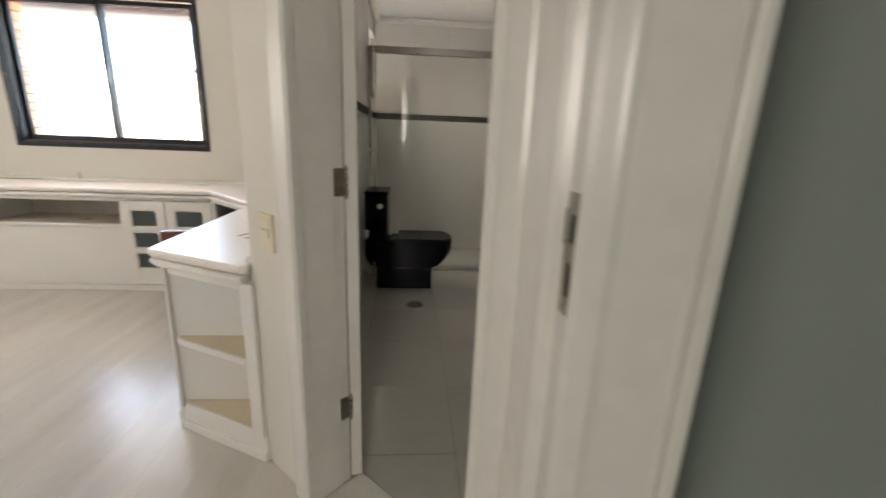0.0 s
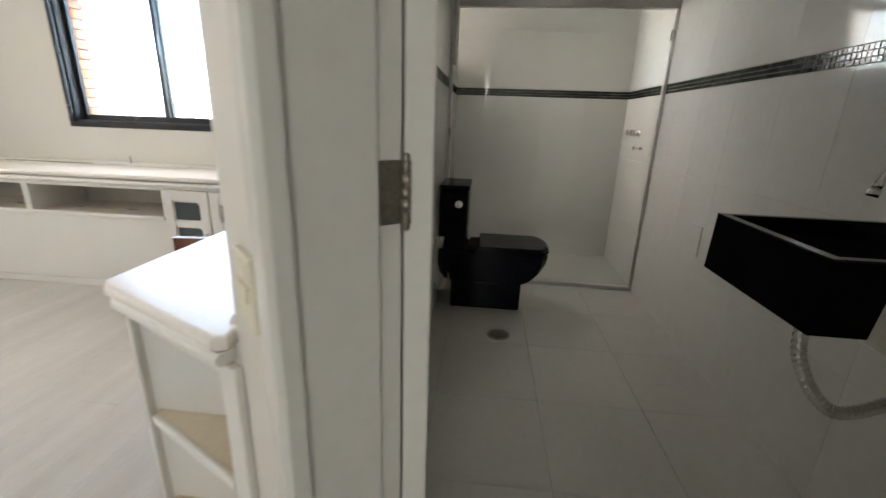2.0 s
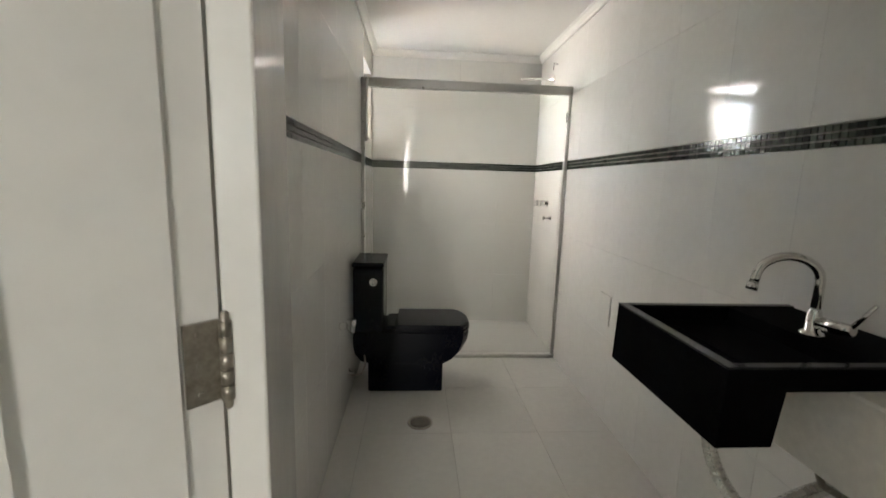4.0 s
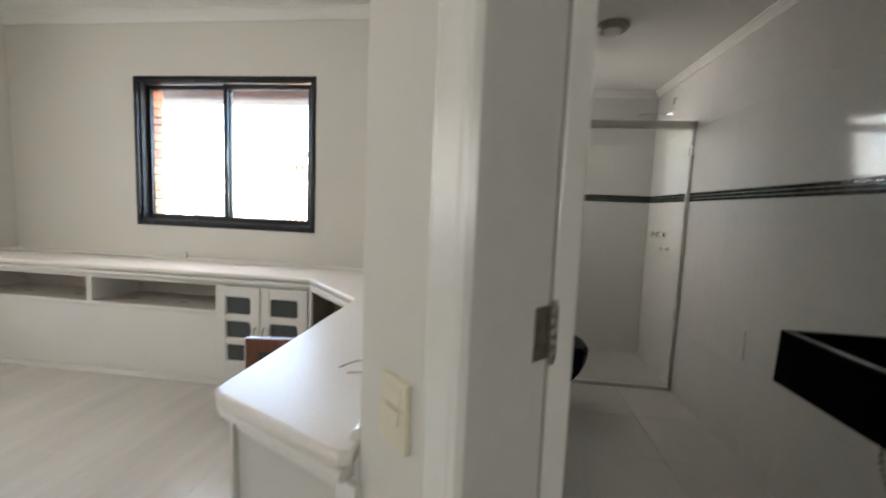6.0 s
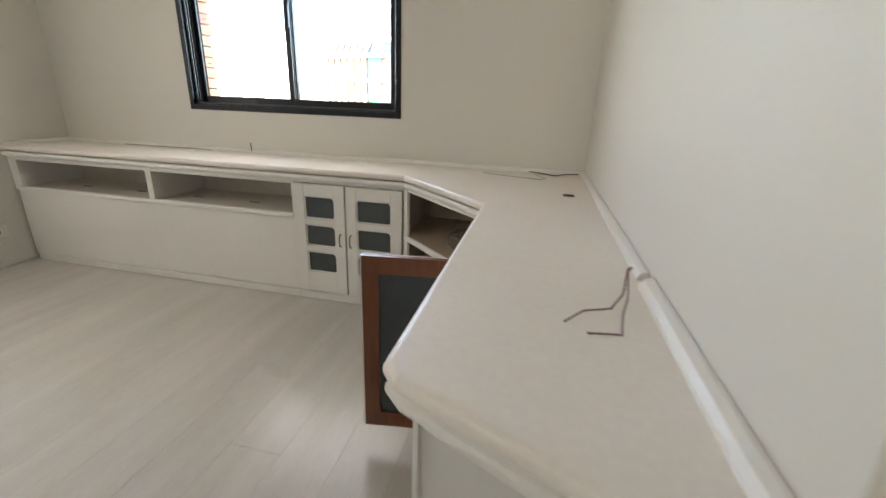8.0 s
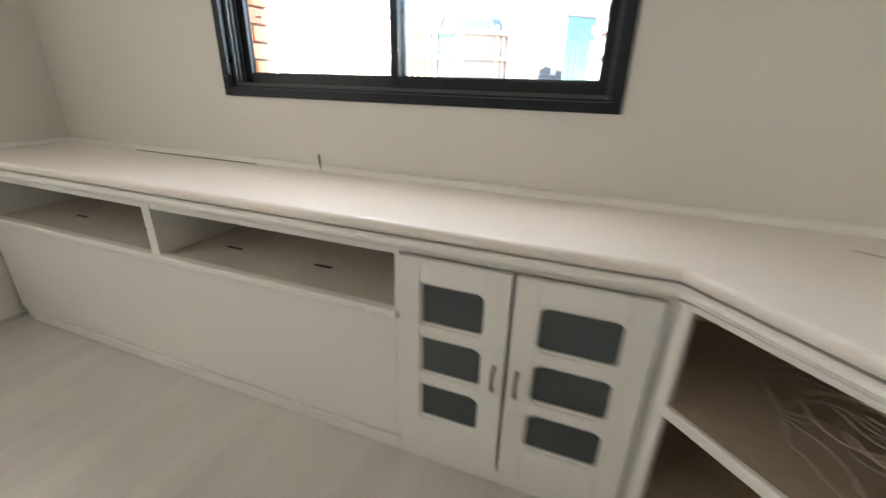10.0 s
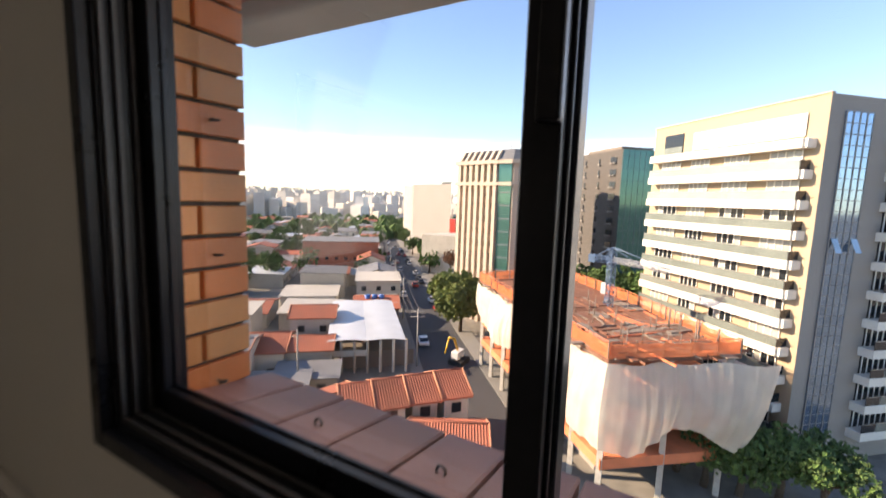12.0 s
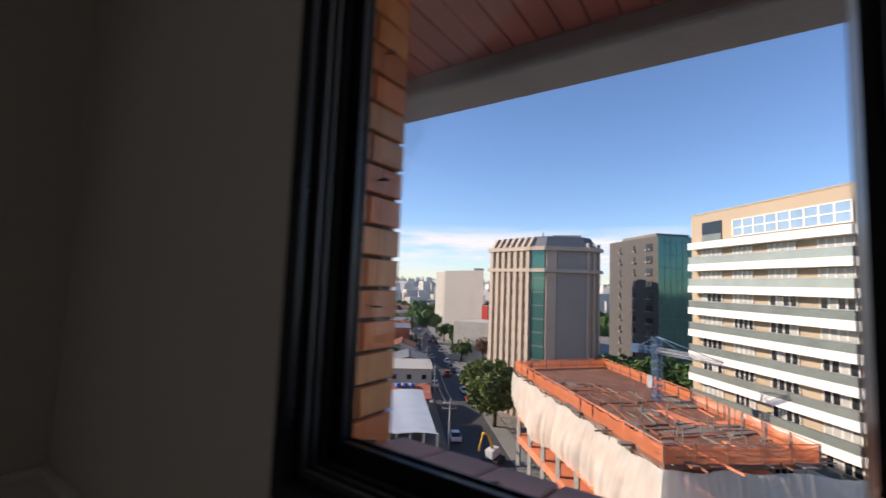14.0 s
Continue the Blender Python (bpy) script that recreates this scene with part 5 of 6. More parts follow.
place(part("glass_strip", boxes((0.1, gl - 0.1, -0.25, -0.02, G, 8.9), m=gm), M_TGLASS, None, "teal glass corner strip"), tower_b)
for i in range(11):
    place(part("spandrel", boxes((0.1, gl - 0.1, -0.3, -0.25, 3.0 - i * 2.7, 3.25 - i * 2.7), m=gm), M_SLATE), tower_b)
hm, hl = face_frame(B2, B3)
# beige and grey panels on one face, set apart by colour
place(part("flank_panel", boxes((0.1, 2.1, -0.45, -0.01, G, 8.9), m=hm), M_PINKB, None, "beige corner panel"), tower_b)
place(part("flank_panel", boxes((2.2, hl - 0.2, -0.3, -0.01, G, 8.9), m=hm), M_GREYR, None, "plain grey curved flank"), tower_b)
jm, jl = face_frame(B3, B4)
for i in range(3):
    place(part("pilaster", boxes((jl * i / 2 - 0.2, jl * i / 2 + 0.2, -0.5, 0, G, 10.6), m=jm), M_PINKB), tower_b)
for m2, l2 in ((fm, fl), (gm, gl), (hm, hl), (jm, jl)):
    for z0, z1, o in ((4.5, 5.2, 1.0), (8.9, 9.7, 1.1)):
        place(part("belt_course", boxes((-0.5, l2 + 0.5, -o, 0, z0, z1), m=m2), M_PINKB), tower_b)
mid_b = Vector((sum(p[0] for p in bp) / 7, sum(p[1] for p in bp) / 7))
crown_bm = bmesh.new()
low_r = [crown_bm.verts.new((p[0], p[1], 9.7)) for p in bp]
top_r = [crown_bm.verts.new((*(Vector(p) + (mid_b - Vector(p)) * 0.16), 12.0)) for p in bp]
crown_bm.faces.new(top_r)
for i in range(7):
    crown_bm.faces.new((low_r[i], low_r[(i + 1) % 7], top_r[(i + 1) % 7], top_r[i]))
bmesh.ops.recalc_face_normals(crown_bm, faces=crown_bm.faces)
place(part("roof", crown_bm, M_SLATE, None, "dark slate mansard roof"), tower_b)
place(part("roof_box", prism([polar(-20.2, 92), polar(-16.6, 92), polar(-16.6, 97), polar(-20.2, 97)], 12.0, 12.6), M_GREYR), tower_b)
place(part("mast", pipe([(*polar(-21.5, 93), 12.0), (*polar(-21.5, 93), 13.4)], 0.12, 6), M_GREYR), tower_b)
km, kl = face_frame(B4, bp[5])
place(part("side_glass", boxes((0.5, 4.0, -0.2, -0.01, G, 8), m=km), M_TGLASS), tower_b)

# brown slab with a glass gable, shade mixed into its wall colour
C0, C1, C2 = polar(-13.1, 128), polar(-7.65, 110), polar(-3.9, 115.5)
tower_c = block("brown_slab_block", [C0, C1, C2, (C2[0] - 6, C2[1] + 20), (C0[0] - 2, C0[1] + 18)], 14.6, M_BROWN_SHADE, "brown office slab coloured dark for shade, with a green glass end")
cm2, cl = face_frame(C0, C1)
for k in range(11):
    z = 12.9 - k * 2.98
    for x0, x1 in ((cl - 4.4, cl - 3.3), (cl - 3.1, cl - 2.0), (cl * 0.55, cl * 0.55 + 0.5), (cl * 0.25, cl * 0.25 + 0.4)):
        place(part("window", boxes((x0, x1, -0.15, -0.01, z - 1.3, z), m=cm2), M_DGLASS), tower_c)
        place(part("air_unit", boxes((x0 + 0.2, x0 + 0.9, -0.6, -0.15, z - 1.6, z - 1.3), m=cm2), M_GREYR), tower_c)
place(part("roof_box", boxes((6, cl - 1, 0.3, 9, 14.6, 15.3), m=cm2), M_BROWNB), tower_c)
dm2, dl = face_frame(C1, C2)
place(part("glass_face", boxes((0.02, dl, -0.2, -0.005, G, 14.5), m=dm2), M_TGLASS, None, "green curtain glass face"), tower_c)
for i in range(10):
    place(part("transom", boxes((0.05, dl, -0.24, -0.2, 13.0 - i * 2.98, 13.1 - i * 2.98), m=dm2), M_SLATE), tower_c)
for i in range(6):
    place(part("mullion", boxes((dl * i / 6, dl * i / 6 + 0.08, -0.235, -0.2, G, 14.5), m=dm2), M_SLATE), tower_c)

# plain grey block and low ones by the far street
W0, W1 = polar(-34.35, 205), polar(-29.2, 184)
block_w = block("plain_grey_block", [W0, W1, (W1[0] - 14, W1[1] + 26), (W0[0] - 17, W0[1] + 24)], 7.8, M_GREYR, "windowless grey tower block beside the street")
place(part("roof_box", prism([polar(-30.5, 198), polar(-29.2, 197), polar(-29.2, 204), polar(-30.5, 204)], 7.8, 9.2), M_GREYR), block_w)
for az0, az1, r, z1, mat, lab in ((-33.0, -28.2, 150, -11.5, M_PLASTER, "low pale commercial building by the street"), (-29.3, -28.5, 178, -7.0, M_CAR[3], "narrow red building among the towers"), (-35.6, -34.0, 260, 8.5, M_PLASTER, "slim pale apartment tower")):
    p, q = polar(az0, r), polar(az1, r * 0.97)
    block("street_building", [p, q, (q[0] + 2, q[1] + 14), (p[0] + 2, p[1] + 14)], z1, mat, lab)

# building site: open floors, decked top, orange mesh, white nets
ZD = -11.3
D = [polar(-7.3, 36.1), polar(6.7, 44.3), polar(-5.6, 59.5), polar(-13.8, 75.2), polar(-24.8, 66.1)]
site = empty("building_site", "unfinished concrete building wrapped in nets with an orange fenced deck", "building", at=(*D[0], G))
place(part("deck", prism(D, ZD - 0.35, ZD), M_DECK, None, "rust-coloured formwork deck"), site)
inner = [(Vector(p) + (Vector(polar(-8.9, 54)) - Vector(p)) * 0.05) for p in D]
guard = [(Vector(p) + (Vector(polar(-8.9, 54)) - Vector(p)) * 0.03) for p in D]
for k in range(1, 4):
    place(part("floor_slab", prism([(p.x, p.y) for p in inner], ZD - 0.3 - k * 3.3, ZD - k * 3.3), M_CONC), site)
    place(part("edge_guard", prism([tuple(p) for p in guard], ZD - 0.3 - k * 3.3, ZD + 0.65 - k * 3.3), M_ORANGE, None, "orange mesh guard round a floor edge"), site)
place(part("core", prism([(Vector(p) + (Vector(polar(-8.9, 54)) - Vector(p)) * 0.35)[:] for p in D], G, ZD - 0.4), M_GREYR), site)
for a, b in zip(inner, inner[1:] + inner[:1]):
    n = max(2, int((b - a).length / 4.5))
    for i in range(n):
        c = a + (b - a) * i / n
        place(part("column", prism([(c.x - 0.25, c.y - 0.25), (c.x + 0.25, c.y - 0.25), (c.x + 0.25, c.y + 0.25), (c.x - 0.25, c.y + 0.25)], G, ZD - 0.36), M_CONC), site)
random.seed(11)
for a, b in zip(D, D[1:] + D[:1]):
    a, b = Vector(a), Vector(b)
    L, n = (b - a).length, max(3, int((b - a).length / 2.4))
    m, _ = face_frame(a, b)
    for i in range(n):
        x0, x1 = L * i / n, L * (i + 1) / n
        bm = bmesh.new()
        seg = 5
        rows = [[bm.verts.new(m @ Vector((x0 + (x1 - x0) * s / seg, 0.12 * math.sin(3.1 * s / seg + i) * (0.3 + h), ZD + 1.35 * h - (0.16 * math.sin(math.pi * s / seg) if h == 1 else 0)))) for s in range(seg + 1)] for h in (0, 0.5, 1)]
        for u, v in zip(rows, rows[1:]):
            for s in range(seg):
                bm.faces.new((u[s], u[s + 1], v[s + 1], v[s]))
        place(part("mesh_panel", bm, M_ONET, None, "orange safety mesh"), site)
        place(part("fence_post", boxes((x0 - 0.05, x0 + 0.05, 0.06, 0.16, ZD, ZD + 1.5), m=m), M_BROWNB), site)
        for hh in (0.45, 0.95, 1.38):
            place(part("fence_rail", boxes((x0, x1, 0.07, 0.12, ZD + hh, ZD + hh + 0.07), m=m), M_ORANGE if hh > 0.5 else M_DECK), site)
fold = (Vector(D[1]) - Vector(D[0])).angle(Vector(D[0]) - Vector(D[4])) / 2
for k, (a, b) in enumerate(((D[4], D[0]), (D[0], D[1]))):
    a, b = Vector(a), Vector(b)
    m, L = face_frame(a, b)
    n, bm = int(L / 0.2), bmesh.new()
    rows = []
    for h in range(11):
        t = h / 10
        row = []
        for i in range(n + 1):
            u = i / n
            e = min(1.0, abs(u - 1 + k) * L / 3.0)   # 0 at the shared corner
            sag = 0.5 * math.sin(u * L / 4.6 * math.pi) ** 2
            bulge = -1.5 * math.sin(math.pi * min(1, t * 0.72)) * (0.75 + 0.25 * e * math.sin(u * L * 0.7 + k)) - (0.25 + 0.75 * e) * (0.14 * math.sin(u * L * 2.6 + 2.5 * t) * t + 0.13 * t * math.sin(u * L * 5.3 + 4 * t) + 0.05 * math.sin(u * L * 9.7 + 3 * t))
            bulge *= 1 if k else min(1, 0.15 + u * 2.5)
            drop = (6.9 + 1.2 * e * math.sin(u * 7 + k) - (0 if k else 3.2 * (1 - u) ** 1.5)) * t + e * sag * (1 - t) * 0.6
            flare = (1 - t) * (max(0, u - 0.6) * 6 if k else 0) + (1 - e) * (0.35 - bulge) * math.tan(fold) * (-1 if k else 1)
            row.append(bm.verts.new(m @ Vector((u * L + flare, -0.35 + bulge - (1 - t) * (max(0, u - 0.5) * 2.6 if k else 0), ZD - 0.25 - drop))))
        rows.append(row)
    for u, v in zip(rows, rows[1:]):
        for i in range(n):
            bm.faces.new((u[i], u[i + 1], v[i + 1], v[i])).smooth = True
    place(part("net", bm, M_NET, None, "billowing white protective net"), site)
random.seed(3)
clutter = empty("deck_materials", "stacked boards and rods lying on the site deck", "building materials", at=(*polar(-8.9, 52), ZD))
for k in range(130):
    u, v = random.random(), random.random()
    p = Vector(D[0]).lerp(Vector(D[1]), u).lerp(Vector(D[4]).lerp(Vector(D[2]), u), v * 0.9)
    m = Matrix.Translation((p.x, p.y, ZD)) @ pose(0, 0, 0, 0, 0, random.choice((45, 135, 40, 30)) + random.uniform(-6, 6))
    w, l2, h = random.choice((0.04, 0.06, 0.1, 0.3, 0.55)), random.uniform(0.6, 3.0), random.uniform(0.04, 0.2)
    place(part("board", boxes((-w, w, -l2, l2, 0.005, h), m=m), random.choice((M_DECK, M_ORANGE, M_DECK, M_BROWNB, M_BROWNB))), clutter)
for k in range(30):
    u, v = random.random(), random.random()
    p = Vector(D[0]).lerp(Vector(D[1]), u).lerp(Vector(D[4]).lerp(Vector(D[2]), u), v * 0.9)
    place(part("prop", pipe([(p.x, p.y, ZD), (p.x, p.y, ZD + random.uniform(1.0, 2.2))], 0.05, 6), M_BROWNB), clutter)

# small tower crane on the deck
cx, cy = polar(-7.9, 55.5)
crane = empty("tower_crane", "small blue lattice tower crane on the site deck", "crane", at=(cx, cy, ZD))


def lattice(a, b, w, mat, name, n):
    """A square lattice boom: four chords with zigzag bracing, as one mast."""
    a, b = Vector(a), Vector(b)
    d = (b - a).normalized()
    s = d.orthogonal().normalized()
    t = d.cross(s)
    bm = bmesh.new()
    cor = [(s + t) * w / 2, (s - t) * w / 2, (-s - t) * w / 2, (-s + t) * w / 2]
    bars = [(a + c, b + c) for c in cor]
    for i in range(n):
        p, q = a.lerp(b, i / n), a.lerp(b, (i + 1) / n)
        for k in range(4):
            bars.append((p + cor[k], q + cor[(k + 1) % 4]))
            bars.append((p + cor[k], p + cor[(k + 1) % 4]))
    for p, q in bars:
        e = (q - p).normalized()
        o = e.orthogonal().normalized() * 0.045
        o2 = e.cross(o)
        vs = [bm.verts.new(x) for x in (p + o, p + o2, p - o, p - o2, q + o, q + o2, q - o, q - o2)]
        for k in range(4):
            bm.faces.new((vs[k], vs[(k + 1) % 4], vs[4 + (k + 1) % 4], vs[4 + k]))
    return place(part(name, bm, mat), crane)


lattice((cx, cy, ZD), (cx, cy, ZD + 7.4), 0.75, M_CRANE, "mast", 8)
jx, jy = polar(-1.2, 55)
lattice((cx, cy, ZD + 5.9), (jx, jy, ZD + 5.3), 0.5, M_CRANEW, "jib", 10)
kx, ky = polar(-10.3, 56)
lattice((cx, cy, ZD + 5.9), (kx, ky, ZD + 5.9), 0.6, M_CRANE, "counter_jib", 4)
place(part("counterweight", boxes((kx - 0.4, kx + 0.4, ky - 0.3, ky + 0.3, ZD + 5.4, ZD + 6.4)), M_CRANE), crane)
place(part("cab", boxes((cx - 1.0, cx - 0.45, cy - 0.4, cy + 0.4, ZD + 1.6, ZD + 2.9)), M_CRANEW), crane)
for p in ((jx, jy, ZD + 5.3), ((cx + jx) / 2, (cy + jy) / 2, ZD + 5.5), (kx, ky, ZD + 5.9)):
    place(part("stay", pipe([(cx, cy, ZD + 7.5), p], 0.05, 5), M_CRANE), crane)


def tree(name, x, y, h, r, mat, label, seed, n=420, trunk=0.35, leaf=1.0):
    """Tapered trunk, limbs, and a crown of many small leaf clumps with an uneven outline."""
    rnd = random.Random(seed)
    t = empty(name, label, "tree", at=(x, y, G))
    fork = h * 0.42
    place(part("trunk", pipe([(x, y, G), (x + 0.1, y, G + fork * 0.5), (x, y + 0.1, G + fork), (x, y, G + h * 0.75)], [trunk, trunk * 0.8, trunk * 0.6, 0.06], 8), M_BARK), t)
    for k in range(5):
        a = k * 1.256 + rnd.random()
        place(part("limb", pipe([(x, y, G + fork * (0.8 + 0.08 * k)), (x + 0.4 * r * math.cos(a), y + 0.4 * r * math.sin(a), G + h * 0.6), (x + 0.75 * r * math.cos(a), y + 0.75 * r * math.sin(a), G + h * 0.72)], [trunk * 0.45, trunk * 0.3, 0.04], 6), M_BARK), t)
    lobes = [(rnd.uniform(-0.55, 0.55) * r, rnd.uniform(-0.55, 0.55) * r, h * rnd.uniform(0.52, 0.86), r * rnd.uniform(0.36, 0.55)) for _ in range(9)]
    verts, quads = [], []
    for i in range(n):
        lx, ly, lz, lr = lobes[i % 9]
        d = Vector((rnd.gauss(0, 1), rnd.gauss(0, 1), rnd.gauss(0, 1) * 0.8)).normalized() * lr * rnd.uniform(0.62, 1.08)
        c = Vector((x + lx, y + ly, G + lz)) + d
        a = Vector((rnd.gauss(0, 1), rnd.gauss(0, 1), rnd.gauss(0, 1))).normalized()
        b = a.orthogonal().normalized()
        s = r * rnd.uniform(0.07, 0.16) * leaf
        for f in (0, 1):
            e = a if not f else a.cross(b)
            k = len(verts)
            verts += [c + e * s, c + b * s * rnd.uniform(0.5, 1), c - e * s, c - b * s * rnd.uniform(0.5, 1)]
            quads.append((k, k + 1, k + 2, k + 3))
    me = bpy.data.meshes.new("crown")
    me.from_pydata(verts, [], quads)
    me.materials.append(mat)
    crown = new("crown", me)
    place(crown, t)
    return t


TREE = "broad leafy street tree"
tree("tree", *polar(-27.3, 82), 12.0, 7.0, M_LEAF2, "large round-crowned street tree in leaf", 1, 2600, 0.45, 0.6)
tree("tree", *polar(-30.2, 101), 7.5, 3.4, M_LEAF2, TREE, 2, 420)
for i, (az, r, h, w) in enumerate(((-11.8, 90, 14.5, 4.6), (-10.2, 86, 15.2, 4.6), (-8.4, 88, 15, 4.8), (-6.4, 86, 15.8, 5), (-4.6, 84, 15, 4.4), (-13.2, 92, 14, 4), (1.5, 46.5, 5.0, 2.8), (4.5, 45.5, 6.0, 3.2), (8, 46, 6.6, 3.4), (11.5, 48, 7.0, 3.6), (15, 47, 7, 3.4), (6.3, 51, 5.5, 3))):
    tree("tree", *polar(az, r), h, w, M_LEAF, "leafy tree at the foot of the towers", 20 + i, 1500 if az > 0 else 700, 0.35, 0.55 if az > 0 else 0.8)
rnd = random.Random(8)
for i in range(24):
    u = 70 + i * 11 + rnd.uniform(-3, 3)
    tree("tree", *street(u, rnd.choice((7.5, 9, 12, 15)) + rnd.uniform(-1, 1)), rnd.uniform(7, 11), rnd.uniform(3.2, 5.2), M_LEAF if i % 7 else M_LEAF3, TREE, 60 + i, 260)
for i in range(58):
    az, r = rnd.uniform(-62, -39), rnd.uniform(110, 330)
    tree("tree", *polar(az, r), rnd.uniform(6, 10), rnd.uniform(3, 5.5), M_LEAF, "leafy tree among the houses", 120 + i, 200)


def house(x, y, w, d, h, rise, turn, roof, wall, label, group="houses by the street", flat=False):
    """A house: walls, gabled or lean roof with eaves and ridge, door and windows."""
    m = Matrix.Translation((x, y, G)) @ pose(0, 0, 0, 0, 0, turn)
    ob = empty("house", label, "house", group, at=(x, y, G))
    place(part("wall", boxes((-w / 2, w / 2, -d / 2, d / 2, 0, h), m=m), wall), ob)
    e = 0.4
    bm = bmesh.new()
    ridge = h + rise
    prof = [(-d / 2 - e, h - 0.05), (0, ridge), (d / 2 + e, h - 0.05), (d / 2 + e, h - 0.25), (0, ridge - 0.2), (-d / 2 - e, h - 0.25)] if not flat else [(-d / 2 - e, h + 0.02), (d / 2 + e, ridge), (d / 2 + e, ridge - 0.15), (-d / 2 - e, h - 0.13)]
    ends = [[bm.verts.new(m @ Vector((s * (w / 2 + e), yy, zz))) for yy, zz in prof] for s in (-1, 1)]
    for k in range(len(prof)):
        bm.faces.new((ends[0][k], ends[0][(k + 1) % len(prof)], ends[1][(k + 1) % len(prof)], ends[1][k]))
    bm.faces.new(ends[0]), bm.faces.new(ends[1][::-1])
    bmesh.ops.recalc_face_normals(bm, faces=bm.faces)
    place(part("roof", bm, roof), ob)
    if not flat and rise > 0.3:
        bm = bmesh.new()
        a = [[bm.verts.new(m @ Vector((s * w / 2 * 0.99, yy, zz))) for yy, zz in ((-d / 2 + 0.02, h - 0.01), (d / 2 - 0.02, h - 0.01), (0, ridge - 0.22))] for s in (-1, 1)]
        bm.faces.new(a[0]), bm.faces.new(a[1])
        place(part("gable", bm, wall), ob)
        place(part("ridge_cap", pipe([m @ Vector((-w / 2 - e, 0, ridge)), m @ Vector((w / 2 + e, 0, ridge))], 0.12, 6), roof), ob)
    if not flat and math.hypot(x - EX, y - EY) < 82:
        verts, quads, run = [], [], d / 2 + e
        for c in range(int((w + 2 * e) / 0.28)):
            x0 = -w / 2 - e + 0.05 + c * 0.28
            for sy in (-1, 1):
                k = len(verts)
                for yy, zz in ((sy * run, h - 0.05), (sy * 0.12, ridge - 0.03)):
                    verts += [m @ Vector((x0, yy, zz)), m @ Vector((x0 + 0.09, yy, zz + 0.045)), m @ Vector((x0 + 0.18, yy, zz))]
                quads += [(k, k + 3, k + 4, k + 1), (k + 1, k + 4, k + 5, k + 2)]
        me = bpy.data.meshes.new("tile_rows")
        me.from_pydata(verts, [], quads)
        me.materials.append(roof)
        place(new("tile_rows", me), ob)
        for sx in (-1, 1):
            for sy in (-1, 1):
                place(part("verge_cap", pipe([m @ Vector((sx * (w / 2 + e), sy * run, h + 0.02)), m @ Vector((sx * (w / 2 + e), 0, ridge + 0.04))], 0.1, 6), M_VERGE), ob)
    n = max(1, int(w / 3))
    for i in range(n):
        xx = -w / 2 + w * (i + 0.5) / n
        for zz in ((1.0, 3.9) if h > 5 else (1.0,)):
            for yy in (-d / 2 - 0.06, d / 2 - 0.01):
                place(part("window", boxes((xx - 0.55, xx + 0.55, yy, yy + 0.07, zz, zz + 1.1), m=m), M_DGLASS), ob)
    return ob


# near houses: terraced red roofs, market hall, pairs of small houses
q0, q1 = Vector(polar(-44.3, 43.0)), Vector(polar(-26.8, 46.2))
qd = math.degrees(math.atan2((q1 - q0).y, (q1 - q0).x))
for i in range(4):
    c = q0.lerp(q1, (i + 0.5) / 4)
    house(c.x, c.y, (q1 - q0).length / 4 - 0.8, 6.2, 5.4 + 0.12 * i, 1.6, qd, M_TERRA, M_PLASTER, "cream terraced house with a red tiled roof", "terraced houses")
house(*polar(-28.5, 37.5), 7, 6, 4.2, 1.4, qd - 20, M_TERRA, M_PLASTER, "small house with a red tiled roof")
house(*polar(-36, 36), 8, 7, 2.6, 1.2, qd, M_TERRA, M_PLASTER, "small house with a red tiled roof")
hall = empty("market_hall", "market hall with a pale metal roof and open front", "hall", at=(*polar(-40, 70), G))
h0, h1, h2, h3 = polar(-45.7, 62), polar(-34.9, 62), polar(-37.0, 84), polar(-44.9, 84)
mid0, mid1 = Vector(h0).lerp(Vector(h1), 0.5), Vector(h3).lerp(Vector(h2), 0.5)
for pa, pb, pc, pd in ((h0, mid0, mid1, h3), (mid0, h1, h2, mid1)):
    bm = bmesh.new()
    n = 14
    rows = []
    for k in range(n + 1):
        a, b = Vector(pa).lerp(Vector(pb), k / n), Vector(pd).lerp(Vector(pc), k / n)
        z = 0.18 * math.sin(math.pi * k / n)
        rows.append([bm.verts.new((a.x, a.y, G + 5.1 + z)), bm.verts.new((b.x, b.y, G + 5.7 + z))])
    for u, v in zip(rows, rows[1:]):
        bm.faces.new((u[0], v[0], v[1], u[1])).smooth = True
    place(part("roof", bm, M_TIN, None, "arched pale metal roof"), hall)
place(part("back_wall", prism([h3, h2, (h2[0] - 0.3, h2[1] + 0.3), (h3[0] - 0.3, h3[1] + 0.3)][::-1], G, G + 5.4), M_PLASTER), hall)
place(part("upper_front", prism([h0, mid0[:], (mid0.x - 0.2, mid0.y + 0.3), (h0[0] - 0.2, h0[1] + 0.3)], G + 2.7, G + 3.6), M_PLASTER), hall)
for k in range(7):
    p = Vector(h0).lerp(Vector(h1), k / 6)
    place(part("post", boxes((p.x - 0.15, p.x + 0.15, p.y, p.y + 0.3, G, G + 5.1)), M_PLASTER), hall)
place(part("inside", prism([(h0[0] + 0.5, h0[1] + 3), (h1[0] - 0.5, h1[1] + 3), h2, h3], G, G + 2.6), M_BROWNB, None, "dark interior stalls"), hall)
ST = 39.6
tx, ty = polar(-38.9, 90)
house(tx, ty, 8, 6, 4.6, 0.2, ST, M_CONC, M_PLASTER, "pale flat-roofed house with water tanks on top", flat=True)
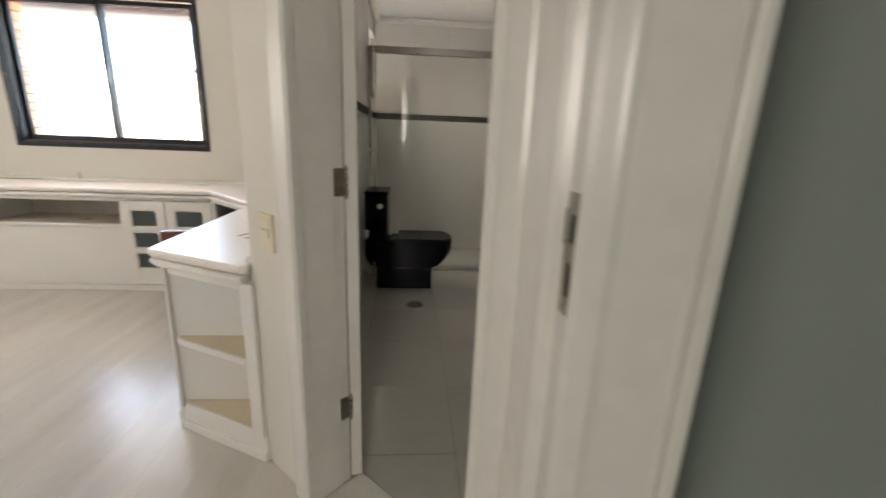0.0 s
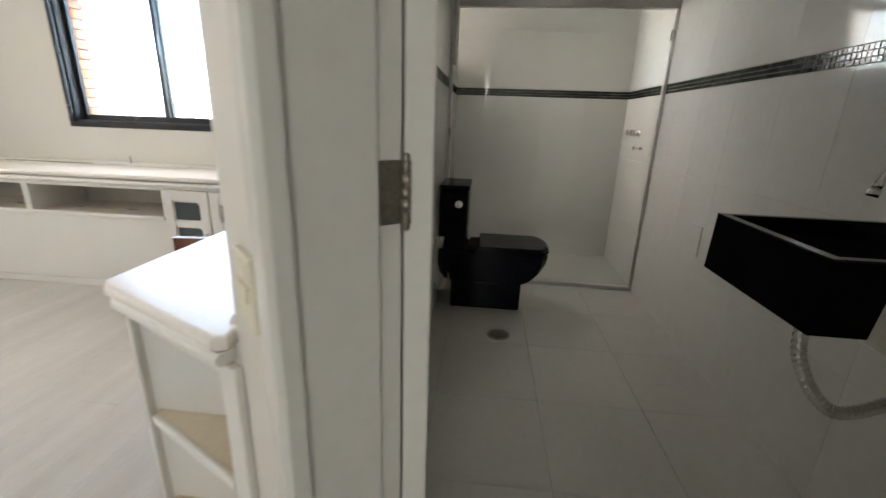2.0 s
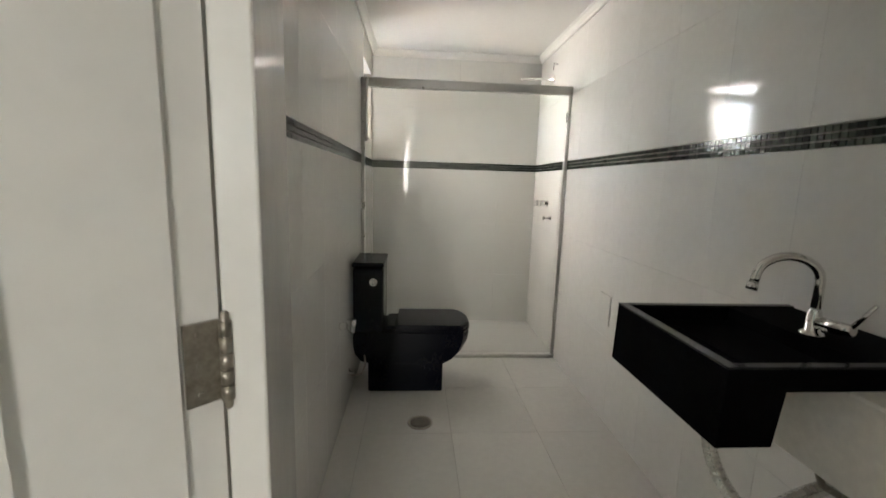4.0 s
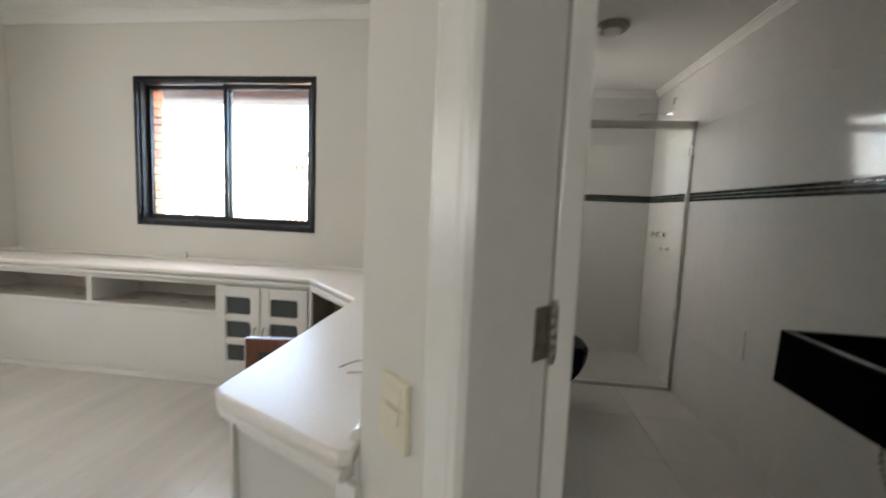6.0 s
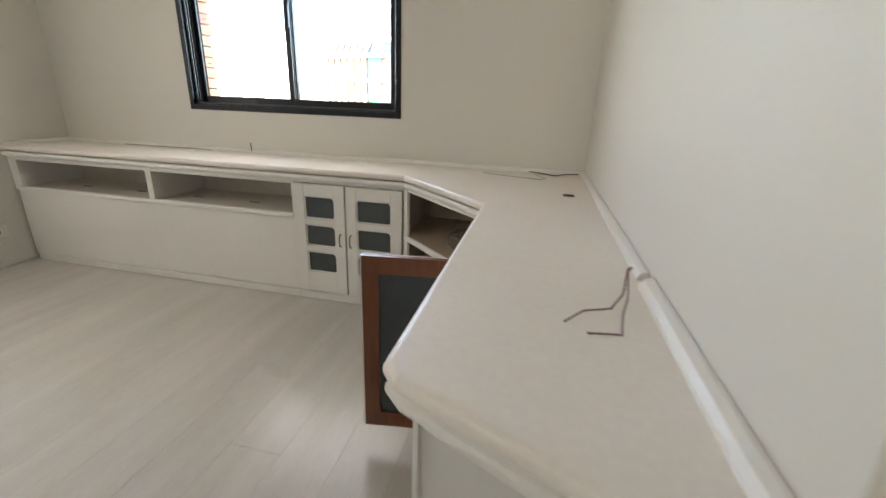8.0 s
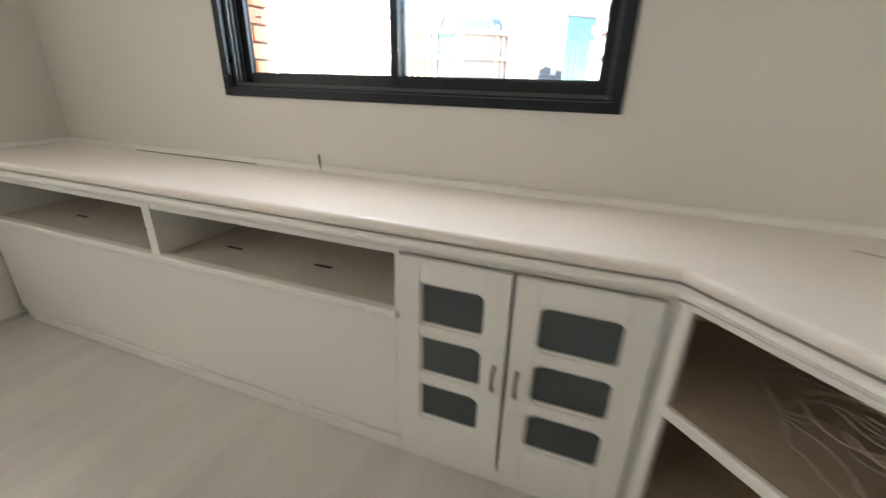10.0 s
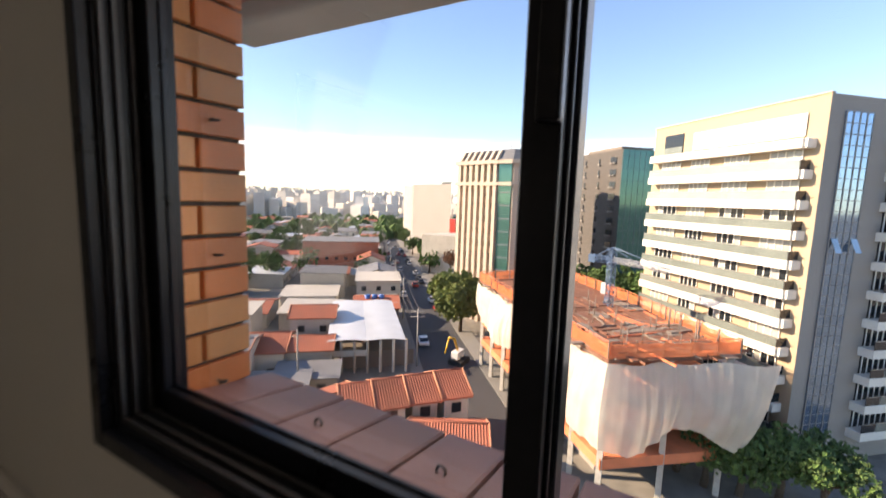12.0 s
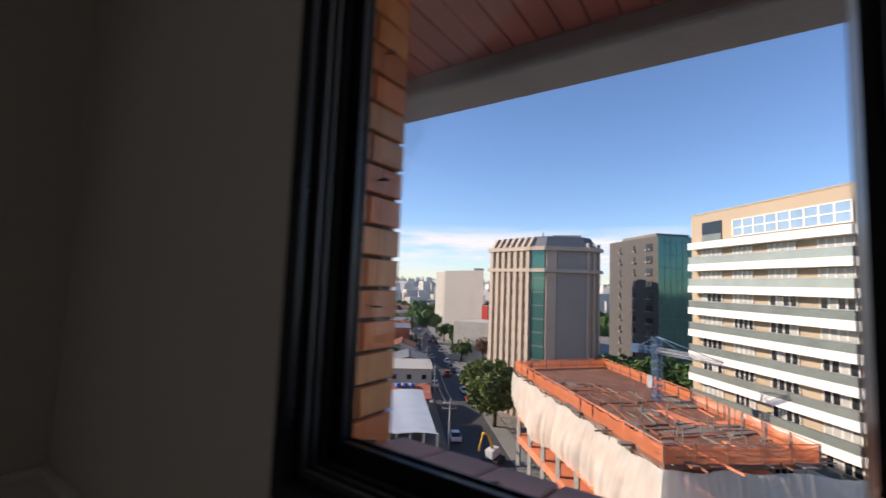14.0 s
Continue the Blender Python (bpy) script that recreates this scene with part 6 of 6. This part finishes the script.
for i in range(3):
    c = Matrix.Translation((tx, ty, 0)) @ pose(0, 0, 0, 0, 0, ST) @ Vector((-2.2 + i * 1.5, -1.2, 0))
    wt = empty("water_tank", "round blue plastic water tank on a flat roof", "water tank", "roof water tanks", at=(c.x, c.y, G + 4.7))
    place(part("tank", lathe([(0.5, 0), (0.62, 0.95)], 16, (c.x, c.y, G + 4.7)), M_TANK), wt)
    place(part("lid", lathe([(0.66, 0.0), (0.66, 0.07), (0.25, 0.2), (0.05, 0.22)], 16, (c.x, c.y, G + 5.655)), M_TANK), wt)
house(*polar(-47.3, 74), 7, 6.5, 6.4, 1.3, ST, M_TERRA, M_PLASTER, "two-storey white house with a dark red roof")
house(*polar(-47.8, 64), 6.5, 6, 4.4, 1.2, ST, M_TERRA, M_PLASTER, "white house with an orange tiled roof")
house(*polar(-48.2, 57), 8, 5, 3.0, 0.3, ST, M_FIBRO, M_PLASTER, "low shed with a dark corrugated roof", flat=True)
house(*polar(-53.5, 66), 7, 9, 4.5, 1.4, ST, M_TERRA, M_PLASTER, "gabled house with a brown tiled roof")
house(*polar(-52.5, 54), 8, 5, 3.2, 0.3, ST, M_FIBRO, M_PLASTER, "low shed with a dark corrugated roof", flat=True)
house(*polar(-58.5, 62), 8, 8, 6, 0.8, ST, M_FIBRO, M_PLASTER, "pale two-storey house with a grey roof")
house(*polar(-57.5, 80), 9, 8, 6.5, 0.2, ST, M_CONC, M_PLASTER, "pale flat-roofed house with two storeys", flat=True)
house(*polar(-47, 45), 10, 7, 3.8, 0.9, ST + 30, M_TERRA, M_PLASTER, "low house with a red roof")
house(*polar(-43.7, 158), 26, 14, 10.5, 0.4, ST, M_FIBRO, M_TERRA, "brick warehouse with a row of arched windows", flat=True)
rnd = random.Random(21)
for u in range(24, 330, 13):
    for v in range(-12, -150, -14):
        p = street(u + rnd.uniform(-2, 2), v + rnd.uniform(-2, 2))
        rr = math.hypot(p[0] - EX, p[1] - EY)
        az = math.degrees(math.atan2(p[0] - EX, p[1] - EY))
        if rr < 86 or az < -64 or (-47.5 < az < -40.5 and 145 < rr < 172) or rnd.random() < 0.12:
            continue
        fl2 = rnd.random() < 0.45
        house(p[0], p[1], rnd.uniform(8, 12.5), rnd.uniform(8, 12), rnd.choice((3.2, 4, 5.8, 6.4)), rnd.uniform(0.3, 0.6) if fl2 else rnd.uniform(1, 1.8), ST + rnd.choice((0, 90)), rnd.choice((M_TERRA, M_TERRA, M_FIBRO)) if not fl2 else rnd.choice((M_FIBRO, M_TIN, M_CONC)), M_PLASTER, "small house among the dense low roofs", "low houses", flat=fl2)
for u in range(150, 520, 26):
    p = street(u, rnd.uniform(22, 46))
    house(p[0], p[1], rnd.uniform(12, 18), rnd.uniform(10, 14), rnd.uniform(5, 9), 0.3, ST, M_FIBRO, M_PLASTER, "flat commercial building beyond the street trees", "street buildings", flat=True)


def car(u, v, paint, turn=0):
    """A parked car: body, glazed cabin, four wheels."""
    m = SM @ Matrix.Translation((v, u, G + 0.03)) @ pose(0, 0, 0, 0, 0, turn)
    c = empty("car", "small car parked along the street", "car", "cars in the street", at=(m.translation.x, m.translation.y, G + 0.03))
    side = [(-2.0, 0.35), (-2.05, 0.75), (-1.2, 0.9), (1.7, 0.92), (2.05, 0.8), (2.05, 0.35)]
    cab2 = [(-0.9, 0.9), (-0.35, 1.42), (1.1, 1.45), (1.65, 0.92)]
    for nm, prof, w, mt in (("body", side, 0.86, paint), ("cabin", cab2, 0.72, M_DGLASS)):
        bm = bmesh.new()
        e = [[bm.verts.new(m @ Vector((s * w, -yy, zz))) for yy, zz in prof] for s in (-1, 1)]
        for k in range(len(prof)):
            bm.faces.new((e[0][k], e[0][(k + 1) % len(prof)], e[1][(k + 1) % len(prof)], e[1][k]))
        bm.faces.new(e[0]), bm.faces.new(e[1][::-1])
        bmesh.ops.recalc_face_normals(bm, faces=bm.faces)
        place(part(nm, bm, mt), c)
    place(part("roof", boxes((-0.66, 0.66, -1.05, 0.3, 1.44, 1.48), m=m), paint), c)
    for sx in (-0.8, 0.8):
        for sy in (-1.3, 1.3):
            place(part("wheel", pipe([m @ Vector((sx - 0.09, sy, 0.3)), m @ Vector((sx + 0.09, sy, 0.3))], 0.3, 12), M_DARK), c)


rnd = random.Random(4)
car(6.5, -3.0, M_CAR[0])
for i in range(16):
    car(30 + i * 7.5 + rnd.uniform(-1.5, 1.5), rnd.choice((3.4, 3.4, -3.4, 3.5)), M_CAR[rnd.randrange(4)])
for i in range(6):
    car(60 + i * 22 + rnd.uniform(-4, 4), rnd.choice((-1.2, 1.2)), M_CAR[rnd.randrange(4)])

# utility poles with wires
pole_tops = []
for k in range(7):
    u = -4 + k * 26
    x, y = street(u, -5.4)
    p = empty("utility_pole", "concrete utility pole with cross arms", "pole", "utility poles", at=(x, y, G))
    place(part("post", pipe([(x, y, G + 0.1), (x, y, G + 9.5)], [0.16, 0.1], 8), M_POLE), p)
    for z in (8.2, 9.0):
        a, b = Vector(street(u, -6.5)), Vector(street(u, -4.3))
        place(part("cross_arm", pipe([(a.x, a.y, G + z), (b.x, b.y, G + z)], 0.06, 6), M_POLE), p)
    pole_tops.append(u)
lines = empty("overhead_wires", "overhead wires strung along the street", "wires", at=(*street(0, -5.4), G + 8))
for v, z in ((-6.4, 8.3), (-5.4, 8.3), (-4.4, 8.3), (-6.0, 9.1), (-4.8, 9.1)):
    pts = []
    for u0, u1 in zip(pole_tops, pole_tops[1:]):
        for s in range(6):
            t = s / 6
            x, y = street(u0 + (u1 - u0) * t, v)
            pts.append((x, y, G + z - 0.8 * 4 * t * (1 - t)))
    place(part("wire", pipe(pts, 0.035, 4), M_WIRE), lines)
x, y = polar(-49.5, 56)
p = empty("utility_pole", "concrete utility pole among the houses", "pole", "utility poles", at=(x, y, G))
place(part("post", pipe([(x, y, G), (x, y, G + 9)], [0.16, 0.1], 8), M_POLE), p)
place(part("cross_arm", pipe([(x - 1, y, G + 8), (x + 1, y, G + 8)], 0.06, 6), M_POLE), p)

# excavator by the site
dx, dy = polar(-27.3, 66)
dig = empty("excavator", "small yellow excavator beside the building site", "excavator", at=(dx, dy, G))
place(part("tracks", boxes((dx - 1.2, dx + 1.2, dy - 1.6, dy + 1.6, G, G + 0.8)), M_DARK), dig)
place(part("cab", rounded(boxes((dx - 0.9, dx + 0.4, dy - 1.2, dy + 1.2, G + 0.85, G + 2.1)), 0.1), M_CRANEW), dig)
place(part("boom", pipe([(dx - 0.2, dy, G + 1.8), (dx - 0.6, dy - 0.8, G + 4.2), (dx - 1.0, dy - 1.8, G + 4.6)], 0.2, 6), M_YELLOW), dig)
place(part("arm", pipe([(dx - 1.0, dy - 1.8, G + 4.6), (dx - 1.2, dy - 2.6, G + 2.2)], 0.15, 6), M_YELLOW), dig)

# far city, joined, and hills
rnd = random.Random(99)
verts, quads = [], []
for i in range(5200):
    az, r = rnd.uniform(-78, 42), 420 + 3600 * rnd.random() ** 1.15
    x, y = polar(az, r)
    w, d = rnd.uniform(8, 16), rnd.uniform(8, 16)
    h = rnd.uniform(6, 17) if rnd.random() < 0.45 else rnd.uniform(14, 21 + r * 0.0165)
    k, c, s = len(verts), math.cos(0.7 + az), math.sin(0.7 + az)
    for zz in (G, G + h):
        for a, b in ((-w, -d), (w, -d), (w, d), (-w, d)):
            verts.append((x + (a * c - b * s) / 2, y + (a * s + b * c) / 2, zz))
    quads += [(k + 4, k + 5, k + 6, k + 7)] + [(k + j, k + (j + 1) % 4, k + 4 + (j + 1) % 4, k + 4 + j) for j in range(4)]
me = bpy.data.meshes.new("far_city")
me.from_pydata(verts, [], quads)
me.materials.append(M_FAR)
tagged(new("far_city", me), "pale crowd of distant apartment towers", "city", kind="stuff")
verts, quads = [], []
for i in range(3600):
    az, r = rnd.uniform(-70, 20), 260 + 900 * rnd.random()
    x, y = polar(az, r)
    s, k = rnd.uniform(3, 7), len(verts)
    verts += [(x - s, y, G), (x - s * 0.8, y, G + s * 1.1), (x, y, G + s * 1.5), (x + s * 0.8, y, G + s), (x + s, y, G), (x, y - s, G), (x, y - s * 0.7, G + s), (x, y + s * 0.7, G + s), (x, y + s, G)]
    quads += [(k, k + 1, k + 2, k + 3, k + 4), (k + 5, k + 6, k + 2, k + 7, k + 8)]
me = bpy.data.meshes.new("far_trees")
me.from_pydata(verts, [], quads)
me.materials.append(M_LEAF)
tagged(new("far_trees", me), "distant dark green tree crowns between the roofs", "trees", kind="stuff")
verts, quads = [], []
for i in range(81):
    az = -80 + i * 1.6
    x, y = polar(az, 4800)
    h = 25 + 95 * max(0, noise.noise(Vector((i * 0.13, 0.5, 0)))) + 10 * noise.noise(Vector((i * 0.6, 2, 0)))
    verts += [(x, y, G), (x, y, G + max(8, h))]
    if i:
        k = 2 * i
        quads.append((k - 2, k, k + 1, k - 1))
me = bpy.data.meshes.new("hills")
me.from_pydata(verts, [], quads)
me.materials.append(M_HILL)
tagged(new("hills", me), "low hills along the horizon, haze put into their colour", "hills", kind="structure")

# low cloud bank far behind the city
M_CLOUD = bpy.data.materials.new("thin_cloud")
M_CLOUD.use_nodes = True
cn, ck = M_CLOUD.node_tree.nodes, M_CLOUD.node_tree.links
cn.remove(cn["Principled BSDF"])
c_geo, c_map, c_tex, c_rng, c_sep, c_top, c_bot = (cn.new("ShaderNode" + k) for k in ("NewGeometry", "VectorMath", "TexNoise", "MapRange", "SeparateXYZ", "MapRange", "MapRange"))
c_map.operation, c_map.inputs[1].default_value = "MULTIPLY", (0.0011, 0.0011, 0.0095)
c_tex.inputs["Scale"].default_value, c_tex.inputs["Detail"].default_value, c_tex.inputs["Roughness"].default_value = 1.0, 7, 0.6
c_rng.inputs["From Min"].default_value, c_rng.inputs["From Max"].default_value = 0.36, 0.58
c_top.inputs["From Min"].default_value, c_top.inputs["From Max"].default_value = 700, 520
c_bot.inputs["From Min"].default_value, c_bot.inputs["From Max"].default_value = 60, 330
c_m1, c_m2 = cn.new("ShaderNodeMath"), cn.new("ShaderNodeMath")
c_m1.operation = c_m2.operation = "MULTIPLY"
c_em, c_tr, c_mix = cn.new("ShaderNodeEmission"), cn.new("ShaderNodeBsdfTransparent"), cn.new("ShaderNodeMixShader")
c_em.inputs[0].default_value, c_em.inputs[1].default_value = (0.95, 0.93, 0.92, 1), 0.85
ck.new(c_geo.outputs["Position"], c_map.inputs[0]), ck.new(c_map.outputs[0], c_tex.inputs["Vector"]), ck.new(c_tex.outputs[0], c_rng.inputs["Value"])
ck.new(c_geo.outputs["Position"], c_sep.inputs[0]), ck.new(c_sep.outputs["Z"], c_top.inputs["Value"]), ck.new(c_sep.outputs["Z"], c_bot.inputs["Value"])
ck.new(c_rng.outputs[0], c_m1.inputs[0]), ck.new(c_top.outputs[0], c_m1.inputs[1]), ck.new(c_m1.outputs[0], c_m2.inputs[0]), ck.new(c_bot.outputs[0], c_m2.inputs[1])
ck.new(c_m2.outputs[0], c_mix.inputs[0]), ck.new(c_tr.outputs[0], c_mix.inputs[1]), ck.new(c_em.outputs[0], c_mix.inputs[2]), ck.new(c_mix.outputs[0], cn["Material Output"].inputs["Surface"])
verts, quads = [], []
for i in range(61):
    x, y = polar(-90 + i * 2, 4850)
    verts += [(x, y, 40), (x, y, 800)]
    if i:
        quads.append((2 * i - 2, 2 * i, 2 * i + 1, 2 * i - 1))
me = bpy.data.meshes.new("backdrop_clouds")
me.from_pydata(verts, [], quads)
me.materials.append(M_CLOUD)
clouds = tagged(new("backdrop_clouds", me), "thin white cloud bank low over the city", "clouds", kind="structure")
clouds.visible_shadow = False

# ---- pieces of floors, walls, piers and soffit ----
room_floor = bpy.data.objects["floor"]
PW, PL = 0.19, 1.22
for c in range(-23, 6):
    x0 = c * PW - 0.012
    if x0 + PW < WW - 0.02 or x0 > 0.59:
        continue
    off = ((c * 7) % 10) / 10 * PL
    y = -3.0 + off - PL
    while y < FY + 0.03:
        a, b = max(y, -3.0), min(y + PL, WN - 0.005)
        if b - a > 0.02 and (x0 < PX or a + x0 < 1.45):
            if x0 > PX:
                b = min(b, max(a + 0.03, 1.46 - x0 - 0.05))
            lay("plank", PW - 0.0005, b - a - 0.0006, 0.012, M_FLOOR, Matrix.Translation((x0, a, -0.012)), room_floor, 0.0003)
        y += PL

# bathroom floor tiles, cut along the doorway
TX, TYY = 0.44, 0.47
for i in range(-1, 3):
    for j in range(-2, 5):
        x0, x1 = max(0.36 + (i - 1) * TX, BX0), min(0.36 + i * TX, BX1)
        y0, y1 = max(2.175 + j * TYY, 0.997), min(2.175 + (j + 1) * TYY, 4.03)
        if x1 - x0 < 0.02 or y1 - y0 < 0.02 or x1 + y1 < 1.66:
            continue
        if x0 + y0 > 1.66:
            lay("tile", x1 - x0 - 0.0014, y1 - y0 - 0.0014, 0.005, M_BFLOOR, Matrix.Translation((x0 + 0.0007, y0 + 0.0007, 0)), bath_floor, 0.0005)
        else:
            bm = boxes((x0 + 0.0015, x1 - 0.0015, y0 + 0.0015, y1 - 0.0015, 0, 0.005))
            cut = bmesh.ops.bisect_plane(bm, geom=bm.verts[:] + bm.edges[:] + bm.faces[:], plane_co=(0.83, 0.805, 0), plane_no=(1, 1, 0), clear_inner=True)
            bmesh.ops.holes_fill(bm, edges=bm.edges[:])
            if bm.faces:
                part("tile", bm, M_BFLOOR, bath_floor)
            else:
                bm.free()
tile_wall(wall_e, (BX1 + 0.012, 4.80, 0), (0, -1, 0), (-1, 0, 0), 3.80, 12)
tile_wall(wall_b, (BX0, BY1 + 0.012, 0), (1, 0, 0), (0, -1, 0), 1.415, 4)
tile_wall(wall_w, (BX0 - 0.012, 1.92, 0), (0, 1, 0), (1, 0, 0), 2.88, 9, lambda a, b, z0, z1: a + 1.92 < SWY1 and b + 1.92 > SWY0 and z1 > SWZ0)

# bricks of the piers
CH = 0.0653
tones = (M_BRICK, M_BRICKR, M_BRICK, M_BRICKY, M_BRICK, M_BRICKR, M_BRICKY, M_BRICK)
for side, x in ((out_l, -2.866), (out_r, -1.388)):
    for k in range(23):
        z = 0.831 + k * CH
        spans = ((0.0, 0.165),) if k % 2 else ((0.0, 0.058), (0.0655, 0.165))
        for a, b in spans:
            if side is out_l:
                m = Matrix((( 0, 0, 1, x), (1, 0, 0, WNO - 0.008 + a), (0, 1, 0, z), (0, 0, 0, 1)))
            else:
                m = Matrix(((0, 0, -1, x), (-1, 0, 0, WNO - 0.008 + b), (0, 1, 0, z), (0, 0, 0, 1)))
            lay("brick", b - a, CH - 0.0085, 0.014, tones[(k * 7 + int(a * 90) * 3) % 8], m, side, 0.002)
for side, zs in ((out_l, (1.045, 1.312, 1.577, 1.856)), (out_r, (1.317, 1.578))):
    x = -2.853 if side is out_l else -1.401
    s = 1 if side is out_l else -1
    for z in zs:
        hk = empty("net_hook", "small rusty hook screwed into the brick", "hook", "hooks of the window net", at=(x, 4.07, z))
        place(part("hook", pipe([(x, 4.07, z), (x + s * 0.012, 4.07, z)] + [(x + s * (0.018 - 0.006 * math.cos(a)), 4.07 + 0.008 * math.sin(a), z) for a in [k * 0.6 for k in range(1, 9)]], 0.0022, 6), M_WIRE), hk)
for x in (-2.56, -2.31, -2.06, -1.81):
    hk = empty("net_hook", "small rusty ring hook standing on the sill", "hook", "hooks of the window net", at=(x, 4.07, 1.02))
    place(part("hook", pipe([(x, 4.07, 1.015), (x, 4.07, 1.03)] + [(x + 0.008 * math.sin(a), 4.07, 1.038 - 0.008 * math.cos(a)) for a in [k * 0.6 for k in range(1, 10)]], 0.0022, 6), M_WIRE), hk)
for k in range(12):
    x0 = -2.862 + k * 0.1225
    lay("sill_brick", 0.115, 0.245, 0.045, M_SILLB, Matrix.Translation((x0, WNO - 0.03, 1.005)) @ pose(0, 0, 0, -9, 0, 0), sill, 0.004)
for k in range(74):
    lay("soffit_board", 0.092, 0.85, 0.012, M_SOFFIT, Matrix.Translation((-4.16 + k * 0.0965, 4.858, 2.299)) @ pose(0, 0, 0, 180, 0, 0) , soff, 0.004)
